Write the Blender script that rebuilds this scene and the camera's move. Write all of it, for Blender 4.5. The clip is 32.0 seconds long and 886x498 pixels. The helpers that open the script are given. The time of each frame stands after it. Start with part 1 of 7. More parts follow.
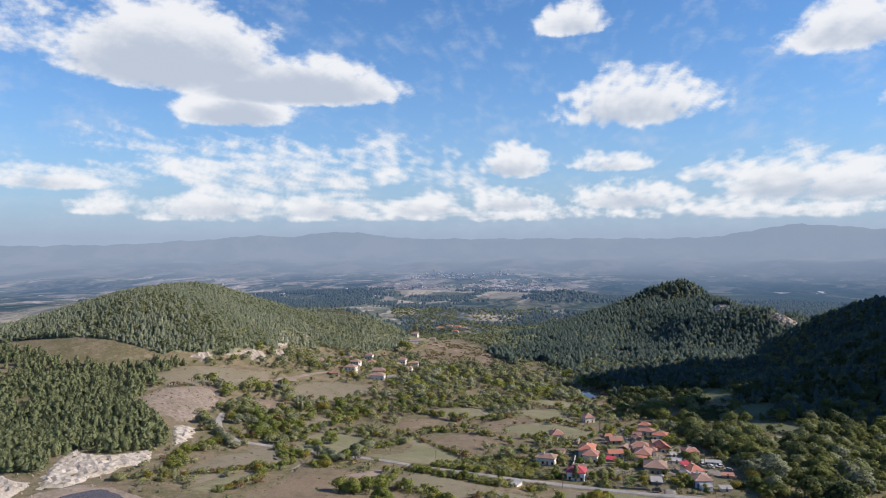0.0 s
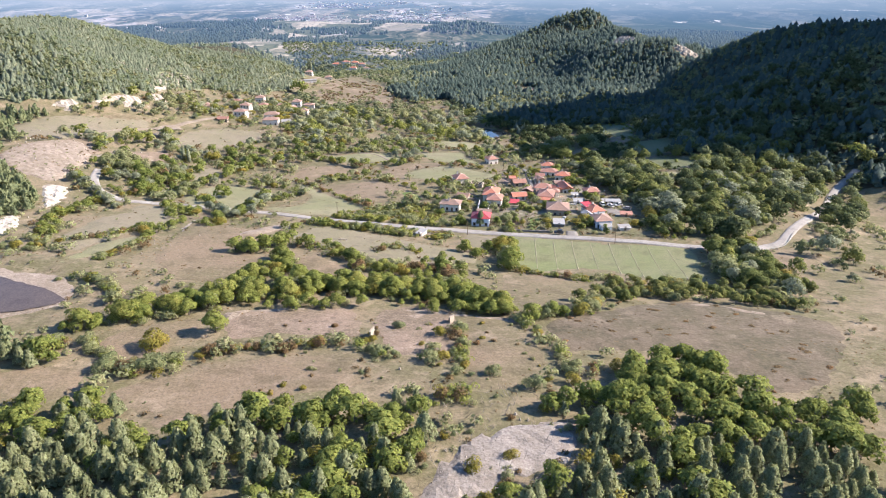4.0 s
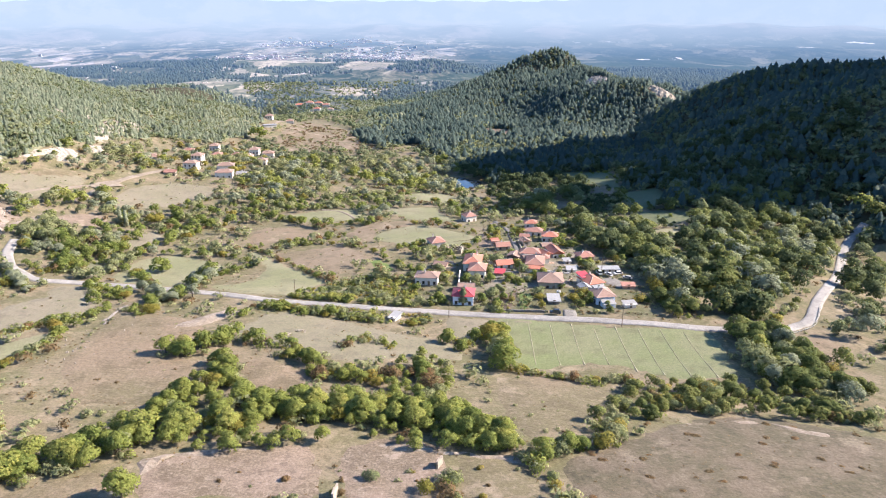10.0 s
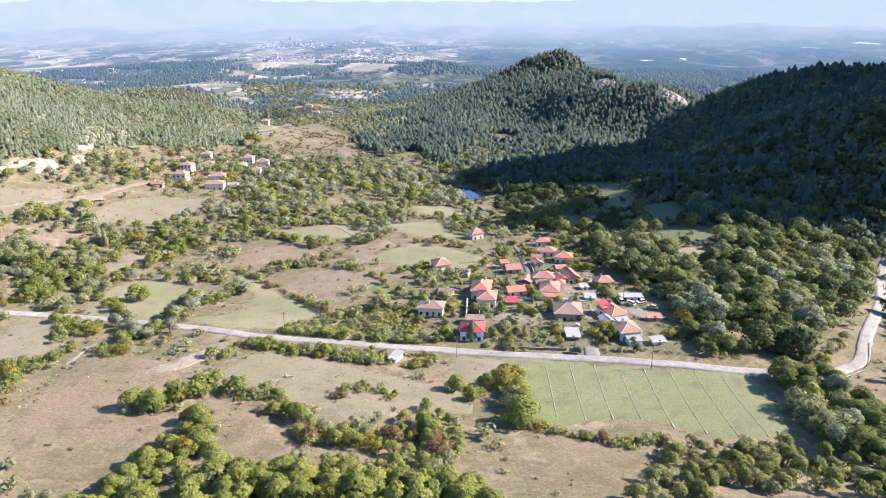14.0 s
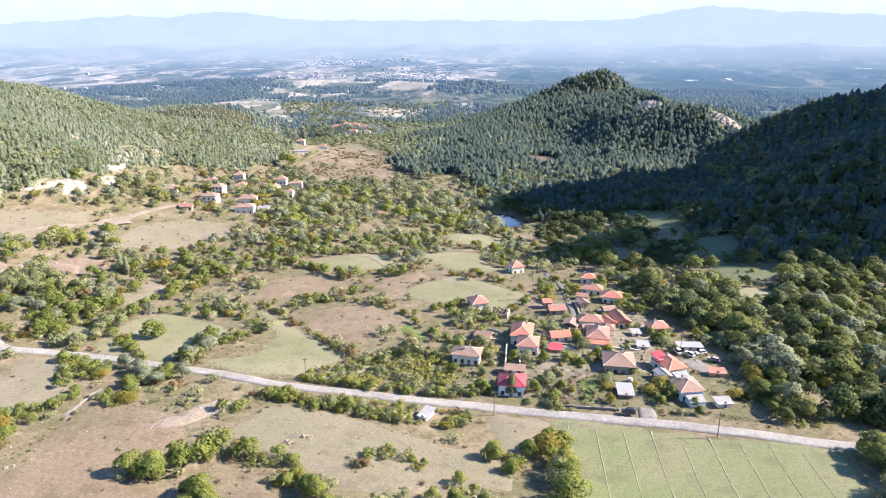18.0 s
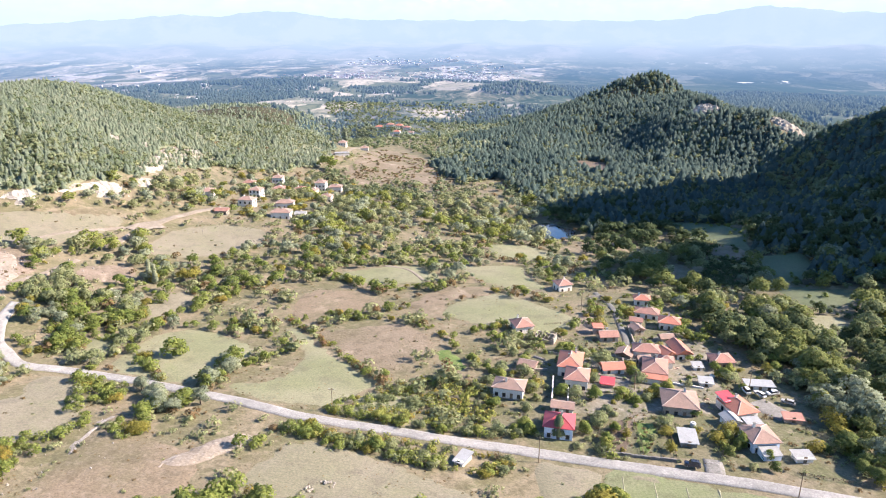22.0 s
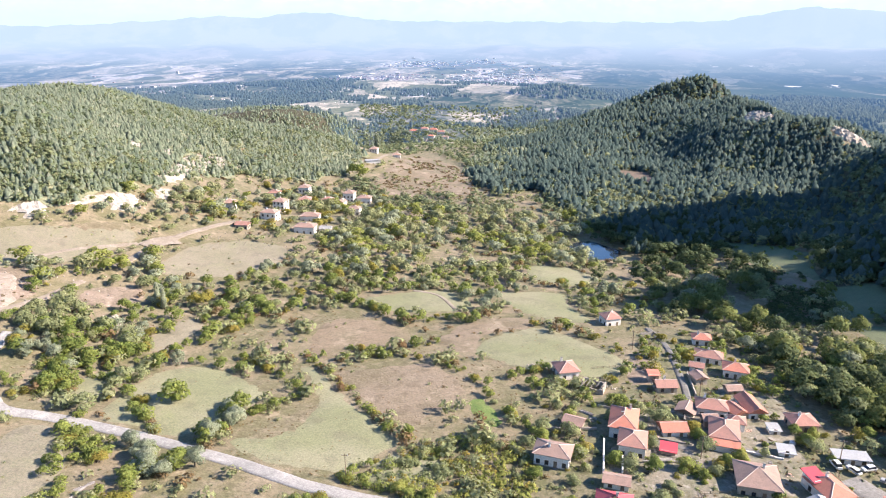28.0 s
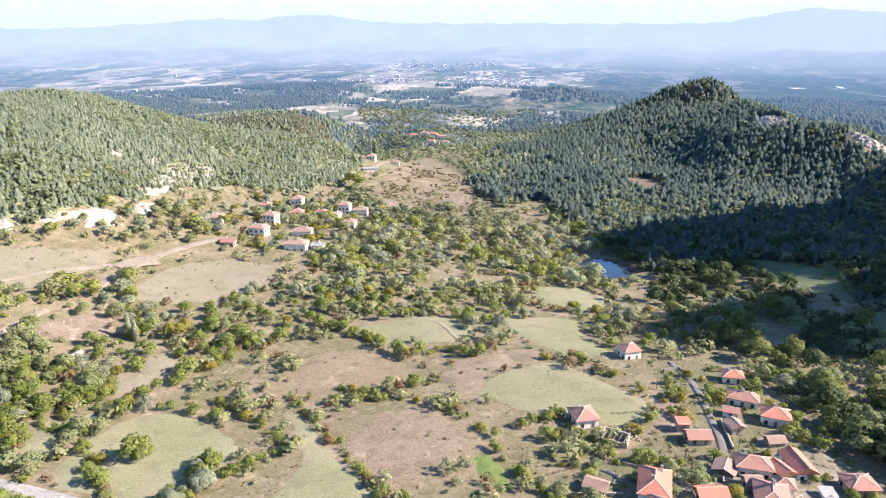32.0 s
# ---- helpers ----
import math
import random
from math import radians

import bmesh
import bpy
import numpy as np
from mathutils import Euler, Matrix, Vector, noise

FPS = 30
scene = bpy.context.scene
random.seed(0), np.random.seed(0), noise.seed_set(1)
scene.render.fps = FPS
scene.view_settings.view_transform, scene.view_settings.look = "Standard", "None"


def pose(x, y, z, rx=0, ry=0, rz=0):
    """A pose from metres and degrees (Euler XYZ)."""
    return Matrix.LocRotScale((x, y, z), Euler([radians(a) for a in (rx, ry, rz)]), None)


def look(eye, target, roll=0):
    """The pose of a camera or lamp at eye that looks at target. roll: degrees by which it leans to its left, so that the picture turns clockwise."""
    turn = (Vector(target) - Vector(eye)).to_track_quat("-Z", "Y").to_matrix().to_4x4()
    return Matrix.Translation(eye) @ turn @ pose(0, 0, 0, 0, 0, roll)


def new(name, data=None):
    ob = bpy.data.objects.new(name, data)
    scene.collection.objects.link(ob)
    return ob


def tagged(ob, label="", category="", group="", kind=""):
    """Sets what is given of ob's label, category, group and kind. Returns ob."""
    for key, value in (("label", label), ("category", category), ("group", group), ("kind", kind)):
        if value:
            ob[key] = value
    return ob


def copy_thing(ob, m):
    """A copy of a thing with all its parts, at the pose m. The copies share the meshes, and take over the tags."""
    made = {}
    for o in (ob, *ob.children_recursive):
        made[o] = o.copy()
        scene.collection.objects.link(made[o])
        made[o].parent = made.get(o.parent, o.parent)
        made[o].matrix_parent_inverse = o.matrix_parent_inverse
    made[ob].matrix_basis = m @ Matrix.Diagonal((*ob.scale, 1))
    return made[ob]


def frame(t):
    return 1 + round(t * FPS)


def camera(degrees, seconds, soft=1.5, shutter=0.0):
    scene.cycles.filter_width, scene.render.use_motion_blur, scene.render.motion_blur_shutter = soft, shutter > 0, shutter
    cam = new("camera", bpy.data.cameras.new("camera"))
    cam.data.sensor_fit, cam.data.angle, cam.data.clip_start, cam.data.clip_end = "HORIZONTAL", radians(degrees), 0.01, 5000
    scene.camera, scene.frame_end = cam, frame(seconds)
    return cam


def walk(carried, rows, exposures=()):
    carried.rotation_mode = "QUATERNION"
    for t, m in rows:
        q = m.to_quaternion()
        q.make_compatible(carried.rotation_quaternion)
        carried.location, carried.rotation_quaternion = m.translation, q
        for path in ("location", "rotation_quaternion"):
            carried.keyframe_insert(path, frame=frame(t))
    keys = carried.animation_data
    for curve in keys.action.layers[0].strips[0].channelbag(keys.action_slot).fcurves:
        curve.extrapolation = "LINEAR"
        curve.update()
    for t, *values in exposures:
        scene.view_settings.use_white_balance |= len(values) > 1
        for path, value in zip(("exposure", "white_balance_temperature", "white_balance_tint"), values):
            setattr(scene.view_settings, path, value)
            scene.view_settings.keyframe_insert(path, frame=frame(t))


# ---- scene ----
# ---------- camera ----------
cam = camera(64.98, 32.0, soft=1.05)
# seconds, place in metres, yaw to the left, pitch and roll in degrees
ROWS = [
    (0.0, 0.00, -341.95, 118.38, 10.779, -1.023, -0.300),
    (0.5, -0.12, -339.51, 118.03, 11.672, -1.022, -0.250),
    (1.0, -0.31, -336.88, 117.83, 11.748, -3.908, -0.083),
    (1.5, -0.56, -333.86, 117.93, 11.872, -15.067, -0.047),
    (2.0, -0.95, -330.44, 118.28, 11.951, -22.282, -0.051),
    (2.5, -1.36, -326.94, 118.52, 12.013, -22.470, -0.044),
    (3.0, -1.85, -323.36, 118.65, 5.801, -22.564, 0.044),
    (3.5, -2.72, -319.73, 118.70, 2.658, -22.615, -0.039),
    (5.5, -5.62, -301.90, 118.61, 2.611, -22.692, -0.034),
    (6.0, -6.21, -297.41, 118.74, 2.594, -22.735, -0.019),
    (6.5, -6.78, -292.81, 118.87, 2.552, -22.733, 0.005),
    (7.0, -7.27, -288.24, 118.94, 2.528, -22.745, 0.004),
    (7.5, -7.72, -283.81, 119.02, 2.513, -22.737, 0.027),
    (8.0, -8.11, -279.62, 119.13, 2.512, -22.593, -0.009),
    (8.5, -8.42, -275.68, 119.19, 2.526, -20.038, 0.013),
    (9.0, -8.72, -271.85, 119.18, 2.517, -19.833, -0.020),
    (9.5, -9.00, -267.94, 119.24, 2.226, -19.823, -0.009),
    (10.0, -9.35, -264.07, 119.30, -0.230, -19.831, -0.018),
    (10.5, -9.70, -260.12, 119.34, -0.239, -19.828, -0.023),
    (11.0, -10.05, -256.08, 119.36, -0.237, -19.843, -0.035),
    (11.5, -10.34, -252.03, 119.36, -0.227, -19.834, -0.015),
    (12.0, -10.57, -247.96, 119.34, -0.210, -19.846, -0.038),
    (12.5, -10.81, -243.86, 119.32, -0.206, -19.820, -0.039),
    (13.0, -10.99, -239.85, 119.34, -0.186, -19.847, -0.041),
    (13.5, -11.11, -236.06, 119.41, -0.154, -19.820, -0.091),
    (14.0, -11.19, -232.45, 119.50, -0.143, -19.805, -0.094),
    (14.5, -11.34, -228.94, 119.56, -0.132, -19.807, -0.067),
    (16.5, -11.66, -215.43, 119.42, -0.065, -18.526, -0.101),
    (17.0, -11.84, -212.29, 119.41, -0.087, -18.491, -0.058),
    (17.5, -11.98, -209.27, 119.40, 0.799, -18.448, -0.068),
    (18.0, -11.98, -206.34, 119.42, 3.002, -18.407, -0.030),
    (18.5, -11.99, -203.44, 119.49, 3.101, -18.395, -0.015),
    (19.0, -12.03, -200.50, 119.56, 3.793, -18.389, 0.004),
    (19.5, -12.16, -197.48, 119.57, 3.769, -18.390, 0.002),
    (20.0, -12.38, -194.47, 119.48, 3.781, -18.379, 0.015),
    (20.5, -12.68, -191.51, 119.35, 3.895, -18.415, 0.043),
    (21.0, -12.99, -188.61, 119.21, 4.936, -18.416, 0.075),
    (21.5, -13.29, -185.74, 119.11, 5.939, -18.439, 0.086),
    (22.0, -13.57, -182.86, 119.12, 6.632, -18.424, 0.090),
    (22.5, -13.88, -179.98, 119.17, 7.068, -18.432, 0.111),
    (23.0, -14.22, -177.11, 119.24, 7.608, -18.408, 0.115),
    (23.5, -14.54, -174.32, 119.28, 8.442, -18.399, 0.114),
    (24.0, -14.89, -171.59, 119.37, 9.344, -18.403, 0.116),
    (24.5, -15.26, -168.89, 119.52, 9.489, -18.407, 0.161),
    (25.0, -15.68, -166.19, 119.79, 9.491, -18.401, 0.185),
    (25.5, -16.09, -163.47, 120.07, 9.506, -18.412, 0.152),
    (27.5, -17.63, -152.20, 119.71, 9.547, -18.330, 0.092),
    (28.0, -18.22, -148.81, 119.68, 9.506, -18.335, 0.105),
    (28.5, -18.75, -145.35, 119.64, 9.526, -18.342, 0.069),
    (29.0, -19.29, -141.81, 119.58, 9.523, -18.326, 0.049),
    (29.5, -19.88, -138.19, 119.54, 9.533, -18.313, 0.020),
    (30.0, -20.52, -134.45, 119.53, 9.542, -18.296, 0.004),
    (30.5, -21.20, -130.54, 119.54, 9.546, -18.290, -0.000),
    (31.0, -21.94, -126.49, 119.52, 9.557, -18.266, -0.032),
    (31.5, -22.73, -122.36, 119.44, 9.561, -18.231, -0.044),
    (32.0, -23.54, -118.15, 119.38, 9.553, -18.191, -0.023),
]
EXPOSURES = [(0.0, 0.62), (1.0, 0.64), (2.0, 1.66), (6.0, 1.62), (9.0, 1.74), (14.5, 1.82), (16.5, 1.88), (32.0, 1.88)]
walk(cam, [(t, pose(x, y, z, 90 + p, 0, w) @ pose(0, 0, 0, 0, 0, r)) for t, x, y, z, w, p, r in ROWS], EXPOSURES)

# ---------- light ----------
SUN_EL, SUN_AZ = 33.0, 85.0  # elevation, and azimuth clockwise from +y, in degrees


def nd(tree, kind, ins=(), **props):
    """A shader node: ins are (socket, value or output socket)."""
    n = tree.nodes.new(kind)
    for k, v in props.items():
        setattr(n, k, v)
    for k, v in ins:
        if isinstance(v, bpy.types.NodeSocket):
            tree.links.new(v, n.inputs[k])
        else:
            n.inputs[k].default_value = v
    return n


def mth(tree, op, a, b=0.0, c=0.0, clamp=False):
    n = nd(tree, "ShaderNodeMath", [(0, a), (1, b), (2, c)], operation=op)
    n.use_clamp = clamp
    return n.outputs[0]


def mixc(tree, fac, a, b, mode="MIX"):
    n = nd(tree, "ShaderNodeMix", data_type="RGBA", blend_type=mode)
    for k, v in ((0, fac), (6, a), (7, b)):
        if isinstance(v, bpy.types.NodeSocket):
            tree.links.new(v, n.inputs[k])
        else:
            n.inputs[k].default_value = v if k == 0 else (*v[:3], 1)
    return n.outputs[2]


def smooth(tree, v, lo, hi):
    return nd(tree, "ShaderNodeMapRange", [(0, v), (1, lo), (2, hi), (3, 0.0), (4, 1.0)], interpolation_type="SMOOTHSTEP").outputs[0]


# clouds: azimuth to the right and elevation in degrees, half width, half height, density
CLOUDS = [
    (-32, 14.9, 7.8, 3.9, 1.9), (-23, 12.6, 8.6, 2.2, 1.9), (-27.4, 10.4, 4.2, 1.8, 1.7), (-44, 15, 7, 2.4, 0.5),
    (4.6, 11.0, 5.6, 2.5, 1.2), (-0.4, 17.2, 2.9, 1.5, 1.1), (19.6, 15.0, 4.4, 2.2, 1.2), (-4.9, 6.3, 2.8, 1.6, 1.2),
    (2.8, 6.0, 3.2, 0.9, 0.9), (-29, 2.9, 4.6, 1.4, 1.1), (-20.5, 2.7, 4.0, 1.25, 1.05), (-12.3, 2.7, 3.6, 1.15, 1.05),
    (-5.3, 3.1, 3.6, 1.15, 1.05), (4.0, 3.4, 4.2, 1.4, 1.1), (15.0, 4.6, 4.2, 2.2, 1.15), (19.4, 4.2, 5.4, 1.9, 1.1),
    (-40.5, 4.6, 3.4, 1.2, 0.9), (-24, 6.0, 14.0, 2.2, 0.5), (-9, 2.2, 12.0, 0.9, 0.6), (12, 2.3, 12.0, 1.0, 0.6), (-26, 2.1, 9.0, 0.8, 0.55), (24, 9.5, 2.6, 1.0, .8), (10.3, 5.0, 2.2, .9, .7), (26, 5, 5, 2.5, 1.0), (-36, 2.6, 3, 0.9, 0.7),
    (60, 20, 14, 6, 1.1), (110, 25, 16, 7, 1.1), (-80, 22, 15, 6, 1.1), (-130, 18, 14, 6, 1.1), (170, 24, 16, 7, 1.1)]


def make_world():
    world = bpy.data.worlds.new("sky")
    scene.world = world
    world.use_nodes = True
    t = world.node_tree
    t.nodes.clear()
    sky = nd(t, "ShaderNodeTexSky", sky_type="NISHITA", sun_disc=False, sun_elevation=radians(SUN_EL), sun_rotation=radians(SUN_AZ),
             altitude=300.0, air_density=1.0, dust_density=0.25, ozone_density=3.0)
    d = nd(t, "ShaderNodeTexCoord").outputs["Generated"]
    xyz = nd(t, "ShaderNodeSeparateXYZ", [(0, d)]).outputs
    az = mth(t, "MULTIPLY", mth(t, "ARCTAN2", xyz[0], xyz[1]), 57.29578)
    el = mth(t, "MULTIPLY", mth(t, "ARCSINE", xyz[2]), 57.29578)
    q = nd(t, "ShaderNodeCombineXYZ", [(0, az), (1, mth(t, "MULTIPLY", el, 1.5)), (2, 0.0)]).outputs[0]
    big = nd(t, "ShaderNodeTexNoise", [("Vector", q), ("Scale", 0.28), ("Detail", 6.0), ("Roughness", 0.55)]).outputs[0]
    fine = nd(t, "ShaderNodeTexNoise", [("Vector", q), ("Scale", 1.1), ("Detail", 4.0), ("Roughness", 0.5)]).outputs[0]
    rough = mth(t, "SUBTRACT", mth(t, "MULTIPLY_ADD", big, 3.0, mth(t, "MULTIPLY", fine, 1.3)), 2.15)
    dens = None
    under = None
    for a, e, w, h, k in CLOUDS:
        u = mth(t, "DIVIDE", mth(t, "SUBTRACT", az, a), w * 1.12)
        v = mth(t, "DIVIDE", mth(t, "SUBTRACT", el, e - h * 0.5), h)
        v = mth(t, "MAXIMUM", mth(t, "MULTIPLY", v, 0.72), mth(t, "MULTIPLY", v, -2.0))  # flat bases, domed tops
        r = mth(t, "MULTIPLY_ADD", u, u, mth(t, "MULTIPLY", v, v))
        one = mth(t, "MULTIPLY", mth(t, "SUBTRACT", 1.0, r), k)
        low = mth(t, "SUBTRACT", one, mth(t, "DIVIDE", mth(t, "SUBTRACT", el, e), h))
        dens = one if dens is None else mth(t, "MAXIMUM", dens, one)
        under = low if under is None else mth(t, "MAXIMUM", under, low)
    mask = smooth(t, mth(t, "ADD", dens, rough), -0.2, 0.85)
    low_air = mth(t, "POWER", 2.718, mth(t, "MULTIPLY", mth(t, "MAXIMUM", el, 0.0), -0.13))
    wisps = smooth(t, mth(t, "ADD", rough, mth(t, "MULTIPLY", low_air, 0.5)), -0.1, 1.3)
    shade = smooth(t, mth(t, "ADD", under, mth(t, "MULTIPLY", rough, -0.5)), 0.6, 2.0)
    cloud = mixc(t, shade, (9.4, 9.5, 9.8), (5.6, 6.2, 7.3))
    blue = mixc(t, 1.0, sky.outputs[0], (0.70, 1.17, 1.60), "MULTIPLY")
    base = mixc(t, mth(t, "MULTIPLY", low_air, 0.85), blue, (4.4, 5.7, 7.7))
    rim = mth(t, "POWER", 2.718, mth(t, "MULTIPLY", mth(t, "MAXIMUM", el, 0.0), -0.33))
    base = mixc(t, mth(t, "MULTIPLY", rim, 0.9), base, (3.7, 4.55, 5.95))
    base = mixc(t, mth(t, "MULTIPLY", wisps, mth(t, "MULTIPLY_ADD", rim, -0.4, 0.46)), base, (6.4, 7.1, 8.3))
    col = mixc(t, mth(t, "MULTIPLY", mask, 0.95), base, cloud)
    bg = nd(t, "ShaderNodeBackground", [(0, col), (1, 0.062)])
    t.links.new(bg.outputs[0], nd(t, "ShaderNodeOutputWorld").inputs[0])


make_world()
sun = new("sun", bpy.data.lights.new("sun", "SUN"))
sun.data.energy, sun.data.angle, sun.data.color = 5.0, radians(0.53), (1.0, 0.865, 0.765)
a, e = radians(SUN_AZ), radians(SUN_EL)
sun.matrix_world = look((0, 0, 300), (-300 * math.sin(a) * math.cos(e), -300 * math.cos(a) * math.cos(e), 300 - 300 * math.sin(e)))

# ---------- materials ----------
def material(name, build, rough=0.9, bump=0.0, bump_scale=1.0, metal=0.0, spec=0.3):
    """build(tree, position) gives the colour socket; bump in metres of noise relief."""
    m = bpy.data.materials.new(name)
    m.use_nodes = True
    t = m.node_tree
    b = t.nodes["Principled BSDF"]
    b.inputs["Roughness"].default_value, b.inputs["Metallic"].default_value = rough, metal
    b.inputs["Specular IOR Level"].default_value = spec
    pos = nd(t, "ShaderNodeNewGeometry").outputs["Position"]
    t.links.new(build(t, pos), b.inputs["Base Color"])
    if bump:
        n = nd(t, "ShaderNodeTexNoise", [("Vector", pos), ("Scale", bump_scale), ("Detail", 4.0)]).outputs[0]
        t.links.new(nd(t, "ShaderNodeBump", [("Strength", 0.8), ("Distance", bump), ("Height", n)]).outputs[0], b.inputs["Normal"])
    return m


def noise_of(t, pos, scale, detail=4.0, rough=0.55):
    return nd(t, "ShaderNodeTexNoise", [("Vector", pos), ("Scale", scale), ("Detail", detail), ("Roughness", rough)]).outputs[0]


def blend(c1, c2, c3, s1, s2, lo=0.38, hi=0.62, amount=0.7):
    """Two scales of variation: c1 to c2 in patches of 1/s1 metres, c3 in flecks of 1/s2."""
    def build(t, pos):
        a = smooth(t, noise_of(t, pos, s1), lo, hi)
        f = smooth(t, noise_of(t, pos, s2, 5.0, 0.65), 0.45, 0.75)
        c = mixc(t, mth(t, "MULTIPLY", f, amount), mixc(t, a, c1, c2), c3)
        tuft = smooth(t, noise_of(t, pos, s2 * 2.6, 3.0, 0.7), 0.54, 0.72)
        patch = smooth(t, noise_of(t, pos, s1 * 4.5, 4.0, 0.6), 0.5, 0.66)
        c = mixc(t, mth(t, "MULTIPLY", patch, 0.5), c, [0.62 * k for k in c2])
        c = mixc(t, mth(t, "MULTIPLY", tuft, 0.5), c, [0.5 * k for k in c2])
        worn = smooth(t, noise_of(t, pos, s1 * 1.7, 6.0, 0.68), 0.56, 0.68)
        c = mixc(t, mth(t, "MULTIPLY", worn, 0.62), c, [1.25 * k for k in c3])
        grain = nd(t, "ShaderNodeMapRange", [(0, noise_of(t, pos, 1.6, 6.0, 0.8)), (1, 0.35), (2, 0.65), (3, 0.51), (4, 0.91)]).outputs[0]
        return nd(t, "ShaderNodeVectorMath", [(0, c), (3, grain)], operation="SCALE").outputs[0]
    return build


def leafy(c1, c2, c3, island=True):
    """Leaves: hue by object and by single leaf clump."""
    def build(t, pos):
        ob = nd(t, "ShaderNodeObjectInfo").outputs["Random"]
        isl = nd(t, "ShaderNodeNewGeometry").outputs["Random Per Island"]
        r = mth(t, "MULTIPLY_ADD", ob, 0.55, mth(t, "MULTIPLY", isl, 0.45)) if island else isl
        c = mixc(t, smooth(t, r, 0.1, 0.6), c1, c2)
        return mixc(t, smooth(t, r, 0.62, 0.98), c, c3)
    return build


def wooded(c1, c2, c3):
    """Far trees: each tree its own tone, with drifts of colour across the wood."""
    def build(t, pos):
        isl = nd(t, "ShaderNodeNewGeometry").outputs["Random Per Island"]
        drift = smooth(t, noise_of(t, pos, 0.022, 5.0, 0.65), 0.36, 0.64)
        c = mixc(t, mth(t, "MULTIPLY_ADD", isl, 0.35, mth(t, "MULTIPLY", drift, 0.65)), c1, c2)
        return mixc(t, mth(t, "MULTIPLY", smooth(t, isl, 0.8, 1.0), 0.6), c, c3)
    return build


def roof_look(c1, c2, c3):
    def build(t, pos):
        r = nd(t, "ShaderNodeObjectInfo").outputs["Random"]
        a = mixc(t, smooth(t, noise_of(t, pos, 0.5), 0.3, 0.7), c1, c2)
        a = mixc(t, mth(t, "MULTIPLY", smooth(t, mth(t, "ADD", noise_of(t, pos, 3.5, 5.0, 0.7), mth(t, "MULTIPLY", r, 0.15)), 0.5, 0.75), 0.6), a, c3)
        stain = smooth(t, noise_of(t, pos, 1.1, 6.0, 0.75), 0.52, 0.68)
        a = mixc(t, mth(t, "MULTIPLY", stain, 0.45), a, [0.62 * k for k in c3])
        fade = nd(t, "ShaderNodeMapRange", [(0, noise_of(t, pos, 6.0, 4.0, 0.8)), (1, 0.3), (2, 0.7), (3, 0.8), (4, 1.18)]).outputs[0]
        return nd(t, "ShaderNodeVectorMath", [(0, a), (3, fade)], operation="SCALE").outputs[0]
    return build


DRY = material("dry_grass", blend((0.228, 0.173, 0.115), (0.168, 0.144, 0.081), (0.30, 0.235, 0.172), 0.028, 0.5), 0.95, 0.25, 0.8)
SCRUB = material("scrub_ground", blend((0.228, 0.184, 0.118), (0.152, 0.14, 0.070), (0.295, 0.236, 0.163), 0.06, 0.35), 0.95, 0.3, 0.7)
LITTER = material("needle_litter", blend((0.075, 0.065, 0.038), (0.05, 0.052, 0.028), (0.11, 0.09, 0.055), 0.05, 0.4), 0.95, 0.4, 0.4)
GREEN = material("green_pasture", blend((0.218, 0.220, 0.118), (0.265, 0.248, 0.155), (0.18, 0.188, 0.092), 0.03, 0.6, amount=0.5), 0.95, 0.12, 1.5)
# the hill's shade is put into this darker pasture green
SHADEGRASS = material("shade_dark_meadow", blend((0.105, 0.132, 0.066), (0.13, 0.145, 0.078), (0.085, 0.11, 0.052), 0.04, 0.6, amount=0.5), 0.95, 0.15, 1.2)
CROP = material("green_crop", blend((0.175, 0.200, 0.090), (0.212, 0.215, 0.118), (0.145, 0.17, 0.07), 0.03, 0.6, amount=0.5), 0.95, 0.12, 1.5)
PALE = material("pale_pasture", blend((0.222, 0.200, 0.130), (0.252, 0.218, 0.156), (0.18, 0.175, 0.10), 0.04, 0.6, amount=0.5), 0.95, 0.15, 1.2)
BROWN = material("weedy_fallow", blend((0.235, 0.182, 0.125), (0.175, 0.142, 0.085), (0.31, 0.25, 0.185), 0.05, 0.9), 0.95, 0.3, 1.0)
SOIL = material("bare_soil", blend((0.272, 0.205, 0.155), (0.195, 0.152, 0.105), (0.335, 0.268, 0.212), 0.07, 0.8), 0.95, 0.2, 1.5)
ROCK = material("white_marl", blend((0.47, 0.42, 0.36), (0.38, 0.33, 0.265), (0.27, 0.23, 0.165), 0.11, 0.45), 0.95, 0.9, 0.5)
ROAD = material("asphalt", blend((0.35, 0.33, 0.305), (0.30, 0.285, 0.265), (0.41, 0.385, 0.35), 0.05, 1.3, amount=0.5), 0.9, 0.02, 6.0)
DIRT = material("dirt_track", blend((0.30, 0.25, 0.195), (0.25, 0.205, 0.155), (0.35, 0.30, 0.245), 0.1, 0.9), 0.95, 0.08, 2.0)
CONCRETE = material("concrete", blend((0.25, 0.235, 0.21), (0.20, 0.185, 0.165), (0.33, 0.31, 0.28), 0.3, 2.5), 0.9, 0.02, 5.0)
WALL = material("plaster", roof_look((0.68, 0.635, 0.575), (0.60, 0.555, 0.495), (0.44, 0.395, 0.345)), 0.9, 0.02, 4.0)
BRICK = material("bare_brickwork", roof_look((0.42, 0.27, 0.20), (0.36, 0.24, 0.18), (0.48, 0.38, 0.30)), 0.92, 0.03, 6.0)
STONE = material("rubble_stone", roof_look((0.34, 0.295, 0.24), (0.275, 0.24, 0.19), (0.20, 0.17, 0.135)), 0.95, 0.12, 2.5)
BLUEW = material("blue_plaster", roof_look((0.55, 0.60, 0.68), (0.60, 0.63, 0.68), (0.45, 0.47, 0.50)), 0.9, 0.02, 4.0)
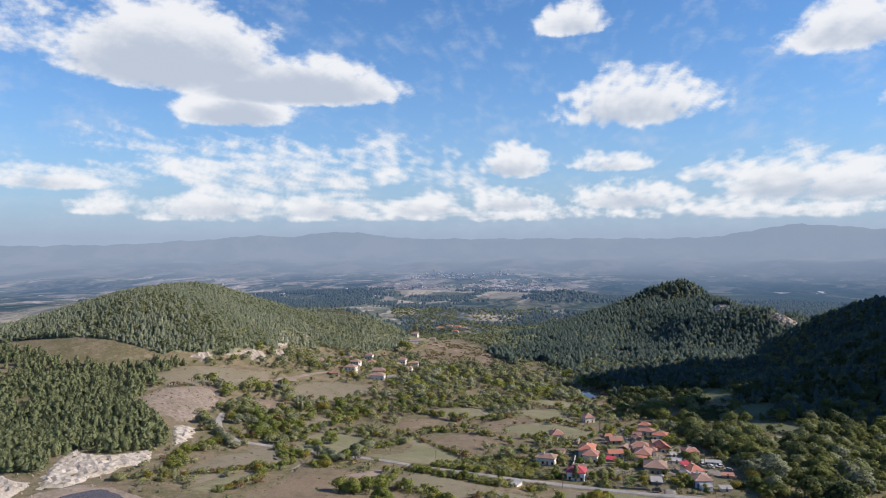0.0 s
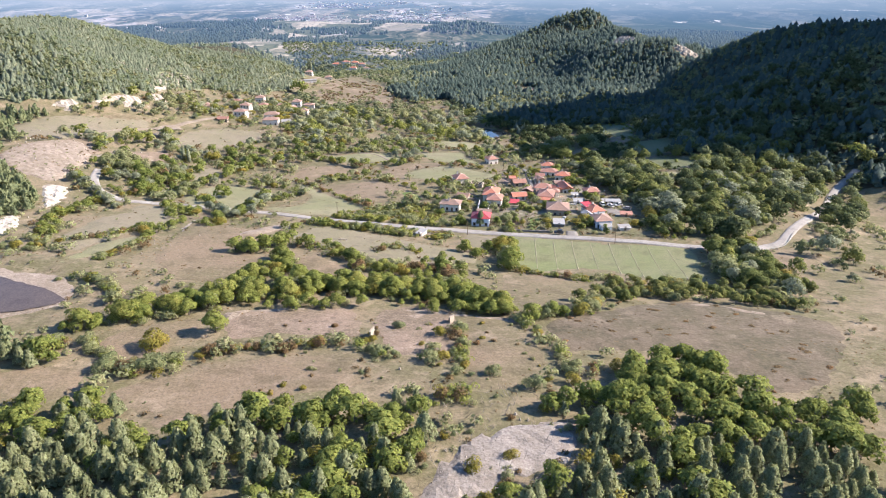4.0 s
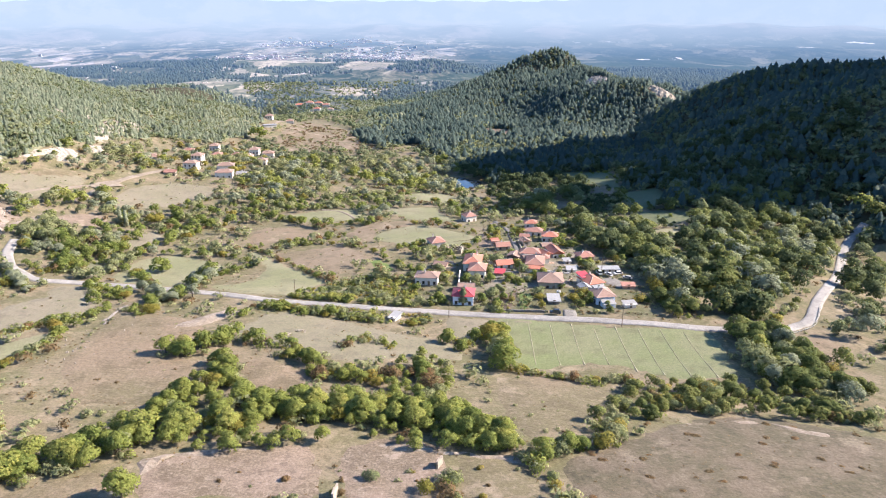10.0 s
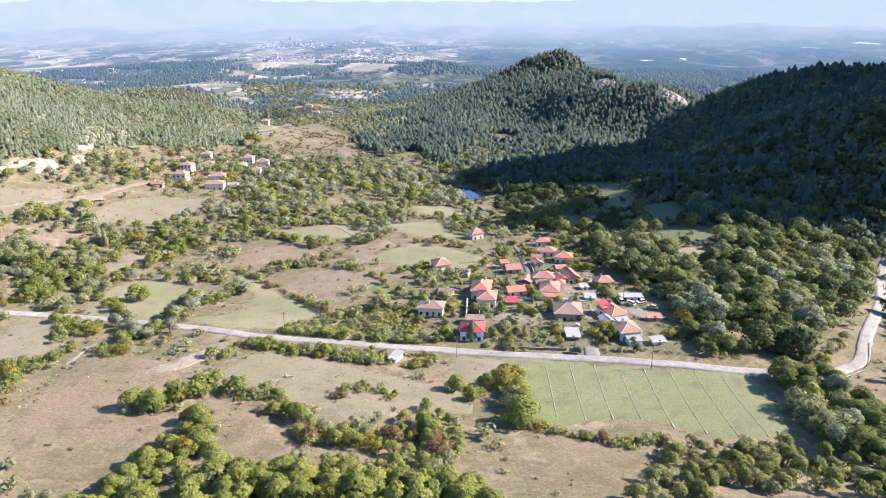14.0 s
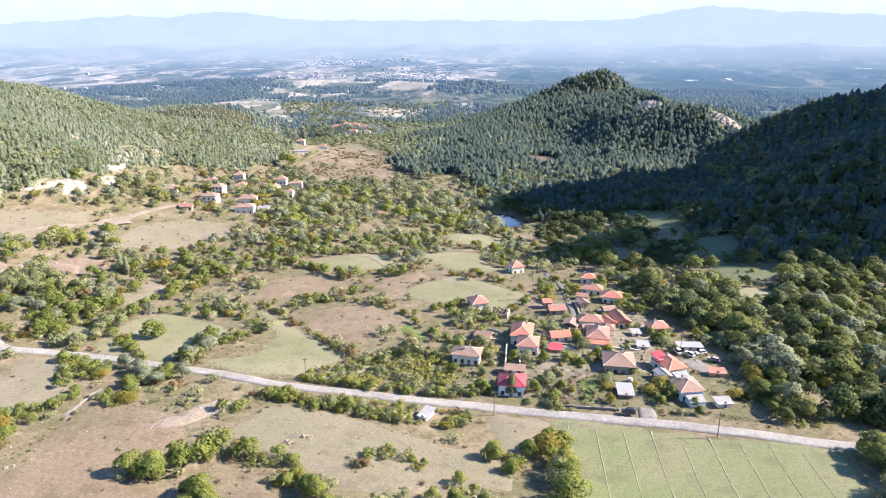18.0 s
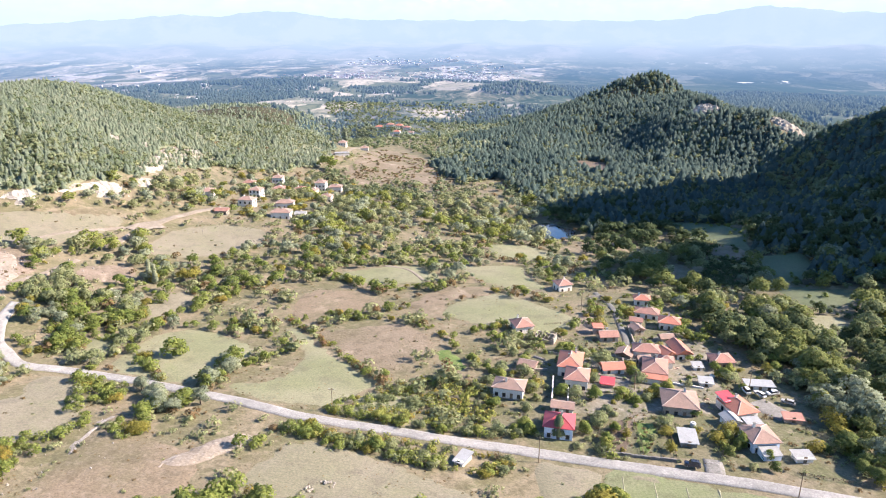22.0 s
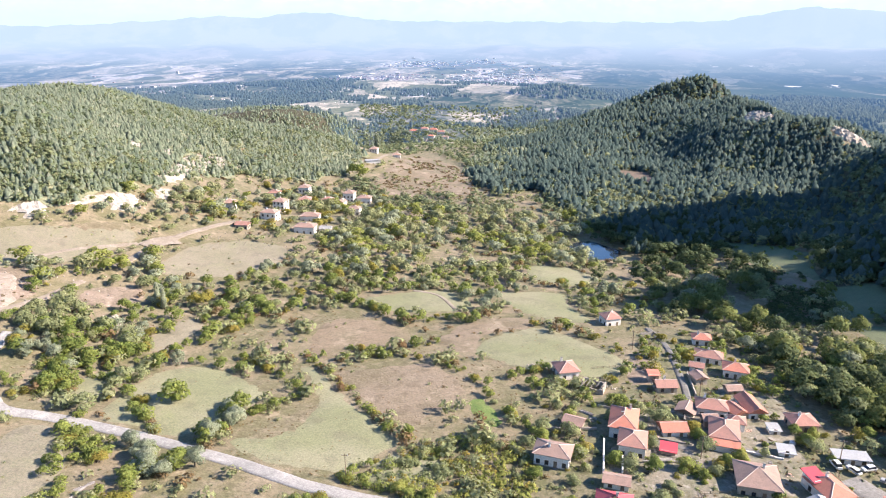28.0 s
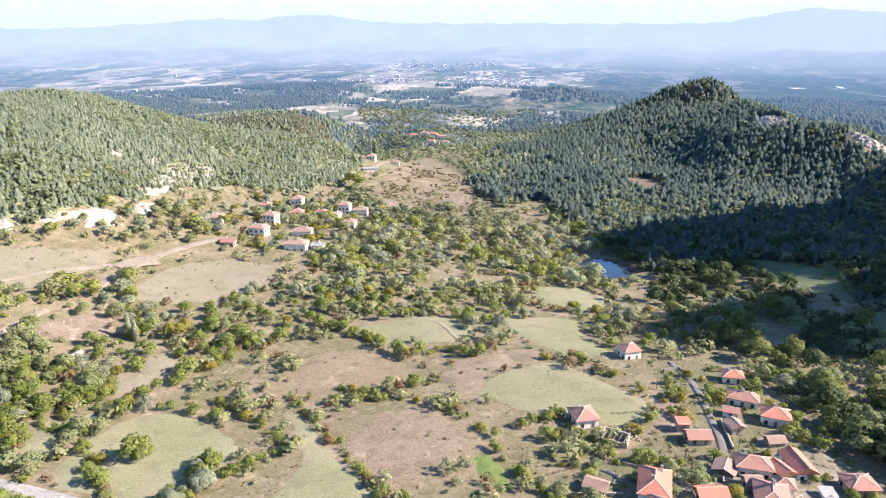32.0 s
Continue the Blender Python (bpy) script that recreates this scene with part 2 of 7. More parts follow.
TILE = material("clay_tile", roof_look((0.325, 0.160, 0.122), (0.265, 0.135, 0.105), (0.19, 0.125, 0.10)), 0.85, 0.06, 3.0)
TILE_NEW = material("new_orange_tile", roof_look((0.400, 0.152, 0.100), (0.34, 0.132, 0.092), (0.26, 0.13, 0.09)), 0.8, 0.05, 3.0)
TILE_OLD = material("faded_tile", roof_look((0.295, 0.188, 0.148), (0.235, 0.155, 0.122), (0.165, 0.122, 0.10)), 0.9, 0.08, 2.5)
RED = material("red_sheet_roof", roof_look((0.40, 0.05, 0.065), (0.35, 0.055, 0.065), (0.28, 0.07, 0.07)), 0.55, 0.02, 3.0)
SHEET = material("grey_sheet", roof_look((0.29, 0.29, 0.285), (0.25, 0.25, 0.245), (0.22, 0.20, 0.18)), 0.6, 0.02, 3.0)
GLASSY = material("dark_glass", blend((0.03, 0.035, 0.045), (0.05, 0.055, 0.06), (0.02, 0.02, 0.025), 0.8, 3.0), 0.12, spec=0.6)
WOOD = material("weathered_wood", blend((0.24, 0.17, 0.11), (0.18, 0.13, 0.09), (0.30, 0.24, 0.18), 0.5, 4.0), 0.9)
BARK = material("bark", blend((0.13, 0.10, 0.075), (0.09, 0.075, 0.06), (0.18, 0.15, 0.12), 0.5, 3.0), 0.95)
PALEBARK = material("bleached_wood", blend((0.36, 0.32, 0.28), (0.28, 0.25, 0.22), (0.44, 0.40, 0.36), 0.5, 3.0), 0.95)
GRAVEL = material("grey_gravel", blend((0.30, 0.265, 0.235), (0.24, 0.21, 0.18), (0.36, 0.33, 0.295), 0.08, 0.6), 0.95, 0.3, 1.2)
HEATH = material("heathy_pasture", blend((0.165, 0.131, 0.092), (0.108, 0.094, 0.056), (0.205, 0.166, 0.120), 0.06, 0.5), 0.95, 0.25, 0.8)
STREET = material("worn_village_paving", blend((0.185, 0.178, 0.165), (0.15, 0.143, 0.13), (0.235, 0.22, 0.20), 0.2, 2.0), 0.9, 0.03, 4.0)
PALEBANK = material("pale_bare_bank", blend((0.335, 0.275, 0.218), (0.27, 0.218, 0.165), (0.40, 0.345, 0.285), 0.08, 0.7), 0.95, 0.25, 1.0)
PLOT = material("dug_earth", blend((0.165, 0.118, 0.085), (0.13, 0.095, 0.066), (0.21, 0.16, 0.12), 0.3, 1.2), 0.95, 0.15, 2.0)
VEG = material("vegetable_rows", blend((0.125, 0.185, 0.045), (0.165, 0.205, 0.06), (0.085, 0.13, 0.035), 0.3, 1.4), 0.95, 0.2, 2.0)
WEEDS = material("weedy_village_ground", blend((0.178, 0.156, 0.092), (0.128, 0.128, 0.06), (0.235, 0.195, 0.135), 0.12, 0.6), 0.95, 0.25, 1.0)
MARL = material("bleached_marl", blend((0.60, 0.55, 0.475), (0.46, 0.41, 0.335), (0.30, 0.255, 0.19), 0.09, 0.5), 0.95, 0.6, 0.5)
YARD = material("trampled_yard", blend((0.25, 0.215, 0.165), (0.175, 0.16, 0.10), (0.33, 0.295, 0.245), 0.16, 0.7), 0.95, 0.15, 1.5)
RIDGE = material("mortared_ridge", roof_look((0.46, 0.35, 0.29), (0.40, 0.31, 0.26), (0.33, 0.27, 0.23)), 0.9, 0.04, 4.0)
STRAW = material("mown_stubble", blend((0.31, 0.285, 0.185), (0.28, 0.26, 0.165), (0.34, 0.31, 0.215), 0.2, 1.5), 0.95)
UNDERWOOD = material("olive_undergrowth", blend((0.25, 0.25, 0.15), (0.20, 0.215, 0.115), (0.33, 0.30, 0.20), 0.05, 0.4), 0.95, 0.4, 0.4)
PAINT = material("road_paint", blend((0.7, 0.7, 0.68), (0.62, 0.62, 0.6), (0.5, 0.48, 0.45), 0.5, 3.0), 0.7)


def foliage(name, build):
    """Leaves let nearly half of the light through."""
    m = material(name, build, 0.8, 0.3, 2.2, spec=0.2)
    t = m.node_tree
    b = t.nodes["Principled BSDF"]
    col = b.inputs["Base Color"].links[0].from_socket
    pos = nd(t, "ShaderNodeNewGeometry").outputs["Position"]
    grain = nd(t, "ShaderNodeMapRange", [(0, noise_of(t, pos, 2.6, 4.0, 0.75)), (1, 0.33), (2, 0.67), (3, 0.36), (4, 1.04)]).outputs[0]
    col = nd(t, "ShaderNodeVectorMath", [(0, col), (3, grain)], operation="SCALE").outputs[0]
    t.links.new(col, b.inputs["Base Color"])
    thin = nd(t, "ShaderNodeBsdfTranslucent", [(0, col)])
    mix = nd(t, "ShaderNodeMixShader", [(0, 0.45), (1, b.outputs[0]), (2, thin.outputs[0])])
    t.links.new(mix.outputs[0], t.nodes["Material Output"].inputs[0])
    return m


OAK = foliage("oak_leaves", leafy((0.185, 0.240, 0.060), (0.300, 0.335, 0.085), (0.430, 0.410, 0.115)))
OLIVE = foliage("dusty_leaves", leafy((0.225, 0.265, 0.125), (0.325, 0.350, 0.165), (0.430, 0.415, 0.215)))
WOODOAK = foliage("wood_oak_leaves", leafy((0.125, 0.165, 0.050), (0.190, 0.225, 0.068), (0.285, 0.285, 0.095)))
# deep green wood; also puts the hill's shade into lakeside leaves
DEEPGREEN = foliage("deep_green_shade_leaves", leafy((0.085, 0.118, 0.050), (0.135, 0.168, 0.070), (0.205, 0.225, 0.098)))
GREYL = foliage("willow_leaves", leafy((0.265, 0.300, 0.195), (0.365, 0.400, 0.255), (0.48, 0.49, 0.34)))
YELLOW = foliage("yellowing_leaves", leafy((0.255, 0.240, 0.050), (0.345, 0.305, 0.068), (0.400, 0.280, 0.068)))
RUST = foliage("rusty_leaves", leafy((0.205, 0.155, 0.080), (0.275, 0.185, 0.092), (0.340, 0.185, 0.085)))
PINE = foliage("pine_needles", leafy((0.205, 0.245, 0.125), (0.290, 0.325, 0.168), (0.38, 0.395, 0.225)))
# light and haze in the colour: sunlit left hill paler, shaded right darker, bluer
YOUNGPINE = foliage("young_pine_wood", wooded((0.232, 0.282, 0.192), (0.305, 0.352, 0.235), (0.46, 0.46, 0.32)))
SHADEWOOD = foliage("conifer_wood", wooded((0.080, 0.130, 0.118), (0.138, 0.192, 0.160), (0.205, 0.240, 0.175)))
FARWOOD = foliage("far_wood", wooded((0.10, 0.135, 0.085), (0.16, 0.19, 0.11), (0.21, 0.225, 0.13)))
LEAFWOOD = foliage("broadleaf_wood", wooded((0.185, 0.235, 0.120), (0.305, 0.330, 0.170), (0.420, 0.385, 0.215)))

# ---------- the lie of the land ----------
# hills and hollows: x, y, half widths, height in metres
LAND = [(-427, 385, 101, 172, 79.4), (-346, 217, 66, 59, 35.2), (-262, 70, 45, 50, 14.6), (-225, -40, 55, 50, 7.3), (327, 267, 96, 93, 73.6),
        (122, 1017, 108, 185, 64.9), (247, 562, 30, 42, 21.9), (-369, 940, 54, 217, -61.9), (-105, -45, 55, 45, 3.0), (115, -60, 55, 40, -3.4),
        (-724, 241, 176, 297, 30.5), (664, 507, 153, 271, 74.2), (-170, 250, 60, 60, 6.5), (20, 270, 59, 60, -4.1), (187, 415, 35, 85, -30.0),
        # the hills at x = 640 are unseen, added to shade the valley
        (15, -60, 40, 40, -1.6), (228, 90, 40, 73, -18.0), (640, 218, 75, 46, 300), (229, 910, 30, 147, 31.9), (640, 378, 80, 82, 350),
        (200, 624, 49, 141, 39.6), (349, 426, 126, 39, 52.0), (-609, 1139, 245, 95, 58.8), (-268, 531, 59, 53, 20.8), (194, 1061, 57, 30, 49.5),
        (85, 764, 41, 126, -23.5), (-516, 684, 106, 152, -8.1), (331, 809, 35, 70, 30.1)]
FALL_Y = [-2600, -1200, -450, -340, -250, -140, -75, -10, 60, 140, 280, 470, 600, 750, 950, 1200, 1500]
FALL_Z = [150, 110, 45, 33, 27, 19, 8.5, .5, -3, -9, -19, -24.5, -32.1, -42.6, -71.1, -99, -70]
WOB = np.random.RandomState(5).uniform(0, 6.28, (6, 2))


def height(x, y):
    """The ground's height; works on arrays."""
    x, y = np.asarray(x, float), np.asarray(y, float)
    z = sum(np.interp(y + o, FALL_Y, FALL_Z) for o in (-25, 0, 25)) / 3
    for cx, cy, sx, sy, h in LAND:
        z = z + h * np.exp(-.5 * ((x - cx) / sx) ** 2 - .5 * ((y - cy) / sy) ** 2)
    for k, (a, b) in enumerate(WOB):
        w = 0.02 * 1.5 ** k
        z = z + 0.5 / 1.35 ** k * np.sin(w * x * (1 + .3 * math.sin(a)) + a + np.cos(w * y + b) * 1.3) * np.sin(w * y + b)
    # the beds of the pond and the lake
    for cx, cy, rx, ry, level in ((-171, -114, 42, 27, 16.5), (9, 287, 20, 19, -22.5)):
        q = np.clip((np.hypot((x - cx) / rx, (y - cy) / ry) - 0.8) / 0.9, 0, 1)
        q = q * q * (3 - 2 * q)
        z = z * q + (level - 1.2 + 1.6 * np.clip(np.hypot((x - cx) / rx, (y - cy) / ry), 0, 1) ** 3) * (1 - q)
    return z


def hz(x, y):
    return float(height(x, y))


def inside(poly, x, y):
    """Which of the points lie inside a polygon."""
    x, y = np.asarray(x, float), np.asarray(y, float)
    hit = np.zeros(x.shape, bool)
    for (x0, y0), (x1, y1) in zip(poly, poly[1:] + poly[:1]):
        if y0 != y1:
            hit ^= ((y0 > y) != (y1 > y)) & (x < (x1 - x0) * (y - y0) / (y1 - y0) + x0)
    return hit


def off_line(line, x, y):
    """The distance of points from a polyline."""
    best = np.full(np.shape(x), 1e9)
    for (x0, y0), (x1, y1) in zip(line, line[1:]):
        dx, dy = x1 - x0, y1 - y0
        s = np.clip(((x - x0) * dx + (y - y0) * dy) / (dx * dx + dy * dy + 1e-9), 0, 1)
        best = np.minimum(best, np.hypot(x - x0 - s * dx, y - y0 - s * dy))
    return best


def mesh_of(name, verts, faces, mat, smooth_shade=False, normals=None):
    """A mesh from arrays of corners and of faces with one count of corners; normals: for crowns, which shade as round masses."""
    verts, faces = np.asarray(verts, np.float32), np.asarray(faces, np.int32)
    if normals is not None:
        p = verts[faces]
        turned = np.einsum("ij,ij->i", np.cross(p[:, 1] - p[:, 0], p[:, 2] - p[:, 0]), np.asarray(normals)[faces].sum(1)) < 0
        faces = np.where(turned[:, None], faces[:, ::-1], faces)
    me = bpy.data.meshes.new(name)
    n, k = faces.shape
    me.vertices.add(len(verts)), me.loops.add(n * k), me.polygons.add(n)
    me.vertices.foreach_set("co", verts.ravel())
    me.loops.foreach_set("vertex_index", faces.ravel())
    me.polygons.foreach_set("loop_start", np.arange(0, n * k, k, dtype=np.int32))
    me.polygons.foreach_set("use_smooth", np.full(n, smooth_shade or normals is not None))
    me.materials.append(mat)
    me.update(calc_edges=True)
    if normals is not None:
        me.normals_split_custom_set_from_vertices(np.asarray(normals, np.float32))
    return me


def grid_faces(nx, ny):
    i = np.arange(nx * ny).reshape(ny, nx)
    return np.stack([i[:-1, :-1], i[:-1, 1:], i[1:, 1:], i[1:, :-1]], -1).reshape(-1, 4)


def make_ground():
    def steps(lo, a, b, hi, fine):
        out = list(np.arange(a, b, fine))
        d, v = fine, b
        while v < hi:
            out.append(v)
            d *= 1.07
            v += d
        d, v, low = fine, a, []
        while v > lo:
            d *= 1.07
            v -= d
            low.append(v)
        return np.array(low[::-1] + out)
    xs, ys = steps(-1500, -330, 300, 1500, 4.5), steps(-1300, -330, 420, 1300, 4.5)
    x, y = np.meshgrid(xs, ys)
    v = np.stack([x, y, height(x, y)], -1).reshape(-1, 3)
    f = grid_faces(len(xs), len(ys))
    c = v[f].mean(1)
    f = f[np.hypot(c[:, 0], c[:, 1] + 250) < 1230]
    tagged(new("ground", mesh_of("ground", v, f, SCRUB, True)), "dry scrubby grassland rolling down into a wide valley", "ground", kind="structure")


def far_z(az, d):
    """Height of the far basin and the mountains round it by azimuth in degrees and distance."""
    z = np.interp(d, [1380, 1700, 2200, 2900, 3300, 3700, 4150, 4700], [-52, -66, -88, -106, -97, -76, -26, 24])
    rng = np.random.RandomState(11)
    for k in range(26):
        a0, d0 = rng.uniform(-60, 60), rng.uniform(1900, 4000)
        s = rng.uniform(4, 9)
        z = z + rng.uniform(4, 26) * np.exp(-.5 * ((az - a0) / s) ** 2 - .5 * ((d - d0) / 170) ** 2)
    prof = np.interp(az, [-60, -44, -36, -33, -29, -26.4, -24, -21.5, -19.3, -17, -14, -10, 0, 8, 11.5, 14, 16.9, 18.5, 21.7, 30, 60],
                     [70, 70, 73, 88, 105, 127, 112, 135, 149, 128, 100, 96, 96, 94, 108, 150, 178, 165, 145, 120, 80])
    ridge = np.exp(-.5 * ((d - 4500) / 125) ** 2)
    jag = 3 * np.sin(az * 1.7) + 2.5 * np.sin(az * 3.1 + 1) + 2 * np.sin(az * 6.3 + 2)
    z = z + (prof + jag) * ridge
    z = z + 30 * np.exp(-.5 * ((az + .5) / 2.6) ** 2 - .5 * ((d - 1850) / 60) ** 2)  # a wooded rise before the town, its dark woods doubling as cloud shadow
    prof2 = 9 + 9 * np.sin(az * .23 + 2) + 8 * np.sin(az * .9)
    return z + prof2 * np.exp(-.5 * ((d - 3950) / 120) ** 2)


def land_z(x, y):
    """The height of the land near and far."""
    a, r = np.degrees(np.arctan2(x, y + 250)), np.hypot(x, y + 250)
    t = np.clip((r - 1350) / 350, 0, 1)
    t = t * t * (3 - 2 * t)
    return height(x, y) * (1 - t) + far_z(a, r) * t


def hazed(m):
    """Paints the far basin's haze as emission into a backdrop material: thicker with the distance from the valley."""
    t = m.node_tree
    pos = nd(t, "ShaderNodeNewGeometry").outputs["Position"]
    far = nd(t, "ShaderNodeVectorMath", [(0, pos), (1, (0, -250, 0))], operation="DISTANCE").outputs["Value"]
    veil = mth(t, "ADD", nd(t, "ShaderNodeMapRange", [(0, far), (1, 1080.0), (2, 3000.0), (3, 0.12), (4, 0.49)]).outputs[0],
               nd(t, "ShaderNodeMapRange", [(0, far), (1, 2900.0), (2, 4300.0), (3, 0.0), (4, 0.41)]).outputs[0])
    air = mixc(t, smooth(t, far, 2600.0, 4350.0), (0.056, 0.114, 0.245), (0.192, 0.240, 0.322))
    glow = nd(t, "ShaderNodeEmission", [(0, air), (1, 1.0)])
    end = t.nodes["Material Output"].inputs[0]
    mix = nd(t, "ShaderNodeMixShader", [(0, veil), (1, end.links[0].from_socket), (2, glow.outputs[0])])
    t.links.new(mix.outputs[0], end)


def make_backdrop():
    az = np.concatenate([np.arange(-65, 65, 0.35), np.arange(65, 295.1, 3)])
    d = np.concatenate([np.arange(1110, 1560, 16), np.arange(1560, 3800, 40), np.arange(3800, 4700, 22)])
    a, r = np.meshgrid(az, d)
    x, y = r * np.sin(np.radians(a)), -250 + r * np.cos(np.radians(a))
    z = land_z(x, y) + np.clip((r - 1150) / 40, -2.5, 0.4)
    v = np.stack([x, y, z], -1).reshape(-1, 3)

    m = bpy.data.materials.new("distance")
    m.use_nodes = True
    t = m.node_tree
    b = t.nodes["Principled BSDF"]
    b.inputs["Roughness"].default_value, b.inputs["Specular IOR Level"].default_value = 1.0, 0.0
    pos = nd(t, "ShaderNodeNewGeometry").outputs["Position"]
    far = nd(t, "ShaderNodeVectorMath", [(0, pos), (1, (0, -250, 0))], operation="DISTANCE").outputs["Value"]
    bend = nd(t, "ShaderNodeTexNoise", [("Vector", pos), ("Scale", 0.006), ("Detail", 3.0)]).outputs["Color"]
    warp = nd(t, "ShaderNodeVectorMath", [(0, bend), (1, (150, 150, 0)), (2, pos)], operation="MULTIPLY_ADD").outputs[0]
    flat = nd(t, "ShaderNodeVectorMath", [(0, warp), (1, (1, 0.5, 0))], operation="MULTIPLY").outputs[0]
    cell = nd(t, "ShaderNodeTexVoronoi", [("Vector", flat), ("Scale", 0.017)]).outputs["Color"]
    tone = nd(t, "ShaderNodeSeparateColor", [(0, cell)]).outputs
    farmed = smooth(t, noise_of(t, flat, 0.0028, 4.0, 0.6), 0.43, 0.52)
    # dark wood patches, some standing in for cloud shadows on the plain
    woods = smooth(t, noise_of(t, flat, 0.011, 7.0, 0.7), 0.47, 0.53)
    parcels = mixc(t, smooth(t, tone[0], 0.25, 0.75), (0.13, 0.135, 0.075), (0.42, 0.36, 0.27))
    parcels = mixc(t, smooth(t, tone[1], 0.82, 0.9), parcels, (0.50, 0.44, 0.38))
    rough_land = mixc(t, smooth(t, noise_of(t, flat, 0.05, 5.0, 0.7), 0.42, 0.6), (0.07, 0.08, 0.05), (0.165, 0.15, 0.105))
    land = mixc(t, farmed, rough_land, parcels)
    land = mixc(t, mth(t, "MULTIPLY", woods, mth(t, "MULTIPLY_ADD", farmed, -0.6, 1.0)), land, (0.03, 0.047, 0.028))
    sep = nd(t, "ShaderNodeSeparateXYZ", [(0, warp)]).outputs
    east = smooth(t, mth(t, "SUBTRACT", sep[0], mth(t, "MULTIPLY", sep[1], 0.05)), -60.0, 260.0)
    land = mixc(t, mth(t, "MULTIPLY", east, mth(t, "MULTIPLY_ADD", tone[2], 0.35, 0.6)), land, (0.045, 0.065, 0.04))
    clumps = smooth(t, noise_of(t, flat, 0.09, 4.0, 0.7), 0.52, 0.6)
    land = mixc(t, mth(t, "MULTIPLY", clumps, 0.6), land, (0.04, 0.058, 0.033))
    slopes = smooth(t, noise_of(t, pos, 0.004, 6.0, 0.62), 0.44, 0.58)
    land = mixc(t, smooth(t, far, 3500.0, 3900.0), land, mixc(t, slopes, (0.075, 0.09, 0.085), (0.19, 0.17, 0.155)))
    quarry = smooth(t, noise_of(t, flat, 0.0075, 5.0, 0.6), 0.655, 0.69)
    land = mixc(t, mth(t, "MULTIPLY", quarry, mth(t, "SUBTRACT", smooth(t, far, 2000.0, 2300.0), smooth(t, far, 3400.0, 3700.0))), land, (0.75, 0.70, 0.66))
    t.links.new(land, b.inputs["Base Color"])
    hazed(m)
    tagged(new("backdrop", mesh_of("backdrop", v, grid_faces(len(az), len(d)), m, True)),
           "hazy blue basin with farmland, woods and distant mountains", "backdrop", kind="structure")


make_ground()
make_backdrop()


def forest_floor(test, mat, label):
    """Needle litter and shade-loving undergrowth: the ground's cells that a wood covers, laid on the ground."""
    xs, ys = np.arange(-900, 900, 7.5), np.arange(-60, 1225, 7.5)
    x, y = np.meshgrid(xs, ys)
    f = grid_faces(len(xs), len(ys))
    v = np.stack([x, y, height(x, y) + np.where(np.hypot(x, y) > 420, 1.4, 0.5)], -1).reshape(-1, 3)
    c = v[f].mean(1)
    f = f[test(c[:, 0], c[:, 1]) & (np.hypot(c[:, 0], c[:, 1] + 250) < 1430)]
    tagged(new("forest_floor", mesh_of("forest_floor", v, f, mat, True)), label, "ground", kind="structure")


# ---------- the plan: fields, ways, waters, tree belts, in metres ----------
FIELDS, ROCKS, WAYS, BELTS, THICKETS = [], [], [], [], []
FIELDS.append(("crop_field", CROP, "mown green crop field with pale driving lines beside the road",
               [(12, -15), (40, -19), (67, -25), (93, -29), (89, -60), (87, -68), (68, -71), (57, -64), (41, -57), (14, -60)]))
FIELDS.append(("pasture", PALE, "close-grazed pale meadow with a heap of rubble",
               [(-81, -31), (-74, -17), (-52, -20), (-29, -31), (-5, -41), (-2, -58), (-19, -57), (-34, -66), (-54, -59), (-75, -48), (-83, -40)]))
FIELDS.append(("pasture", GREEN, "green meadow wedge above the road",
               [(-110, 72), (-102, 71), (-81, 48), (-61, 28), (-61, 23), (-71, 6), (-78, 5), (-93, 5), (-108, 11), (-109, 16), (-97, 25), (-94, 46)]))
FIELDS.append(("fallow_field", BROWN, "fallow field overgrown with brown weeds",
               [(-98, 68), (-82, 77), (-64, 85), (-51, 75), (-45, 62), (-53, 43), (-61, 35), (-79, 49)]))
FIELDS.append(("pasture", GREEN, "green meadow behind the pink-roofed house",
               [(-46, 97), (-44, 114), (-24, 132), (-3, 117), (11, 101), (9, 85), (-8, 82), (-27, 85)]))
FIELDS.append(("fallow_field", BROWN, "dry weedy strip above the meadow",
               [(-65, 108), (-51, 136), (-27, 143), (-24, 132), (-44, 116), (-47, 97)]))
FIELDS.append(("pasture", GREEN, "green meadow round a broad bush",
               [(-156, 21), (-156, 54), (-139, 64), (-119, 55), (-111, 43), (-117, 25), (-125, 13), (-142, 15)]))
FIELDS.append(("pasture", GREEN, "narrow green meadow between hedges",
               [(-174, 25), (-176, 39), (-168, 56), (-161, 53), (-162, 34), (-164, 24)]))
FIELDS.append(("pasture", PALE, "small pale meadow between hedges",
               [(-173, 70), (-175, 95), (-168, 108), (-160, 94), (-162, 71)]))
FIELDS.append(("pasture", PALE, "round pale pasture below the hill hamlet",
               [(-215, 154), (-216, 185), (-200, 210), (-177, 216), (-164, 200), (-170, 171), (-189, 150), (-207, 144)]))
FIELDS.append(("pasture", DRY, "wide dry pasture with bare tracks",
               [(-129, -71), (-132, -43), (-133, -18), (-134, 1), (-113, -25), (-95, -29), (-94, -50), (-104, -55), (-84, -70), (-81, -81), (-86, -98), (-104, -99), (-111, -99)]))
FIELDS.append(("pasture", PALE, "pale meadow below the road",
               [(-173, 1), (-166, 11), (-156, 7), (-144, -8), (-142, -26), (-146, -38), (-148, -40)]))
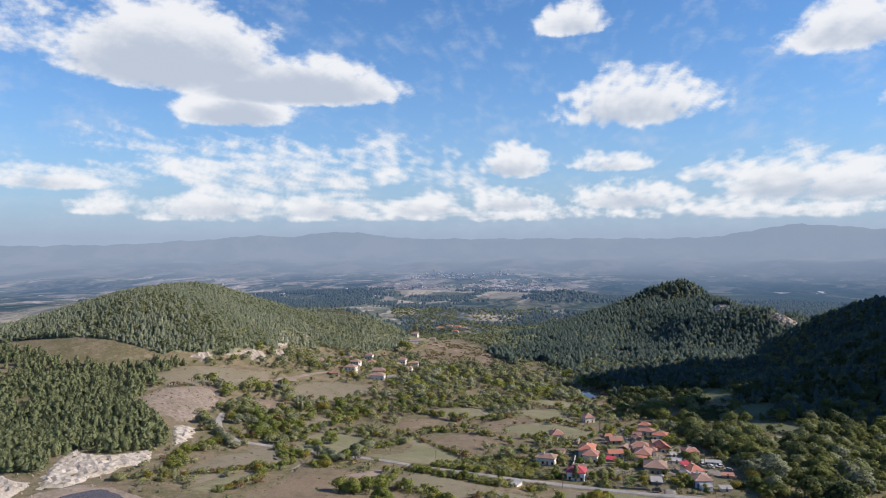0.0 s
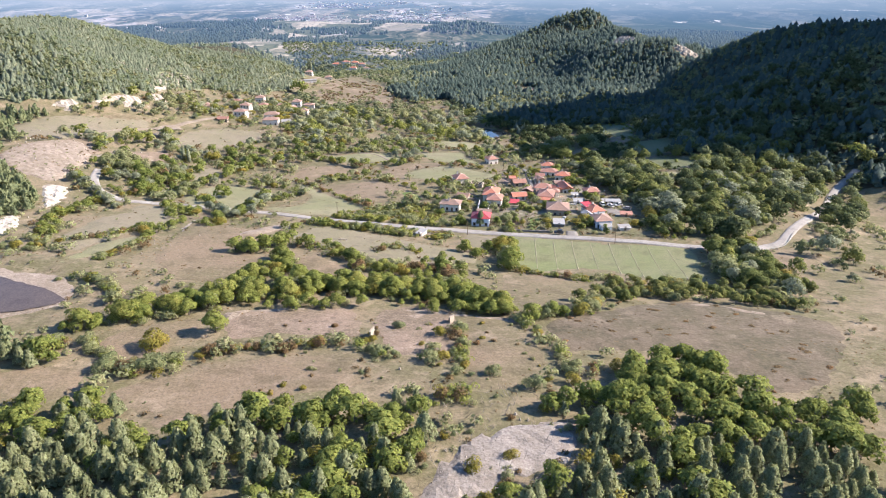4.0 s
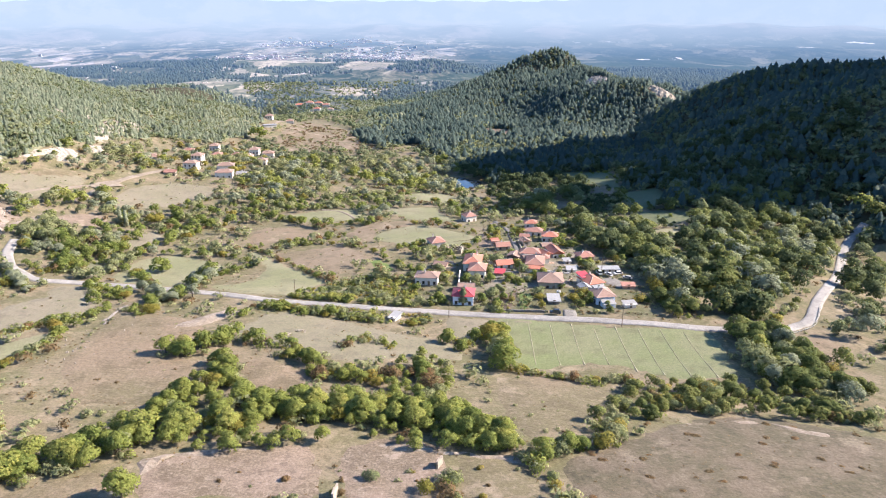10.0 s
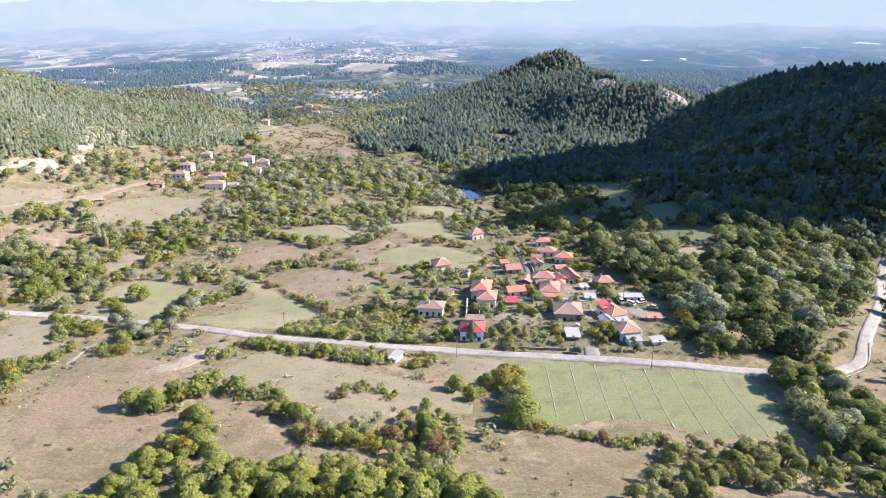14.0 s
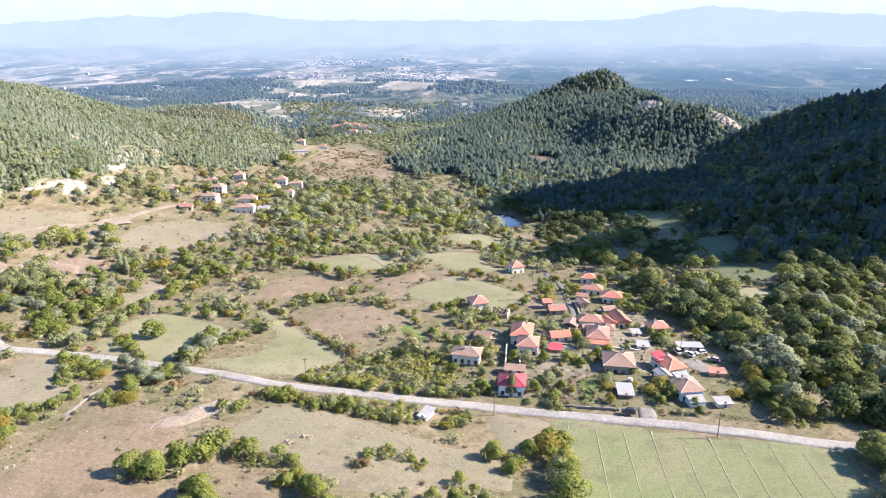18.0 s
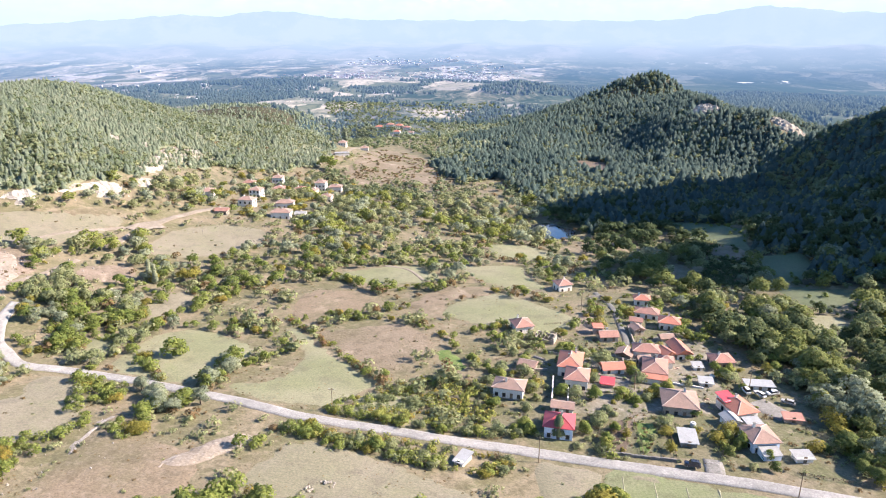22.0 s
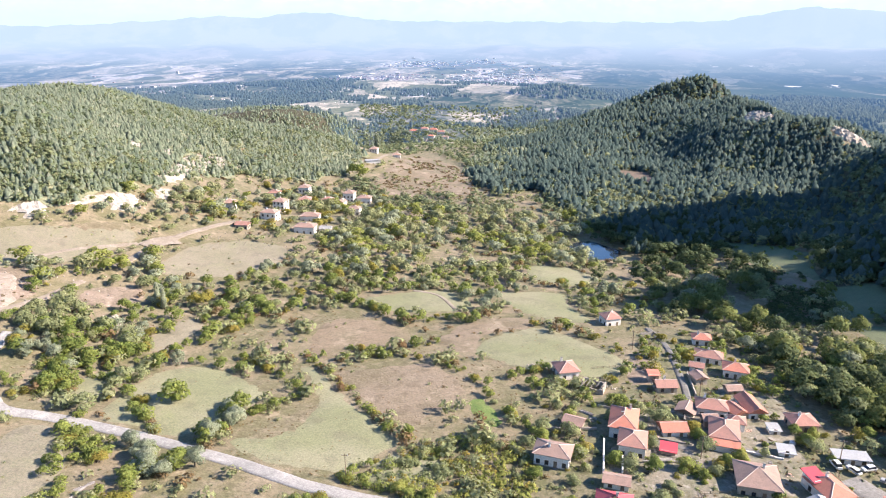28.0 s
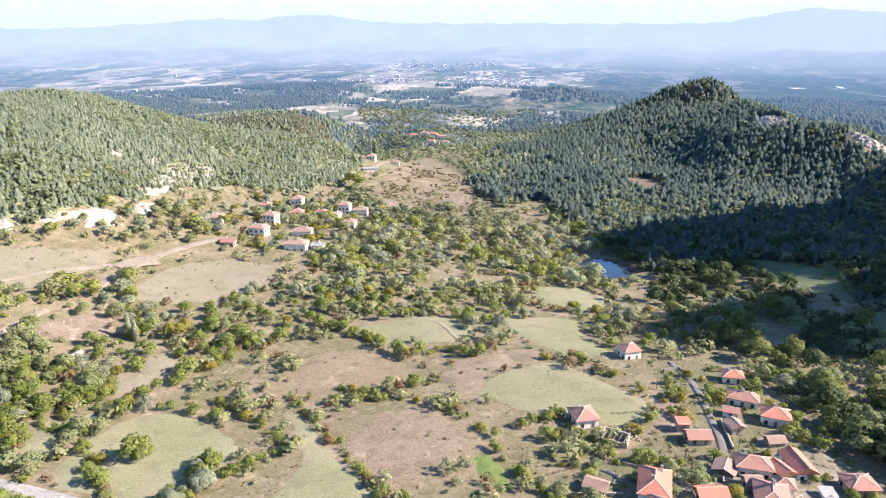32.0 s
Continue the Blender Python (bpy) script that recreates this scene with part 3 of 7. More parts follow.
FIELDS.append(("pasture", HEATH, "dry hillside pasture with dark juniper patches",
               [(18, -129), (29, -121), (59, -101), (82, -100), (103, -111), (110, -124), (89, -161), (68, -170), (61, -155), (46, -148), (29, -149), (22, -150)]))
FIELDS.append(("pasture", DRY, "long dry meadow between tree belts",
               [(-93, -177), (-83, -166), (-71, -158), (-44, -153), (-33, -151), (-30, -161), (-30, -173), (-39, -175), (-55, -182), (-68, -190), (-71, -193), (-87, -181)]))
FIELDS.append(("terrace", SOIL, "dry terrace with bare pinkish soil",
               [(-78, -134), (-76, -126), (-62, -120), (-45, -117), (-38, -124), (-35, -140), (-40, -143), (-59, -142), (-69, -146), (-74, -145)]))
FIELDS.append(("terrace", SOIL, "eroded terrace beside a stone wall stub",
               [(-34, -119), (-22, -114), (-12, -116), (-7, -127), (-8, -151), (-16, -155), (-25, -153), (-33, -136)]))
FIELDS.append(("terrace", DRY, "dry sloping terrace with low bushes",
               [(-5, -122), (9, -126), (16, -143), (17, -156), (13, -165), (2, -174), (-4, -170), (-5, -154)]))
FIELDS.append(("pasture", DRY, "dry meadow strip behind the tree belt",
               [(6, -83), (14, -68), (33, -73), (44, -85), (34, -104), (21, -119), (13, -117), (9, -101)]))
FIELDS.append(("terrace", DRY, "dry terrace below the hedge",
               [(-109, -149), (-103, -139), (-86, -131), (-81, -139), (-85, -145), (-88, -154), (-94, -157), (-101, -158)]))
FIELDS.append(("pasture", DRY, "dry clearing beside the pine wood",
               [(-136, -193), (-138, -180), (-127, -169), (-106, -163), (-100, -177), (-110, -186), (-121, -195)]))
FIELDS.append(("terrace", DRY, "dry clearing strip among bushes",
               [(-73, -70), (-64, -64), (-52, -72), (-41, -74), (-44, -82), (-54, -87), (-66, -85)]))
FIELDS.append(("pasture", DRY, "dry meadow inside the tree belts",
               [(8, -71), (23, -62), (43, -75), (47, -86), (31, -99), (26, -112), (16, -117), (10, -104)]))
FIELDS.append(("pasture", SHADEGRASS, "green meadow with the hill's shade put into its colour",
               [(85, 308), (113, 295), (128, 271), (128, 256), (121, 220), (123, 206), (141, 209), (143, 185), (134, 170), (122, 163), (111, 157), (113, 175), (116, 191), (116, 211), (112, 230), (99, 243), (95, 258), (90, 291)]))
FIELDS.append(("pasture", SHADEGRASS, "meadow with single bushes, darkened in colour for the shade",
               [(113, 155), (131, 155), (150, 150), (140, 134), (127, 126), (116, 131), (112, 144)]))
FIELDS.append(("pasture", GREEN, "small green clearing in the wood",
               [(109, 116), (124, 118), (130, 108), (118, 96), (108, 100)]))
FIELDS.append(("fallow_field", BROWN, "shaded brown clearing full of brambles",
               [(95, 222), (108, 223), (114, 206), (106, 200), (97, 207)]))
FIELDS.append(("pasture", GREEN, "green meadow among bushes",
               [(-107, 152), (-86, 168), (-65, 173), (-54, 155), (-69, 141), (-95, 139)]))
FIELDS.append(("pasture", GREEN, "small green meadow by the tree belt",
               [(-32, 236), (-7, 242), (6, 220), (-7, 202), (-27, 207)]))
FIELDS.append(("pasture", GREEN, "green clearing among bushes",
               [(-44, 179), (-14, 188), (-8, 166), (1, 146), (-16, 141), (-37, 159)]))
FIELDS.append(("fallow_field", BROWN, "bare brown knoll below the upper hamlet",
               [(-176, 414), (-180, 494), (-178, 625), (-129, 571), (-93, 478), (-89, 406), (-125, 411), (-151, 390)]))
FIELDS.append(("pasture", DRY, "dry stony pasture on the slope",
               [(-116, 107), (-111, 125), (-82, 123), (-73, 104), (-86, 94), (-102, 81), (-110, 83)]))
FIELDS.append(("vineyard", GREEN, "overgrown vineyard rows above the road",
               [(-66, 13), (-57, 23), (-45, 22), (-42, 12), (-52, 2), (-63, 3)]))
FIELDS.append(("pasture", DRY, "dry stony slope below the hill",
               [(-292, 141), (-275, 162), (-254, 187), (-239, 190), (-241, 158), (-258, 137), (-272, 116)]))
FIELDS.append(("terrace", SOIL, "bare stony slope above the road bend",
               [(-260, 101), (-256, 112), (-241, 105), (-230, 86), (-239, 74)]))
FIELDS.append(("terrace", SOIL, "bare soil patch among scrub",
               [(-219, 97), (-221, 112), (-206, 125), (-197, 109), (-204, 98), (-214, 93)]))
FIELDS.append(("pasture", PALE, "pale pasture strip on the slope",
               [(-303, 106), (-295, 143), (-267, 168), (-240, 184), (-246, 130), (-270, 95)]))
FIELDS.append(("pasture", PALE, "dry pasture beside the road",
               [(17, -20), (22, -16), (44, -20), (42, -22)]))
FIELDS.append(("pasture", PALE, "grass strip between road and trees",
               [(-7, -14), (11, -17), (5, -34), (-4, -38), (-7, -28)]))
FIELDS.append(("pasture", PALE, "pale meadow on the far slope",
               [(-171, -65), (-176, -45), (-173, -16), (-155, 7), (-143, -27), (-153, -49), (-159, -70)]))
FIELDS.append(("pasture", GREEN, "narrow green strip on the slope",
               [(-154, -89), (-157, -64), (-144, -45), (-138, -58), (-149, -77)]))
FIELDS.append(("pasture", DRY, "weedy roadside meadow",
               [(120, -37), (132, -31), (142, -39), (131, -57), (118, -63), (111, -59)]))
FIELDS.append(("garden", PLOT, "dug vegetable plot behind the red-roofed house",
               [(17, 11), (24, 14), (21, -6), (15, -4)]))
FIELDS.append(("garden", VEG, "green vegetable rows in a garden",
               [(24, 14), (30, 13), (30, -1), (22, -6)]))
FIELDS.append(("garden", VEG, "bright green garden patch",
               [(-44, 54), (-39, 59), (-31, 44), (-36, 40)]))
FIELDS.append(("garden", PLOT, "bare dug plot in the village",
               [(7, 39), (15, 40), (16, 30), (7, 27)]))
FIELDS.append(("garden", YARD, "trampled pale yard ground among the houses",
               [(1, 32), (8, 55), (24, 65), (32, 67), (47, 92), (56, 90), (63, 77), (60, 48), (56, 28), (49, 19), (39, 21), (25, 11), (19, 11), (0, 17)]))
FIELDS.append(("garden", SOIL, "bare yard ground among the houses",
               [(11, 101), (23, 103), (24, 87), (12, 79)]))
FIELDS.append(("clearing", PLOT, "felled clearing with reddish earth in the conifer wood",
               [(37, 596), (60, 612), (78, 606), (77, 544), (66, 480), (54, 478), (51, 537)]))
ROCKS.append(("white_marl_bank", [(-221, -90), (-241, -55), (-244, -37), (-235, -43), (-220, -42), (-214, -31), (-205, -31), (-197, -51), (-200, -61), (-201, -69), (-204, -77), (-203, -89), (-209, -96)]))
ROCKS.append(("white_marl_bank", [(-260, -79), (-254, -76), (-235, -87), (-221, -92), (-216, -104), (-212, -117), (-214, -122), (-219, -123)]))
ROCKS.append(("white_marl_bank", [(-226, 16), (-224, 24), (-213, 20), (-205, 3), (-204, -8), (-205, -17), (-216, -2)]))
ROCKS.append(("bare_slope", [(-270, 50), (-274, 74), (-260, 99), (-244, 100), (-226, 66), (-224, 28), (-244, 31)]))
ROCKS.append(("rubble_clearing", [(-133, -11), (-129, -14), (-130, -28), (-128, -42), (-126, -58), (-121, -72), (-123, -72), (-130, -56), (-133, -38), (-135, -23)]))
ROCKS.append(("rubble_clearing", [(-16, -221), (-12, -206), (-7, -194), (8, -186), (21, -185), (20, -198), (12, -203), (-3, -214), (-11, -221)]))
ROCKS.append(("rubble_clearing", [(-54, -237), (-54, -230), (-49, -225), (-41, -229), (-39, -234)]))
ROCKS.append(("rubble_clearing", [(-93, -241), (-90, -236), (-80, -234), (-78, -241), (-87, -245)]))
ROCKS.append(("rock_scar", [(-278, 258), (-293, 309), (-304, 350), (-297, 366), (-285, 384), (-280, 372), (-278, 330), (-273, 291), (-270, 267)]))
ROCKS.append(("rock_scar", [(-295, 368), (-285, 378), (-272, 380), (-272, 368), (-284, 361)]))
ROCKS.append(("rock_scar", [(-311, 322), (-316, 345), (-305, 338), (-299, 311)]))
ROCKS.append(("rock_scar", [(-262, 228), (-268, 246), (-262, 258), (-254, 246), (-255, 232)]))
ROCKS.append(("rock_scar", [(-352, 327), (-347, 335), (-339, 322), (-343, 314)]))
ROCKS.append(("rock_scar", [(-331, 312), (-324, 320), (-311, 310), (-312, 298), (-320, 294)]))
ROCKS.append(("rock_scar", [(-301, 164), (-295, 174), (-289, 176), (-283, 167), (-287, 157), (-294, 159)]))
ROCKS.append(("rock_scar", [(-283, 180), (-279, 201), (-271, 217), (-263, 219), (-256, 205), (-262, 194), (-270, 194), (-277, 180)]))
ROCKS.append(("rock_scar", [(-198, 85), (-201, 96), (-194, 93), (-189, 83)]))
ROCKS.append(("rock_cliff", [(186, 668), (184, 694), (195, 722), (206, 734), (217, 722), (222, 690), (214, 652), (200, 642)]))
ROCKS.append(("rock_cliff", [(236, 540), (234, 566), (246, 590), (262, 590), (270, 560), (262, 532), (248, 526)]))
ROCKS.append(("rock_cliff", [(231, 1010), (233, 1031), (241, 1026), (240, 1010)]))
ROCKS.append(("gravel_track", [(-31, -161), (-24, -161), (-18, -163), (-11, -161), (-10, -163), (-18, -165), (-25, -164)]))
ROCKS.append(("bare_bank", [(-36, -119), (-19, -115), (-9, -119), (11, -123), (15, -129), (5, -128), (-13, -124), (-27, -121)]))
ROCKS.append(("bare_bank", [(-82, -128), (-71, -121), (-49, -118), (-42, -119), (-56, -124), (-72, -127), (-76, -135)]))
ROCKS.append(("bare_bank", [(31, -123), (47, -109), (64, -101), (80, -102), (94, -111), (89, -115), (76, -107), (60, -107), (44, -115)]))
ROCKS.append(("bare_bank", [(-108, -39), (-94, -17), (-84, -21), (-90, -30), (-98, -40)]))
WAYS.append(("road", 4.3, ROAD, "grey asphalt country road with worn edges", [(-216, 57), (-211, 41), (-201, 26), (-195, 22), (-183, 14), (-166, 15), (-140, 12), (-107, 5), (-76, -3), (-44, -6), (-12, -9), (21, -13), (52, -18), (80, -24), (100, -27), (116, -29), (127, -23), (137, -15), (152, 7), (187, 54), (219, 105), (235, 121), (241, 126)]))
WAYS.append(("road", 4.0, DIRT, "pale gravel lane up to the hill hamlet", [(-228, 145), (-228, 166), (-227, 184), (-223, 207), (-214, 241)]))
WAYS.append(("car_park", 10, DIRT, "pale paved turning place on the slope", [(-231, 170), (-229, 181), (-224, 189)]))
WAYS.append(("dirt_track", 3.0, DIRT, "pale dirt track along the slope", [(-262, 115), (-256, 139), (-246, 157), (-236, 171)]))
WAYS.append(("dirt_track", 3.0, DIRT, "stony track among scrub", [(-230, 69), (-227, 89), (-228, 115)]))
WAYS.append(("village_street", 2.4, STREET, "narrow paved village street", [(27, 53), (30, 75), (30, 95), (29, 119), (24, 140)]))
WAYS.append(("village_street", 2.4, STREET, "bare yard street between the houses", [(1, 29), (13, 40), (24, 38), (40, 42), (48, 40)]))
WAYS.append(("forecourt", 8, CONCRETE, "paved forecourt with parked vehicles", [(66, 31), (69, 26), (73, 21)]))
WAYS.append(("forecourt", 5, CONCRETE, "concrete apron beside the road", [(42, -15), (43, -7)]))
WAYS.append(("dirt_track", 3, DIRT, "pale track on the knoll", [(-205, 490), (-196, 533), (-214, 762), (-240, 1026)]))
WAYS.append(("dirt_track", 1.3, DIRT, "straight cleared ride through the conifer wood", [(-2, 683), (0, 795), (1, 884)]))
WAYS.append(("dirt_track", 2.0, DIRT, "thin path across a green meadow", [(-86, 168), (-73, 164), (-62, 147)]))
POND = [(-203, -127), (-203, -111), (-190, -93), (-165, -104), (-142, -114), (-137, -122), (-163, -133), (-186, -134)]
LAKE = [(-8, 296), (5, 306), (15, 298), (24, 288), (19, 272), (5, 270), (-3, 277)]
BEACH = [(-205, -135), (-212, -120), (-212, -101), (-195, -87), (-165, -98), (-148, -101), (-136, -113), (-135, -125), (-160, -137), (-182, -139)]
BELTS.append((9, 4.2, "oak", 5.5, [(-118, -141), (-110, -135), (-101, -131), (-92, -126), (-86, -119), (-78, -111), (-68, -109), (-52, -104), (-33, -102), (-17, -104), (-4, -111), (6, -120)]))
BELTS.append((6, 4.2, "oak", 5, [(-86, -106), (-81, -94), (-73, -81), (-76, -70)]))
BELTS.append((6, 4.2, "oak", 5.2, [(-63, -96), (-47, -98), (-30, -96), (-20, -99), (-7, -105), (2, -116)]))
BELTS.append((7, 4.2, "oak", 5, [(-97, -64), (-90, -58), (-80, -51), (-67, -55), (-52, -66)]))
BELTS.append((6, 4.5, "mix", 4.5, [(-49, -75), (-36, -77), (-26, -73), (-17, -66), (-11, -82), (-14, -94)]))
BELTS.append((4, 4.0, "oak", 7.6, [(4, -38), (10, -31), (13, -54), (13, -64)]))
BELTS.append((4, 4.5, "oak", 5.5, [(-4, -40), (0, -45)]))
BELTS.append((3, 4.0, "mix", 3.5, [(16, -63), (28, -70), (38, -74), (48, -71), (54, -81), (55, -90)]))
BELTS.append((6, 4.3, "oak", 5, [(48, -100), (64, -85), (77, -83), (86, -89), (95, -97), (104, -105)]))
BELTS.append((5, 4.3, "olive", 4.5, [(15, -124), (24, -121), (32, -119), (37, -107)]))
BELTS.append((7, 4.0, "oak", 6.2, [(104, -34), (107, -45), (106, -57), (106, -70), (103, -84)]))
BELTS.append((5, 4.0, "oak", 5.4, [(113, -42), (115, -56), (114, -70)]))
BELTS.append((5, 4.6, "oak", 6, [(99, -82), (111, -82), (119, -79)]))
BELTS.append((3, 4.0, "rust", 3.2, [(-74, -156), (-70, -154), (-59, -150), (-45, -148), (-40, -145), (-32, -147)]))
BELTS.append((4, 4.2, "olive", 4.5, [(-121, -154), (-110, -153), (-97, -163), (-84, -166), (-82, -161)]))
BELTS.append((4, 4.2, "rust", 3.6, [(-91, -167), (-84, -161), (-75, -154)]))
BELTS.append((2, 5, "olive", 3.6, [(-33, -150), (-24, -157), (-16, -157), (-12, -155)]))
BELTS.append((2, 5, "olive", 3.5, [(-8, -135), (-6, -154), (-6, -166)]))
BELTS.append((2.5, 4, "yellow", 3.6, [(11, -126), (15, -134), (18, -144), (21, -154), (22, -164)]))
BELTS.append((3, 4, "rust", 4, [(23, -166), (29, -163), (33, -161)]))
BELTS.append((3, 4, "rust", 3, [(-10, -179), (-6, -174), (-4, -178)]))
BELTS.append((2, 4, "mix", 3, [(-82, -11), (-72, -14), (-58, -17), (-42, -21), (-25, -23), (-17, -23)]))
BELTS.append((2.5, 4, "olive", 3.6, [(-74, -9), (-62, -15), (-49, -17), (-35, -22), (-24, -20), (-13, -14)]))
BELTS.append((2, 4, "oak", 4.2, [(-165, 14), (-155, 7), (-150, -6), (-138, -19)]))
BELTS.append((3, 4.2, "oak", 4.5, [(-129, -20), (-120, -25), (-123, -7), (-119, -2), (-112, 1), (-117, 16)]))
BELTS.append((2.5, 4.5, "oak", 4.5, [(-144, -45), (-146, -33), (-141, -29), (-137, -22)]))
BELTS.append((3, 4.2, "oak", 4.5, [(-191, 29), (-180, 28), (-181, 44), (-179, 57), (-175, 72), (-172, 89)]))
BELTS.append((3, 4.2, "oak", 5, [(-160, 66), (-155, 81), (-150, 98), (-144, 116), (-142, 125)]))
BELTS.append((2, 4.5, "olive", 3.6, [(-132, 74), (-118, 65), (-99, 51), (-104, 45), (-111, 32)]))
BELTS.append((1.5, 4.5, "mix", 2.6, [(-110, 83), (-85, 56), (-70, 38), (-58, 29)]))
BELTS.append((1.5, 4.5, "mix", 2.8, [(-102, 81), (-84, 87), (-65, 90), (-46, 75), (-33, 56), (-28, 46)]))
BELTS.append((2.5, 4, "olive", 3.8, [(-56, 17), (-46, 27), (-39, 32), (-33, 32), (-23, 24)]))
BELTS.append((4, 4, "yellow", 3.0, [(-65, 11), (-52, 16), (-41, 20), (-47, 9)]))
BELTS.append((3, 3.6, "olive", 3.0, [(-71, 4), (-55, -1), (-42, -1), (-28, -2), (-18, -2), (-12, 4)]))
BELTS.append((2, 4.5, "oak", 4, [(8, 19), (3, 26), (10, 29), (19, 30), (27, 24), (36, 31)]))
BELTS.append((2, 4.5, "oak", 4, [(-8, 1), (-2, -1), (8, 4), (16, 5), (12, -7), (19, -11)]))
BELTS.append((2, 4.5, "oak", 4, [(37, 4), (47, 5), (50, -5), (57, -12)]))
BELTS.append((3, 4.5, "oak", 5, [(64, -3), (76, 2), (88, 6)]))
BELTS.append((2, 4.5, "olive", 4, [(1, 157), (12, 147), (19, 169)]))
BELTS.append((1.5, 5, "olive", 3.5, [(-31, 78), (-20, 86), (-13, 73), (-6, 71), (-14, 39)]))
BELTS.append((2.5, 4.5, "oak", 4.6, [(-124, 149), (-104, 144), (-81, 127), (-65, 134), (-51, 131)]))
BELTS.append((2.5, 4.5, "olive", 4.2, [(-114, 179), (-87, 171), (-72, 200), (-54, 213), (-34, 220)]))
BELTS.append((2, 4.5, "mix", 3.6, [(-96, 93), (-84, 87), (-72, 100), (-63, 106)]))
BELTS.append((2.5, 4.5, "grey", 4.5, [(-176, 149), (-168, 167), (-159, 186), (-144, 180)]))
BELTS.append((3, 4.5, "olive", 4.5, [(-192, 39), (-191, 51), (-188, 65), (-191, 77)]))
BELTS.append((2, 5, "grey", 6, [(-192, 113), (-192, 121), (-189, 127), (-188, 132)]))
BELTS.append((3, 4.5, "oak", 4.4, [(-224, 216), (-217, 232), (-205, 237), (-187, 240)]))
BELTS.append((3, 4.5, "oak", 4.4, [(-155, 248), (-132, 247), (-122, 270)]))
BELTS.append((2, 5, "olive", 4, [(-86, -25), (-80, -16), (-67, -17)]))
BELTS.append((2.5, 4.2, "olive", 4, [(-172, 51), (-148, 29), (-129, 7), (-123, -13)]))
BELTS.append((2.5, 4.5, "mix", 3.4, [(-43, -51), (-35, -43), (-26, -49)]))
BELTS.append((4, 4.5, "oak", 6, [(98, 99), (98, 54), (107, 38), (107, 14)]))
BELTS.append((4, 4.8, "oak", 6.5, [(65, 110), (86, 109), (94, 79), (88, 26), (83, -9), (92, -14)]))
BELTS.append((4, 4.8, "oak", 6, [(117, 38), (119, 14), (122, -2), (123, -17)]))
BELTS.append((4, 4.8, "oak", 6, [(107, -8), (115, -18), (118, -27)]))
BELTS.append((6, 4.2, "olive", 4.2, [(-191, -77), (-186, -72), (-176, -72), (-180, -56), (-190, -32), (-192, -11), (-189, 9)]))
BELTS.append((3, 4.2, "olive", 3.4, [(-144, -83), (-144, -68), (-139, -58), (-145, -38)]))
BELTS.append((5, 4.5, "olive", 4.6, [(-163, 16), (-154, 12), (-140, -6), (-146, 14)]))
BELTS.append((6, 4.5, "grey", 5, [(-138, 14), (-120, -7), (-113, 9), (-118, 36)]))
BELTS.append((2, 4.2, "mix", 2.6, [(-171, -61), (-166, -56), (-160, -52), (-154, -44), (-149, -38)]))
BELTS.append((4, 4.5, "oak", 4.4, [(-189, 40), (-174, 30), (-172, 48), (-176, 74), (-165, 63)]))
BELTS.append((3, 4.5, "olive", 3.6, [(-145, -105), (-138, -102), (-127, -109), (-119, -119)]))
BELTS.append((5, 4.5, "grey", 4.5, [(-218, 37), (-204, 26), (-191, 13), (-179, 0)]))
THICKETS.append(("dark", [(-113, 505), (-114, 1069), (-6, 909), (115, 938), (196, 612), (239, 531), (398, 712), (168, 192), (155, 243), (135, 282), (88, 310), (57, 283), (31, 283), (24, 327), (-7, 362), (-38, 457), (-66, 423)]))
THICKETS.append(("dark", [(131, 158), (174, 162), (217, 162), (248, 149), (261, 177), (224, 219), (187, 267), (138, 240), (121, 255), (122, 186)]))
THICKETS.append(("low", [(-67, 3), (-59, 22), (-50, 28), (-39, 35), (-27, 29), (-20, 21), (-19, 6), (-28, -2), (-42, -1), (-54, -1)]))
THICKETS.append(("low", [(-83, -9), (-60, -9), (-34, -12), (-13, -14), (-12, -21), (-23, -25), (-41, -23), (-64, -18), (-78, -15)]))
THICKETS.append(("fore", [(-121, -196), (-110, -191), (-102, -185), (-90, -182), (-76, -188), (-69, -199), (-65, -189), (-59, -186), (-41, -184), (-28, -181), (-15, -182), (-12, -194), (-15, -203), (-20, -215), (-21, -222), (-94, -230)]))
THICKETS.append(("fore", [(10, -186), (14, -181), (26, -174), (37, -160), (51, -150), (59, -160), (64, -176), (73, -178), (92, -169), (71, -212), (-7, -220), (0, -214), (14, -205), (22, -198)]))
THICKETS.append(("pines", [(-400, 72), (-390, 93), (-339, 81), (-266, 38), (-228, 11), (-210, -18), (-235, -34), (-247, -48), (-230, -77), (-245, -79), (-243, -97)]))
THICKETS.append(("pines", [(-188, -156), (-190, -140), (-170, -139), (-147, -134), (-121, -167), (-137, -178), (-135, -199), (-120, -214), (-128, -221)]))
THICKETS.append(("wood", [(49, 130), (77, 124), (107, 126), (131, 104), (80, -12), (73, 1), (81, 39), (71, 50), (70, 73), (54, 93), (38, 125)]))
THICKETS.append(("wood", [(67, 121), (109, 107), (122, 38), (171, 63), (221, 96), (233, 118), (194, 147), (144, 147), (109, 107), (133, 79), (141, 14), (119, -18), (87, -9), (80, 40)]))
THICKETS.append(("wood", [(-75, 516), (-39, 485), (-7, 356), (27, 284), (57, 283), (77, 252), (92, 206), (99, 156), (142, 131), (168, 192), (147, 264), (112, 335), (59, 406), (4, 494)]))
THICKETS.append(("scrub", [(-228, 301), (-195, 443), (-114, 470), (-53, 379), (-7, 307), (24, 194), (4, 163), (-28, 222), (-77, 280), (-94, 210), (-135, 183), (-157, 232), (-146, 298)]))
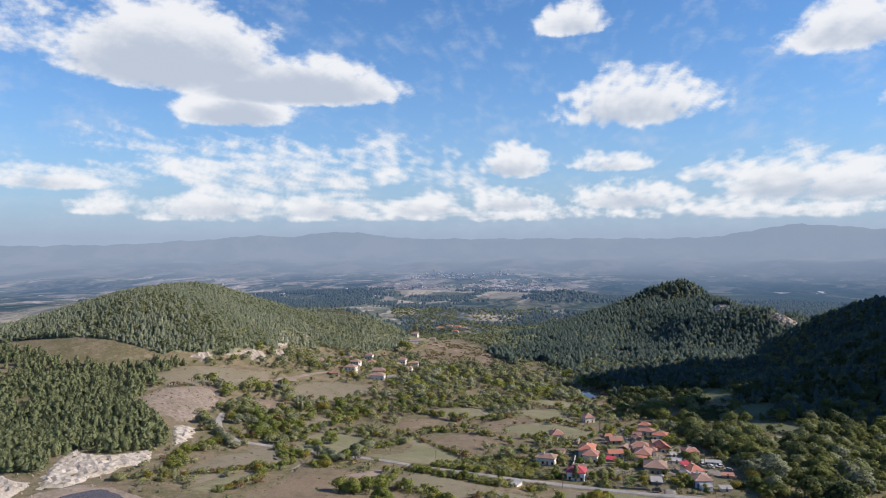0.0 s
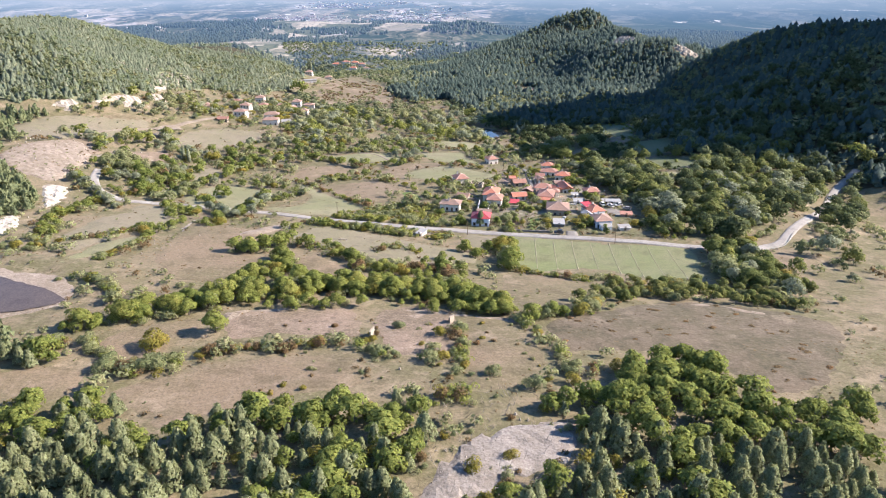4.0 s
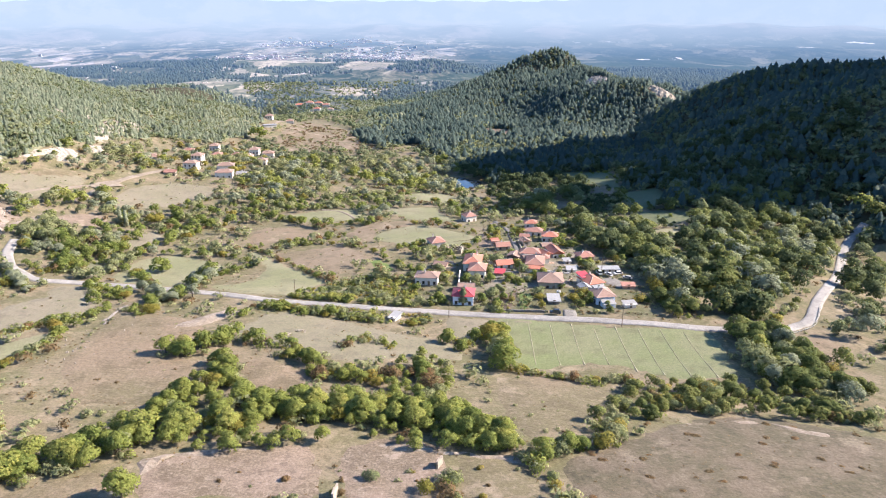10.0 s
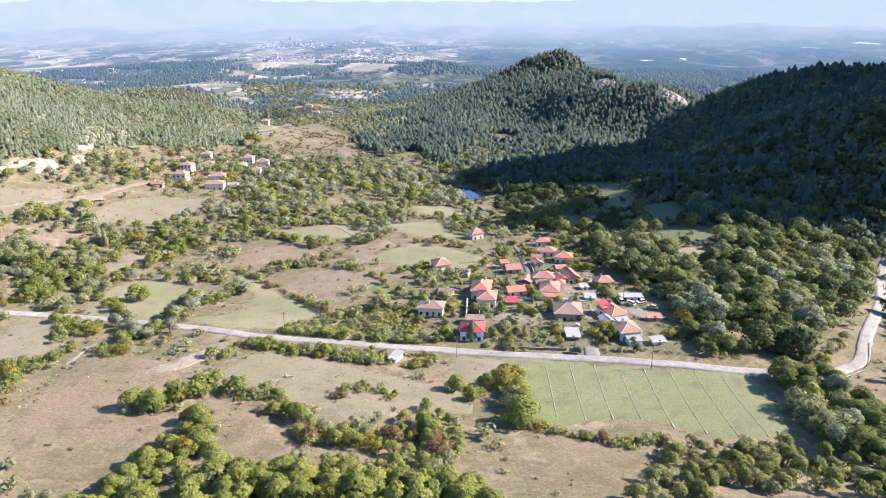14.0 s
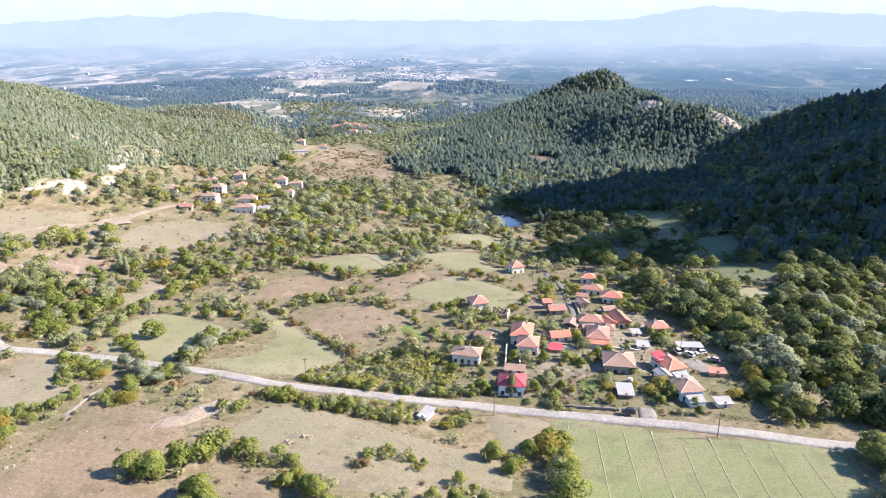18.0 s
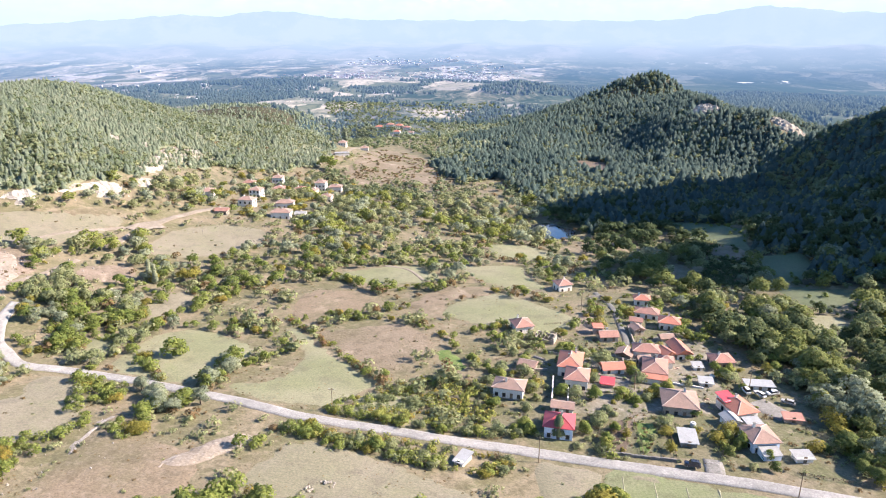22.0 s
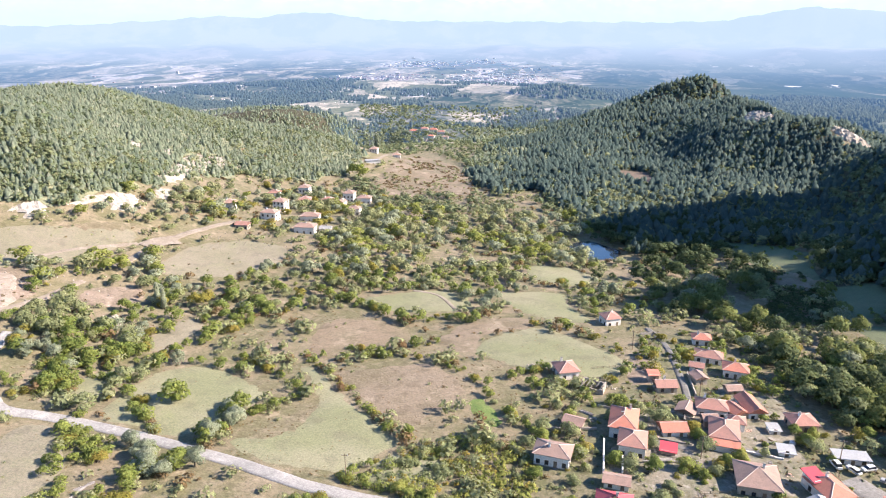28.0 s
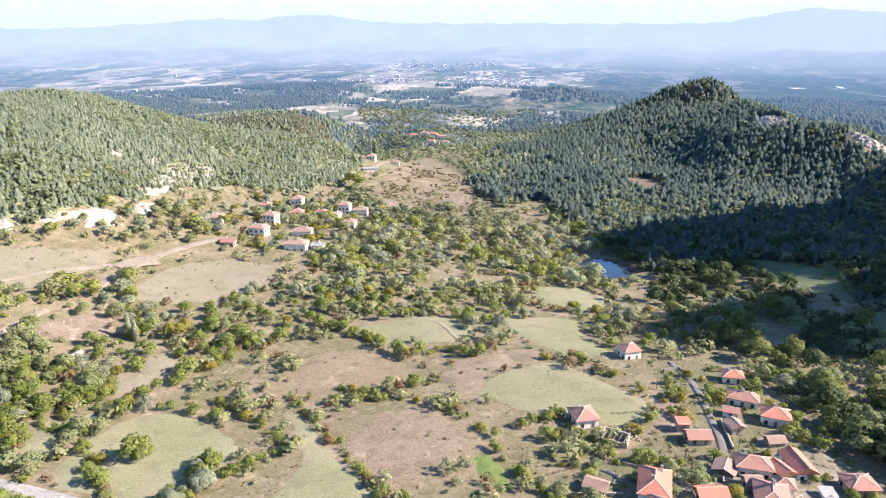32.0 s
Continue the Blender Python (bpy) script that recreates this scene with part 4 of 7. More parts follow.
THICKETS.append(("scrub", [(-250, 87), (-249, 133), (-224, 169), (-201, 133), (-168, 152), (-137, 192), (-92, 197), (-99, 145), (-137, 118), (-165, 101), (-185, 67), (-192, 39), (-215, 48)]))
THICKETS.append(("scrub", [(-280, 170), (-260, 280), (-237, 313), (-215, 244), (-222, 212), (-257, 185)]))
THICKETS.append(("scrub", [(-135, 183), (-94, 210), (-42, 232), (-25, 162), (-53, 145), (-86, 166), (-110, 143)]))
THICKETS.append(("scrub", [(-273, 94), (-261, 127), (-212, 96), (-180, 68), (-173, 29), (-190, 13), (-218, 52), (-242, 46)]))
THICKETS.append(("scrub", [(-220, 60), (-207, 86), (-162, 76), (-125, 64), (-111, 13), (-135, 10), (-164, 23), (-187, 25)]))
THICKETS.append(("scrub", [(48, 136), (71, 111), (89, 47), (86, -6), (103, -16), (123, -14), (143, 0), (213, 106), (178, 93), (136, 99), (96, 122)]))
THICKETS.append(("scrub", [(-411, 1157), (-313, 1285), (-116, 1099), (-58, 519), (-101, 546), (-177, 692), (-209, 539)]))
THICKETS.append(("scrub", [(-5, 858), (29, 944), (-77, 1378), (-461, 1377), (-418, 1223), (-247, 1261), (-96, 848)]))
THICKETS.append(("pines", [(-464, 145), (-378, 117), (-331, 122), (-309, 145), (-292, 146), (-276, 111), (-284, 82), (-270, 50), (-245, 24), (-226, 13), (-205, -22), (-215, -40), (-247, -51), (-250, -70), (-254, -86)]))
THICKETS.append(("wood", [(217, 104), (231, 117), (242, 116), (132, -85), (138, -60), (148, -32), (164, 7)]))
THICKETS.append(("wood", [(133, -37), (153, -12), (192, 52), (108, -99), (104, -95), (105, -82)]))
THICKETS.append(("wood", [(20, 165), (60, 140), (110, 115), (190, 123), (245, 110), (281, 217), (228, 376), (192, 457), (58, 485), (-40, 420), (-14, 312), (32, 310), (36, 262), (16, 210)]))
THICKETS.append(("wood", [(64, 75), (80, 20), (95, -18), (130, 0), (170, 53), (222, 121), (110, 120), (70, 125)]))
FIELDS.append(("village_ground", WEEDS, "weedy trampled ground between the village houses and gardens",
               [(-30, -3), (20, -8), (52, -12), (82, -15), (88, 12), (80, 42), (70, 70), (62, 104), (54, 132), (36, 142), (20, 136), (16, 108), (10, 82), (-6, 64), (-26, 44), (-32, 20)]))
CORRIDOR = [(-244, 646), (-281, 939), (-347, 1446), (-272, 1487), (-178, 1491), (-66, 1414), (-66, 889), (-104, 983), (-97, 673), (-141, 628), (-204, 733)]

# ---------- woods ----------
def conifer_shape(rng, spread=.24, boughs=6):
    """A far conifer, one metre high: ragged, drooping whorls of boughs round a leader."""
    v, f = [], []
    whorls = ((0.04, 0.50, .92), (0.22, 0.70, 1.0), (0.44, 0.86, .82), (0.66, 0.97, .55)) if boughs > 5 else ((0.04, 0.60, 1.0), (0.32, 0.82, .9), (0.58, 0.97, .6))
    for z0, z1, q in whorls:
        n, top = boughs, len(v)
        v.append((rng.uniform(-.02, .02), rng.uniform(-.02, .02), z1))
        turn = rng.uniform(0, 6.28)
        for k in range(n):
            a, r = turn + 2 * math.pi * (k + rng.uniform(-.3, .3)) / n, spread * q * (rng.uniform(.85, 1.25) if k % 2 else rng.uniform(.5, .8))
            v.append((r * math.cos(a), r * math.sin(a), z0 + rng.uniform(-.05, .06)))
        f += [(top, top + 1 + k, top + 1 + (k + 1) % n) for k in range(n)]
    v = np.array(v)
    q = v * np.array([1, 1, 0]) / spread
    q[:, 2] = .35 + .5 * v[:, 2]
    return v, np.array(f), q / np.linalg.norm(q, axis=1)[:, None]


def scatter(name, shapes, x, y, size, mat, label, category, wide=1.0, seed=1):
    """Many far trees as one object."""
    rng = np.random.RandomState(seed)
    vs, fs, ns, base = [], [], [], 0
    which = rng.randint(0, len(shapes), len(x))
    z = land_z(x, y)
    for k, (v, f, q) in enumerate(shapes):
        at = np.where(which == k)[0]
        if not len(at):
            continue
        a, s, w = rng.uniform(0, 6.28, len(at)), size[at], wide * rng.uniform(0.8, 1.25, len(at))
        c, n = np.cos(a)[:, None], np.sin(a)[:, None]
        px = (v[None, :, 0] * c - v[None, :, 1] * n) * (s * w)[:, None] + x[at][:, None]
        py = (v[None, :, 0] * n + v[None, :, 1] * c) * (s * w)[:, None] + y[at][:, None]
        pz = v[None, :, 2] * s[:, None] + z[at][:, None] - 0.15
        vs.append(np.stack([px, py, pz], -1).reshape(-1, 3))
        ns.append(np.stack([q[None, :, 0] * c - q[None, :, 1] * n, q[None, :, 0] * n + q[None, :, 1] * c, q[None, :, 2] + 0 * c], -1).reshape(-1, 3))
        fs.append((f[None] + base + np.arange(len(at))[:, None, None] * len(v)).reshape(-1, 3))
        base += len(at) * len(v)
    ob = new(name, mesh_of(name, np.concatenate(vs), np.concatenate(fs), mat, normals=np.concatenate(ns)))
    return tagged(ob, label, category, kind="stuff")


def noisy(x, y, w, seed=0.0):
    """A smooth patchy value from 0 to 1."""
    return 0.5 + 0.25 * (np.sin(x * w + seed) * np.cos(y * w * 1.3 + 2 * seed) + np.sin(x * w * 2.3 + y * w * 1.7 + seed) * np.cos(y * w * 2.1 - x * w + seed))


def hill_share(x, y, k):
    cx, cy, sx, sy, h = LAND[k]
    return np.exp(-.5 * ((x - cx) / sx) ** 2 - .5 * ((y - cy) / sy) ** 2)


# ---------- builders ----------
from mathutils.geometry import delaunay_2d_cdt


def part(name, bm, mat, parent=None, label="", flat=True):
    """Links a bmesh as one mesh object under a thing or a part."""
    me = bpy.data.meshes.new(name)
    bm.to_mesh(me)
    bm.free()
    me.materials.append(mat)
    ob = new(name, me)
    if parent:
        ob.parent = parent
    if label:
        ob["label"] = label
    return ob


def box(bm, x0, x1, y0, y1, z0, z1):
    v = [bm.verts.new((x, y, z)) for z in (z0, z1) for x, y in ((x0, y0), (x1, y0), (x1, y1), (x0, y1))]
    for q in ((3, 2, 1, 0), (4, 5, 6, 7), (0, 1, 5, 4), (1, 2, 6, 5), (2, 3, 7, 6), (3, 0, 4, 7)):
        bm.faces.new([v[k] for k in q])


def boxed(*args):
    bm = bmesh.new()
    box(bm, *args)
    return bm


def curve_through(pts, step, closed=False):
    """Catmull-Rom points about step metres apart."""
    p = [Vector((a, b)) for a, b in pts]
    n = len(p)
    out = []
    for k in range(n if closed else n - 1):
        a, b, c, d = (p[(k - 1) % n], p[k], p[(k + 1) % n], p[(k + 2) % n]) if closed else (p[max(k - 1, 0)], p[k], p[k + 1], p[min(k + 2, n - 1)])
        m = max(1, int((c - b).length / step))
        for j in range(m):
            u = j / m
            out.append(0.5 * (2 * b + (c - a) * u + (2 * a - 5 * b + 4 * c - d) * u * u + (3 * b - a - 3 * c + d) * u ** 3))
    if not closed:
        out.append(p[-1])
    return [(v.x, v.y) for v in out]


def sheet(poly, lift, step=4.0, ragged=0.8, level=None, seed=0):
    """A mesh laid on the ground inside a polygon with a slightly ragged edge."""
    rng = random.Random(seed)
    rim = [(x + rng.uniform(-ragged, ragged), y + rng.uniform(-ragged, ragged)) for x, y in curve_through(poly, 2.5, True)]
    xs, ys = [p[0] for p in rim], [p[1] for p in rim]
    gx, gy = np.meshgrid(np.arange(min(xs), max(xs), step), np.arange(min(ys), max(ys), step))
    gx, gy = gx.ravel(), gy.ravel()
    ok = inside(rim, gx, gy) & (off_line(rim + rim[:1], gx, gy) > step * 0.4)
    pts = [Vector(p) for p in rim] + [Vector(p) for p in zip(gx[ok], gy[ok])]
    n = len(rim)
    v, _, f, *_ = delaunay_2d_cdt(pts, [(k, (k + 1) % n) for k in range(n)], [], 1, 1e-4)
    x, y = np.array([p.x for p in v]), np.array([p.y for p in v])
    edge = np.clip(off_line(rim + rim[:1], x, y) / (step * .35), 0, 1)
    z = height(x, y) + edge * (lift + 0.12) - 0.12 if level is None else np.full(len(x), level)
    return np.stack([x, y, z], -1), np.array([t for t in f if len(t) == 3])


def ribbon(line, width, lift, thick=0.35, seed=0):
    """A road bed along a line: a crowned top with sloping shoulders."""
    rng = random.Random(seed)
    c = curve_through(line, 3.0)
    v, f = [], []
    prof = ((-0.56, -thick), (-0.5, 0.0), (-0.25, 0.03), (0.25, 0.03), (0.5, 0.0), (0.56, -thick))
    if width < 3.2:
        prof = ((-0.5 - 0.35 / width, -thick - .15), (-0.4, -.02), (-0.2, 0.03), (0.2, 0.03), (0.4, -.02), (0.5 + 0.35 / width, -thick - .15))
    for k, (x, y) in enumerate(c):
        a, b = c[max(k - 1, 0)], c[min(k + 1, len(c) - 1)]
        d = Vector((b[0] - a[0], b[1] - a[1])).normalized()
        e = rng.uniform(-.12, .12)
        for s, dz in prof:
            px, py = x + d.y * s * width + (e * d.y if abs(s) > .4 else 0), y - d.x * s * width - (e * d.x if abs(s) > .4 else 0)
            v.append((px, py, max(hz(px, py), hz(x, y) - 0.25) + lift + dz))
    n = len(prof)
    for k in range(len(c) - 1):
        for j in range(n - 1):
            f.append((k * n + j, k * n + j + 1, (k + 1) * n + j + 1, (k + 1) * n + j))
    return np.array(v), np.array(f)


def roof_mesh(kind, w, d, z, rise, over=0.55, thick=0.16):
    """A roof shell over a w by d plan: hip, gable, pyramid, shed or flat, with eaves and thickness."""
    bm = bmesh.new()
    a, b = w / 2 + over, d / 2 + over
    lo = z - 0.12
    if kind == "flat":
        box(bm, -a, a, -b, b, lo, lo + 0.25)
        return bm
    if kind == "shed":
        up = [(-a, -b, lo), (a, -b, lo), (a, b, lo + rise), (-a, b, lo + rise)]
        quads = [(0, 1, 2, 3)]
    else:
        run = {"pyramid": 0.0, "hip": abs(b - a) if b != a else 0.0, "gable": max(a, b)}[kind]
        up = [(-a, -b, lo), (a, -b, lo), (a, b, lo), (-a, b, lo)]
        if b >= a:
            up += [(0, -run if kind != "gable" else -b, lo + rise), (0, run if kind != "gable" else b, lo + rise)]
            quads = [(0, 1, 4), (1, 2, 5, 4), (2, 3, 5), (3, 0, 4, 5)]
        else:
            up += [(-run if kind != "gable" else -a, 0, lo + rise), (run if kind != "gable" else a, 0, lo + rise)]
            quads = [(0, 1, 5, 4), (1, 2, 5), (2, 3, 4, 5), (3, 0, 4)]
        if kind == "pyramid":
            up = up[:4] + [(0, 0, lo + rise)]
            quads = [(0, 1, 4), (1, 2, 4), (2, 3, 4), (3, 0, 4)]
        if kind == "hip" and a == b:
            up = up[:4] + [(0, 0, lo + rise)]
            quads = [(0, 1, 4), (1, 2, 4), (2, 3, 4), (3, 0, 4)]
    t = [bm.verts.new(p) for p in up]
    u = [bm.verts.new((p[0], p[1], p[2] - thick)) for p in up]
    for q in quads:
        bm.faces.new([t[k] for k in q])
        bm.faces.new([u[k] for k in reversed(q)])
    for k in range(4):
        bm.faces.new([u[k], u[(k + 1) % 4], t[(k + 1) % 4], t[k]])
    bmesh.ops.recalc_face_normals(bm, faces=bm.faces)
    return bm


def ridge_mesh(kind, w, d, z, rise, over=0.55):
    """Ridge and hip caps: low bars along the roof's edges."""
    a, b, lo = w / 2 + over, d / 2 + over, z - 0.12
    if kind == "pyramid" or (kind == "hip" and a == b):
        tops = [(0, 0), (0, 0)]
    elif b >= a:
        r = b if kind == "gable" else b - a
        tops = [(0, -r), (0, r)]
    else:
        r = a if kind == "gable" else a - b
        tops = [(-r, 0), (r, 0)]
    bars = [(Vector((*tops[0], lo + rise)), Vector((*tops[1], lo + rise)))]
    if kind != "gable":
        for sx in (-1, 1):
            for sy in (-1, 1):
                t = tops[0 if (sy < 0 if b >= a else sx < 0) else 1]
                bars.append((Vector((*t, lo + rise)), Vector((sx * a, sy * b, lo))))
    bm = bmesh.new()
    for p, q in bars:
        if (q - p).length < 0.2:
            continue
        side = (q - p).cross(Vector((0, 0, 1))).normalized() * 0.14
        up = Vector((0, 0, 0.12))
        for s0, s1 in ((-side, up), (up, side)):
            bm.faces.new([bm.verts.new(c) for c in (p + s0, q + s0, q + s1, p + s1)])
    return bm


def window(parent, x, y, z, side, w=1.0, h=1.3, mat=None):
    """A window set on a wall: side is the wall's outward axis."""
    ax = 1 if side in ("+x", "-x") else 0
    s = 1 if side[0] == "+" else -1
    def slab(grow, t0, t1):
        lo, hi = min(s * t0, s * t1), max(s * t0, s * t1)
        if ax:
            return boxed(lo, hi, -w / 2 - grow, w / 2 + grow, -h / 2 - grow, h / 2 + grow)
        return boxed(-w / 2 - grow, w / 2 + grow, lo, hi, -h / 2 - grow, h / 2 + grow)
    f = part("window", slab(0.09, -0.05, 0.04), mat or WOOD, parent)
    f.location = (x, y, z)
    part("pane", slab(-0.03, 0.0, 0.06), GLASSY, f)
    bm = boxed(-.05, .2, -w / 2 - .1, w / 2 + .1, -.04, .04) if ax and s > 0 else boxed(-.2, .05, -w / 2 - .1, w / 2 + .1, -.04, .04) if ax else \
        boxed(-w / 2 - .1, w / 2 + .1, -.05 if s > 0 else -.2, .2 if s > 0 else .05, -.04, .04)
    o = part("sill", bm, CONCRETE, f)
    o.location = (0, 0, -h / 2 - 0.13)
    return f


def house(x, y, turn, w, d, eave, kind, rise, wall, roof, label, windows=(3, 2, 2), floors=1, chimneys=1, name="house", category="house",
          group="village houses", lean=None, door=True, plinth=True):
    """A house with its front to -y: wall, roof with ridge caps, chimneys, windows, door, plinth."""
    z = min(hz(x + i, y + j) for i in (-w / 2, w / 2) for j in (-d / 2, d / 2))
    top = max(hz(x + i, y + j) for i in (-w / 2, w / 2) for j in (-d / 2, d / 2))
    h = eave * 0.8 + (top - z) * 0.4
    rise = rise * 0.88
    w, d = w * .93, d * .93
    e = new(name)
    e.location, e.rotation_euler = (x, y, z), (0, 0, radians(turn))
    tagged(e, label, category, group)
    bm = boxed(-w / 2, w / 2, -d / 2, d / 2, -0.8, h - 0.02)
    if kind == "gable":
        over = [(-1, 0), (1, 0)] if w > d else [(0, -1), (0, 1)]
        for i, j in over:
            if i:
                c = [(i * w / 2, -d / 2, h - .05), (i * w / 2, d / 2, h - .05), (i * w / 2, 0, h + rise * .86 - .1)]
            else:
                c = [(-w / 2, j * d / 2, h - .05), (w / 2, j * d / 2, h - .05), (0, j * d / 2, h + rise * .86 - .1)]
            bm.faces.new([bm.verts.new(p) for p in c])
    part("wall", bm, wall, e)
    if plinth:
        part("plinth", boxed(-w / 2 - .06, w / 2 + .06, -d / 2 - .06, d / 2 + .06, -0.9, 0.45), STONE, e)
    r = part("roof", roof_mesh(kind, w, d, h, rise), roof, e)
    if kind in ("hip", "gable", "pyramid"):
        part("ridge_cap", ridge_mesh(kind, w, d, h, rise), RIDGE if roof is not RED else RED, r)
    rng = random.Random(int(x * 7 + y * 13))
    for k in range(chimneys):
        cx, cy = rng.uniform(-.25, .25) * w, rng.uniform(-.2, .25) * d
        c = part("chimney", boxed(-.3, .3, -.3, .3, h + rise * .2, h + rise + .7), BRICK if k else WALL, r)
        c.location = (cx, cy, 0)
        part("chimney_cap", boxed(cx - .4, cx + .4, cy - .4, cy + .4, h + rise + .7, h + rise + .82), CONCRETE, r)
    for fl in range(floors):
        wz = 1.55 + fl * 2.8
        if wz + .8 > h:
            break
        for side, n in zip(("-y", "+x", "-x"), windows):
            span = w if side == "-y" else d
            for k in range(n):
                q = (k + .5) / n * span - span / 2
                if side == "-y" and fl == 0 and door and k == n // 2:
                    continue
                window(e, *((q, -d / 2) if side == "-y" else (w / 2 if side == "+x" else -w / 2, q)), wz, side)
    if door:
        dr = part("door", boxed(-.5, .5, -.06, .05, 0.05, 2.1), WOOD, e)
        n = max(windows[0], 1)
        dr.location = ((n // 2 + .5) / n * w - w / 2, -d / 2, 0.3)
        part("door_step", boxed(-.8, .8, -.8, -.06, -.5, 0.05), CONCRETE, dr)
    if lean:
        lw, ld, lh, lroof = lean
        part("annex_wall", boxed(-lw / 2, lw / 2, -d / 2 - ld, -d / 2 - .01, -.8, lh - .1), wall, e)
        o = part("annex_roof", roof_mesh("shed", lw, ld, lh, 0.8, 0.3), lroof, e)
        o.location = (0, -d / 2 - ld / 2, 0)
    return e


# ---------- trees ----------
def unit_rows(v):
    return v / (np.linalg.norm(v, axis=1)[:, None] + 1e-9)


def leaf_cloud(rng, lumps, n, size, flat=0.0):
    """Corners and faces of n leaf clumps spread over round lumps (x, y, z, radius)."""
    n *= 2
    lumps = np.array(lumps, float)
    w = lumps[:, 3] ** 2
    pick = rng.choice(len(lumps), n, p=w / w.sum())
    d = rng.normal(size=(n, 3))
    d /= np.linalg.norm(d, axis=1)[:, None]
    d[:, 2] = np.where(d[:, 2] < -0.45, -d[:, 2], d[:, 2])
    r = lumps[pick, 3] * (0.72 + 0.36 * rng.rand(n) ** 0.7)
    c = lumps[pick, :3] + d * r[:, None] * np.array([1, 1, 0.85])
    nrm = d + rng.normal(size=(n, 3)) * 0.35
    nrm[:, 2] += 0.3
    nrm[:, 2] += flat
    nrm /= np.linalg.norm(nrm, axis=1)[:, None]
    a = np.cross(nrm, rng.normal(size=(n, 3)))
    a /= np.linalg.norm(a, axis=1)[:, None]
    b = np.cross(nrm, a)
    s = size * rng.uniform(0.55, 1.3, n)[:, None]
    bend = nrm * s * 0.35
    v = np.stack([c - a * s * .9 - bend, c + a * s * .35 - b * s * .8, c + a * s * .5 + b * s * .75 - bend * .5], 1)
    out = c - np.average(lumps[:, :3], axis=0, weights=w)
    out = d * .5 + out / (np.linalg.norm(out, axis=1)[:, None] + 1e-6) * .7 + nrm * .6
    return v.reshape(-1, 3), np.arange(3 * n).reshape(-1, 3), unit_rows(np.repeat(out, 3, 0))


def broad_lumps(rng, h, spread):
    out = [(0, 0, h * .68, h * .27)]
    for k in range(6):
        a = k * 1.05 + rng.uniform(0, .5)
        q = spread * rng.uniform(.45, .75)
        out.append((q * math.cos(a), q * math.sin(a), h * rng.uniform(.26, .70), h * rng.uniform(.19, .29)))
    return out


def bush_lumps(rng, h, spread):
    out = []
    for k in range(6):
        a = k * 1.05 + rng.uniform(0, .6)
        q = spread * rng.uniform(.2, .7)
        out.append((q * math.cos(a), q * math.sin(a), h * rng.uniform(.25, .6), h * rng.uniform(.26, .4)))
    return out


def limb(bm, p, q, r0, r1, n=5):
    p, q = Vector(p), Vector(q)
    ax = (q - p).normalized()
    s = ax.orthogonal().normalized()
    t = ax.cross(s)
    rings = [[bm.verts.new(c + (s * math.cos(6.2832 * k / n) + t * math.sin(6.2832 * k / n)) * r) for k in range(n)] for c, r in ((p, r0), (q, r1))]
    for k in range(n):
        bm.faces.new((rings[0][k], rings[0][(k + 1) % n], rings[1][(k + 1) % n], rings[1][k]))


def trunk_mesh(rng, h, lumps):
    bm = bmesh.new()
    limb(bm, (0, 0, -.4), (0.1, 0, h * .3), h * .035, h * .026, 6)
    limb(bm, (0.1, 0, h * .3), (0, 0.05, h * .62), h * .026, h * .012, 6)
    for x, y, z, r in lumps[1:]:
        limb(bm, (0.05, 0, h * rng.uniform(.2, .4)), (x * .9, y * .9, z), h * .013, h * .005, 4)
    return bm


def pine_cloud(rng, h, n, size):
    """Tufts on whorled branches of a young pine."""
    n *= 2
    z = h * (0.12 + 0.86 * rng.rand(n) ** 1.15)
    reach = (h - z) * 0.34 + 0.09 * h
    a = np.round(rng.rand(n) * 9) * 0.7 + z * 2.1 + rng.normal(size=n) * .2
    r = reach * (0.25 + 0.75 * rng.rand(n) ** .6)
    c = np.stack([r * np.cos(a), r * np.sin(a), z + r * 0.22], 1)
    out = np.stack([np.cos(a), np.sin(a), np.full(n, .45)], 1) + rng.normal(size=(n, 3)) * .35
    out /= np.linalg.norm(out, axis=1)[:, None]
    b = np.cross(out, rng.normal(size=(n, 3)) * .5 + np.array([0, 0, 1]))
    b /= np.linalg.norm(b, axis=1)[:, None]
    up = np.cross(b, out) + out * rng.uniform(.0, .7, n)[:, None]
    s = size * rng.uniform(.6, 1.3, n)[:, None]
    v = np.stack([c - b * s * .62 - up * s * .4, c + b * s * .62 - up * s * .4, c + up * s * .85], 1)
    round_out = np.stack([np.cos(a), np.sin(a), np.full(n, .55)], 1) + out * .4
    return v.reshape(-1, 3), np.arange(3 * n).reshape(-1, 3), unit_rows(np.repeat(round_out, 3, 0))


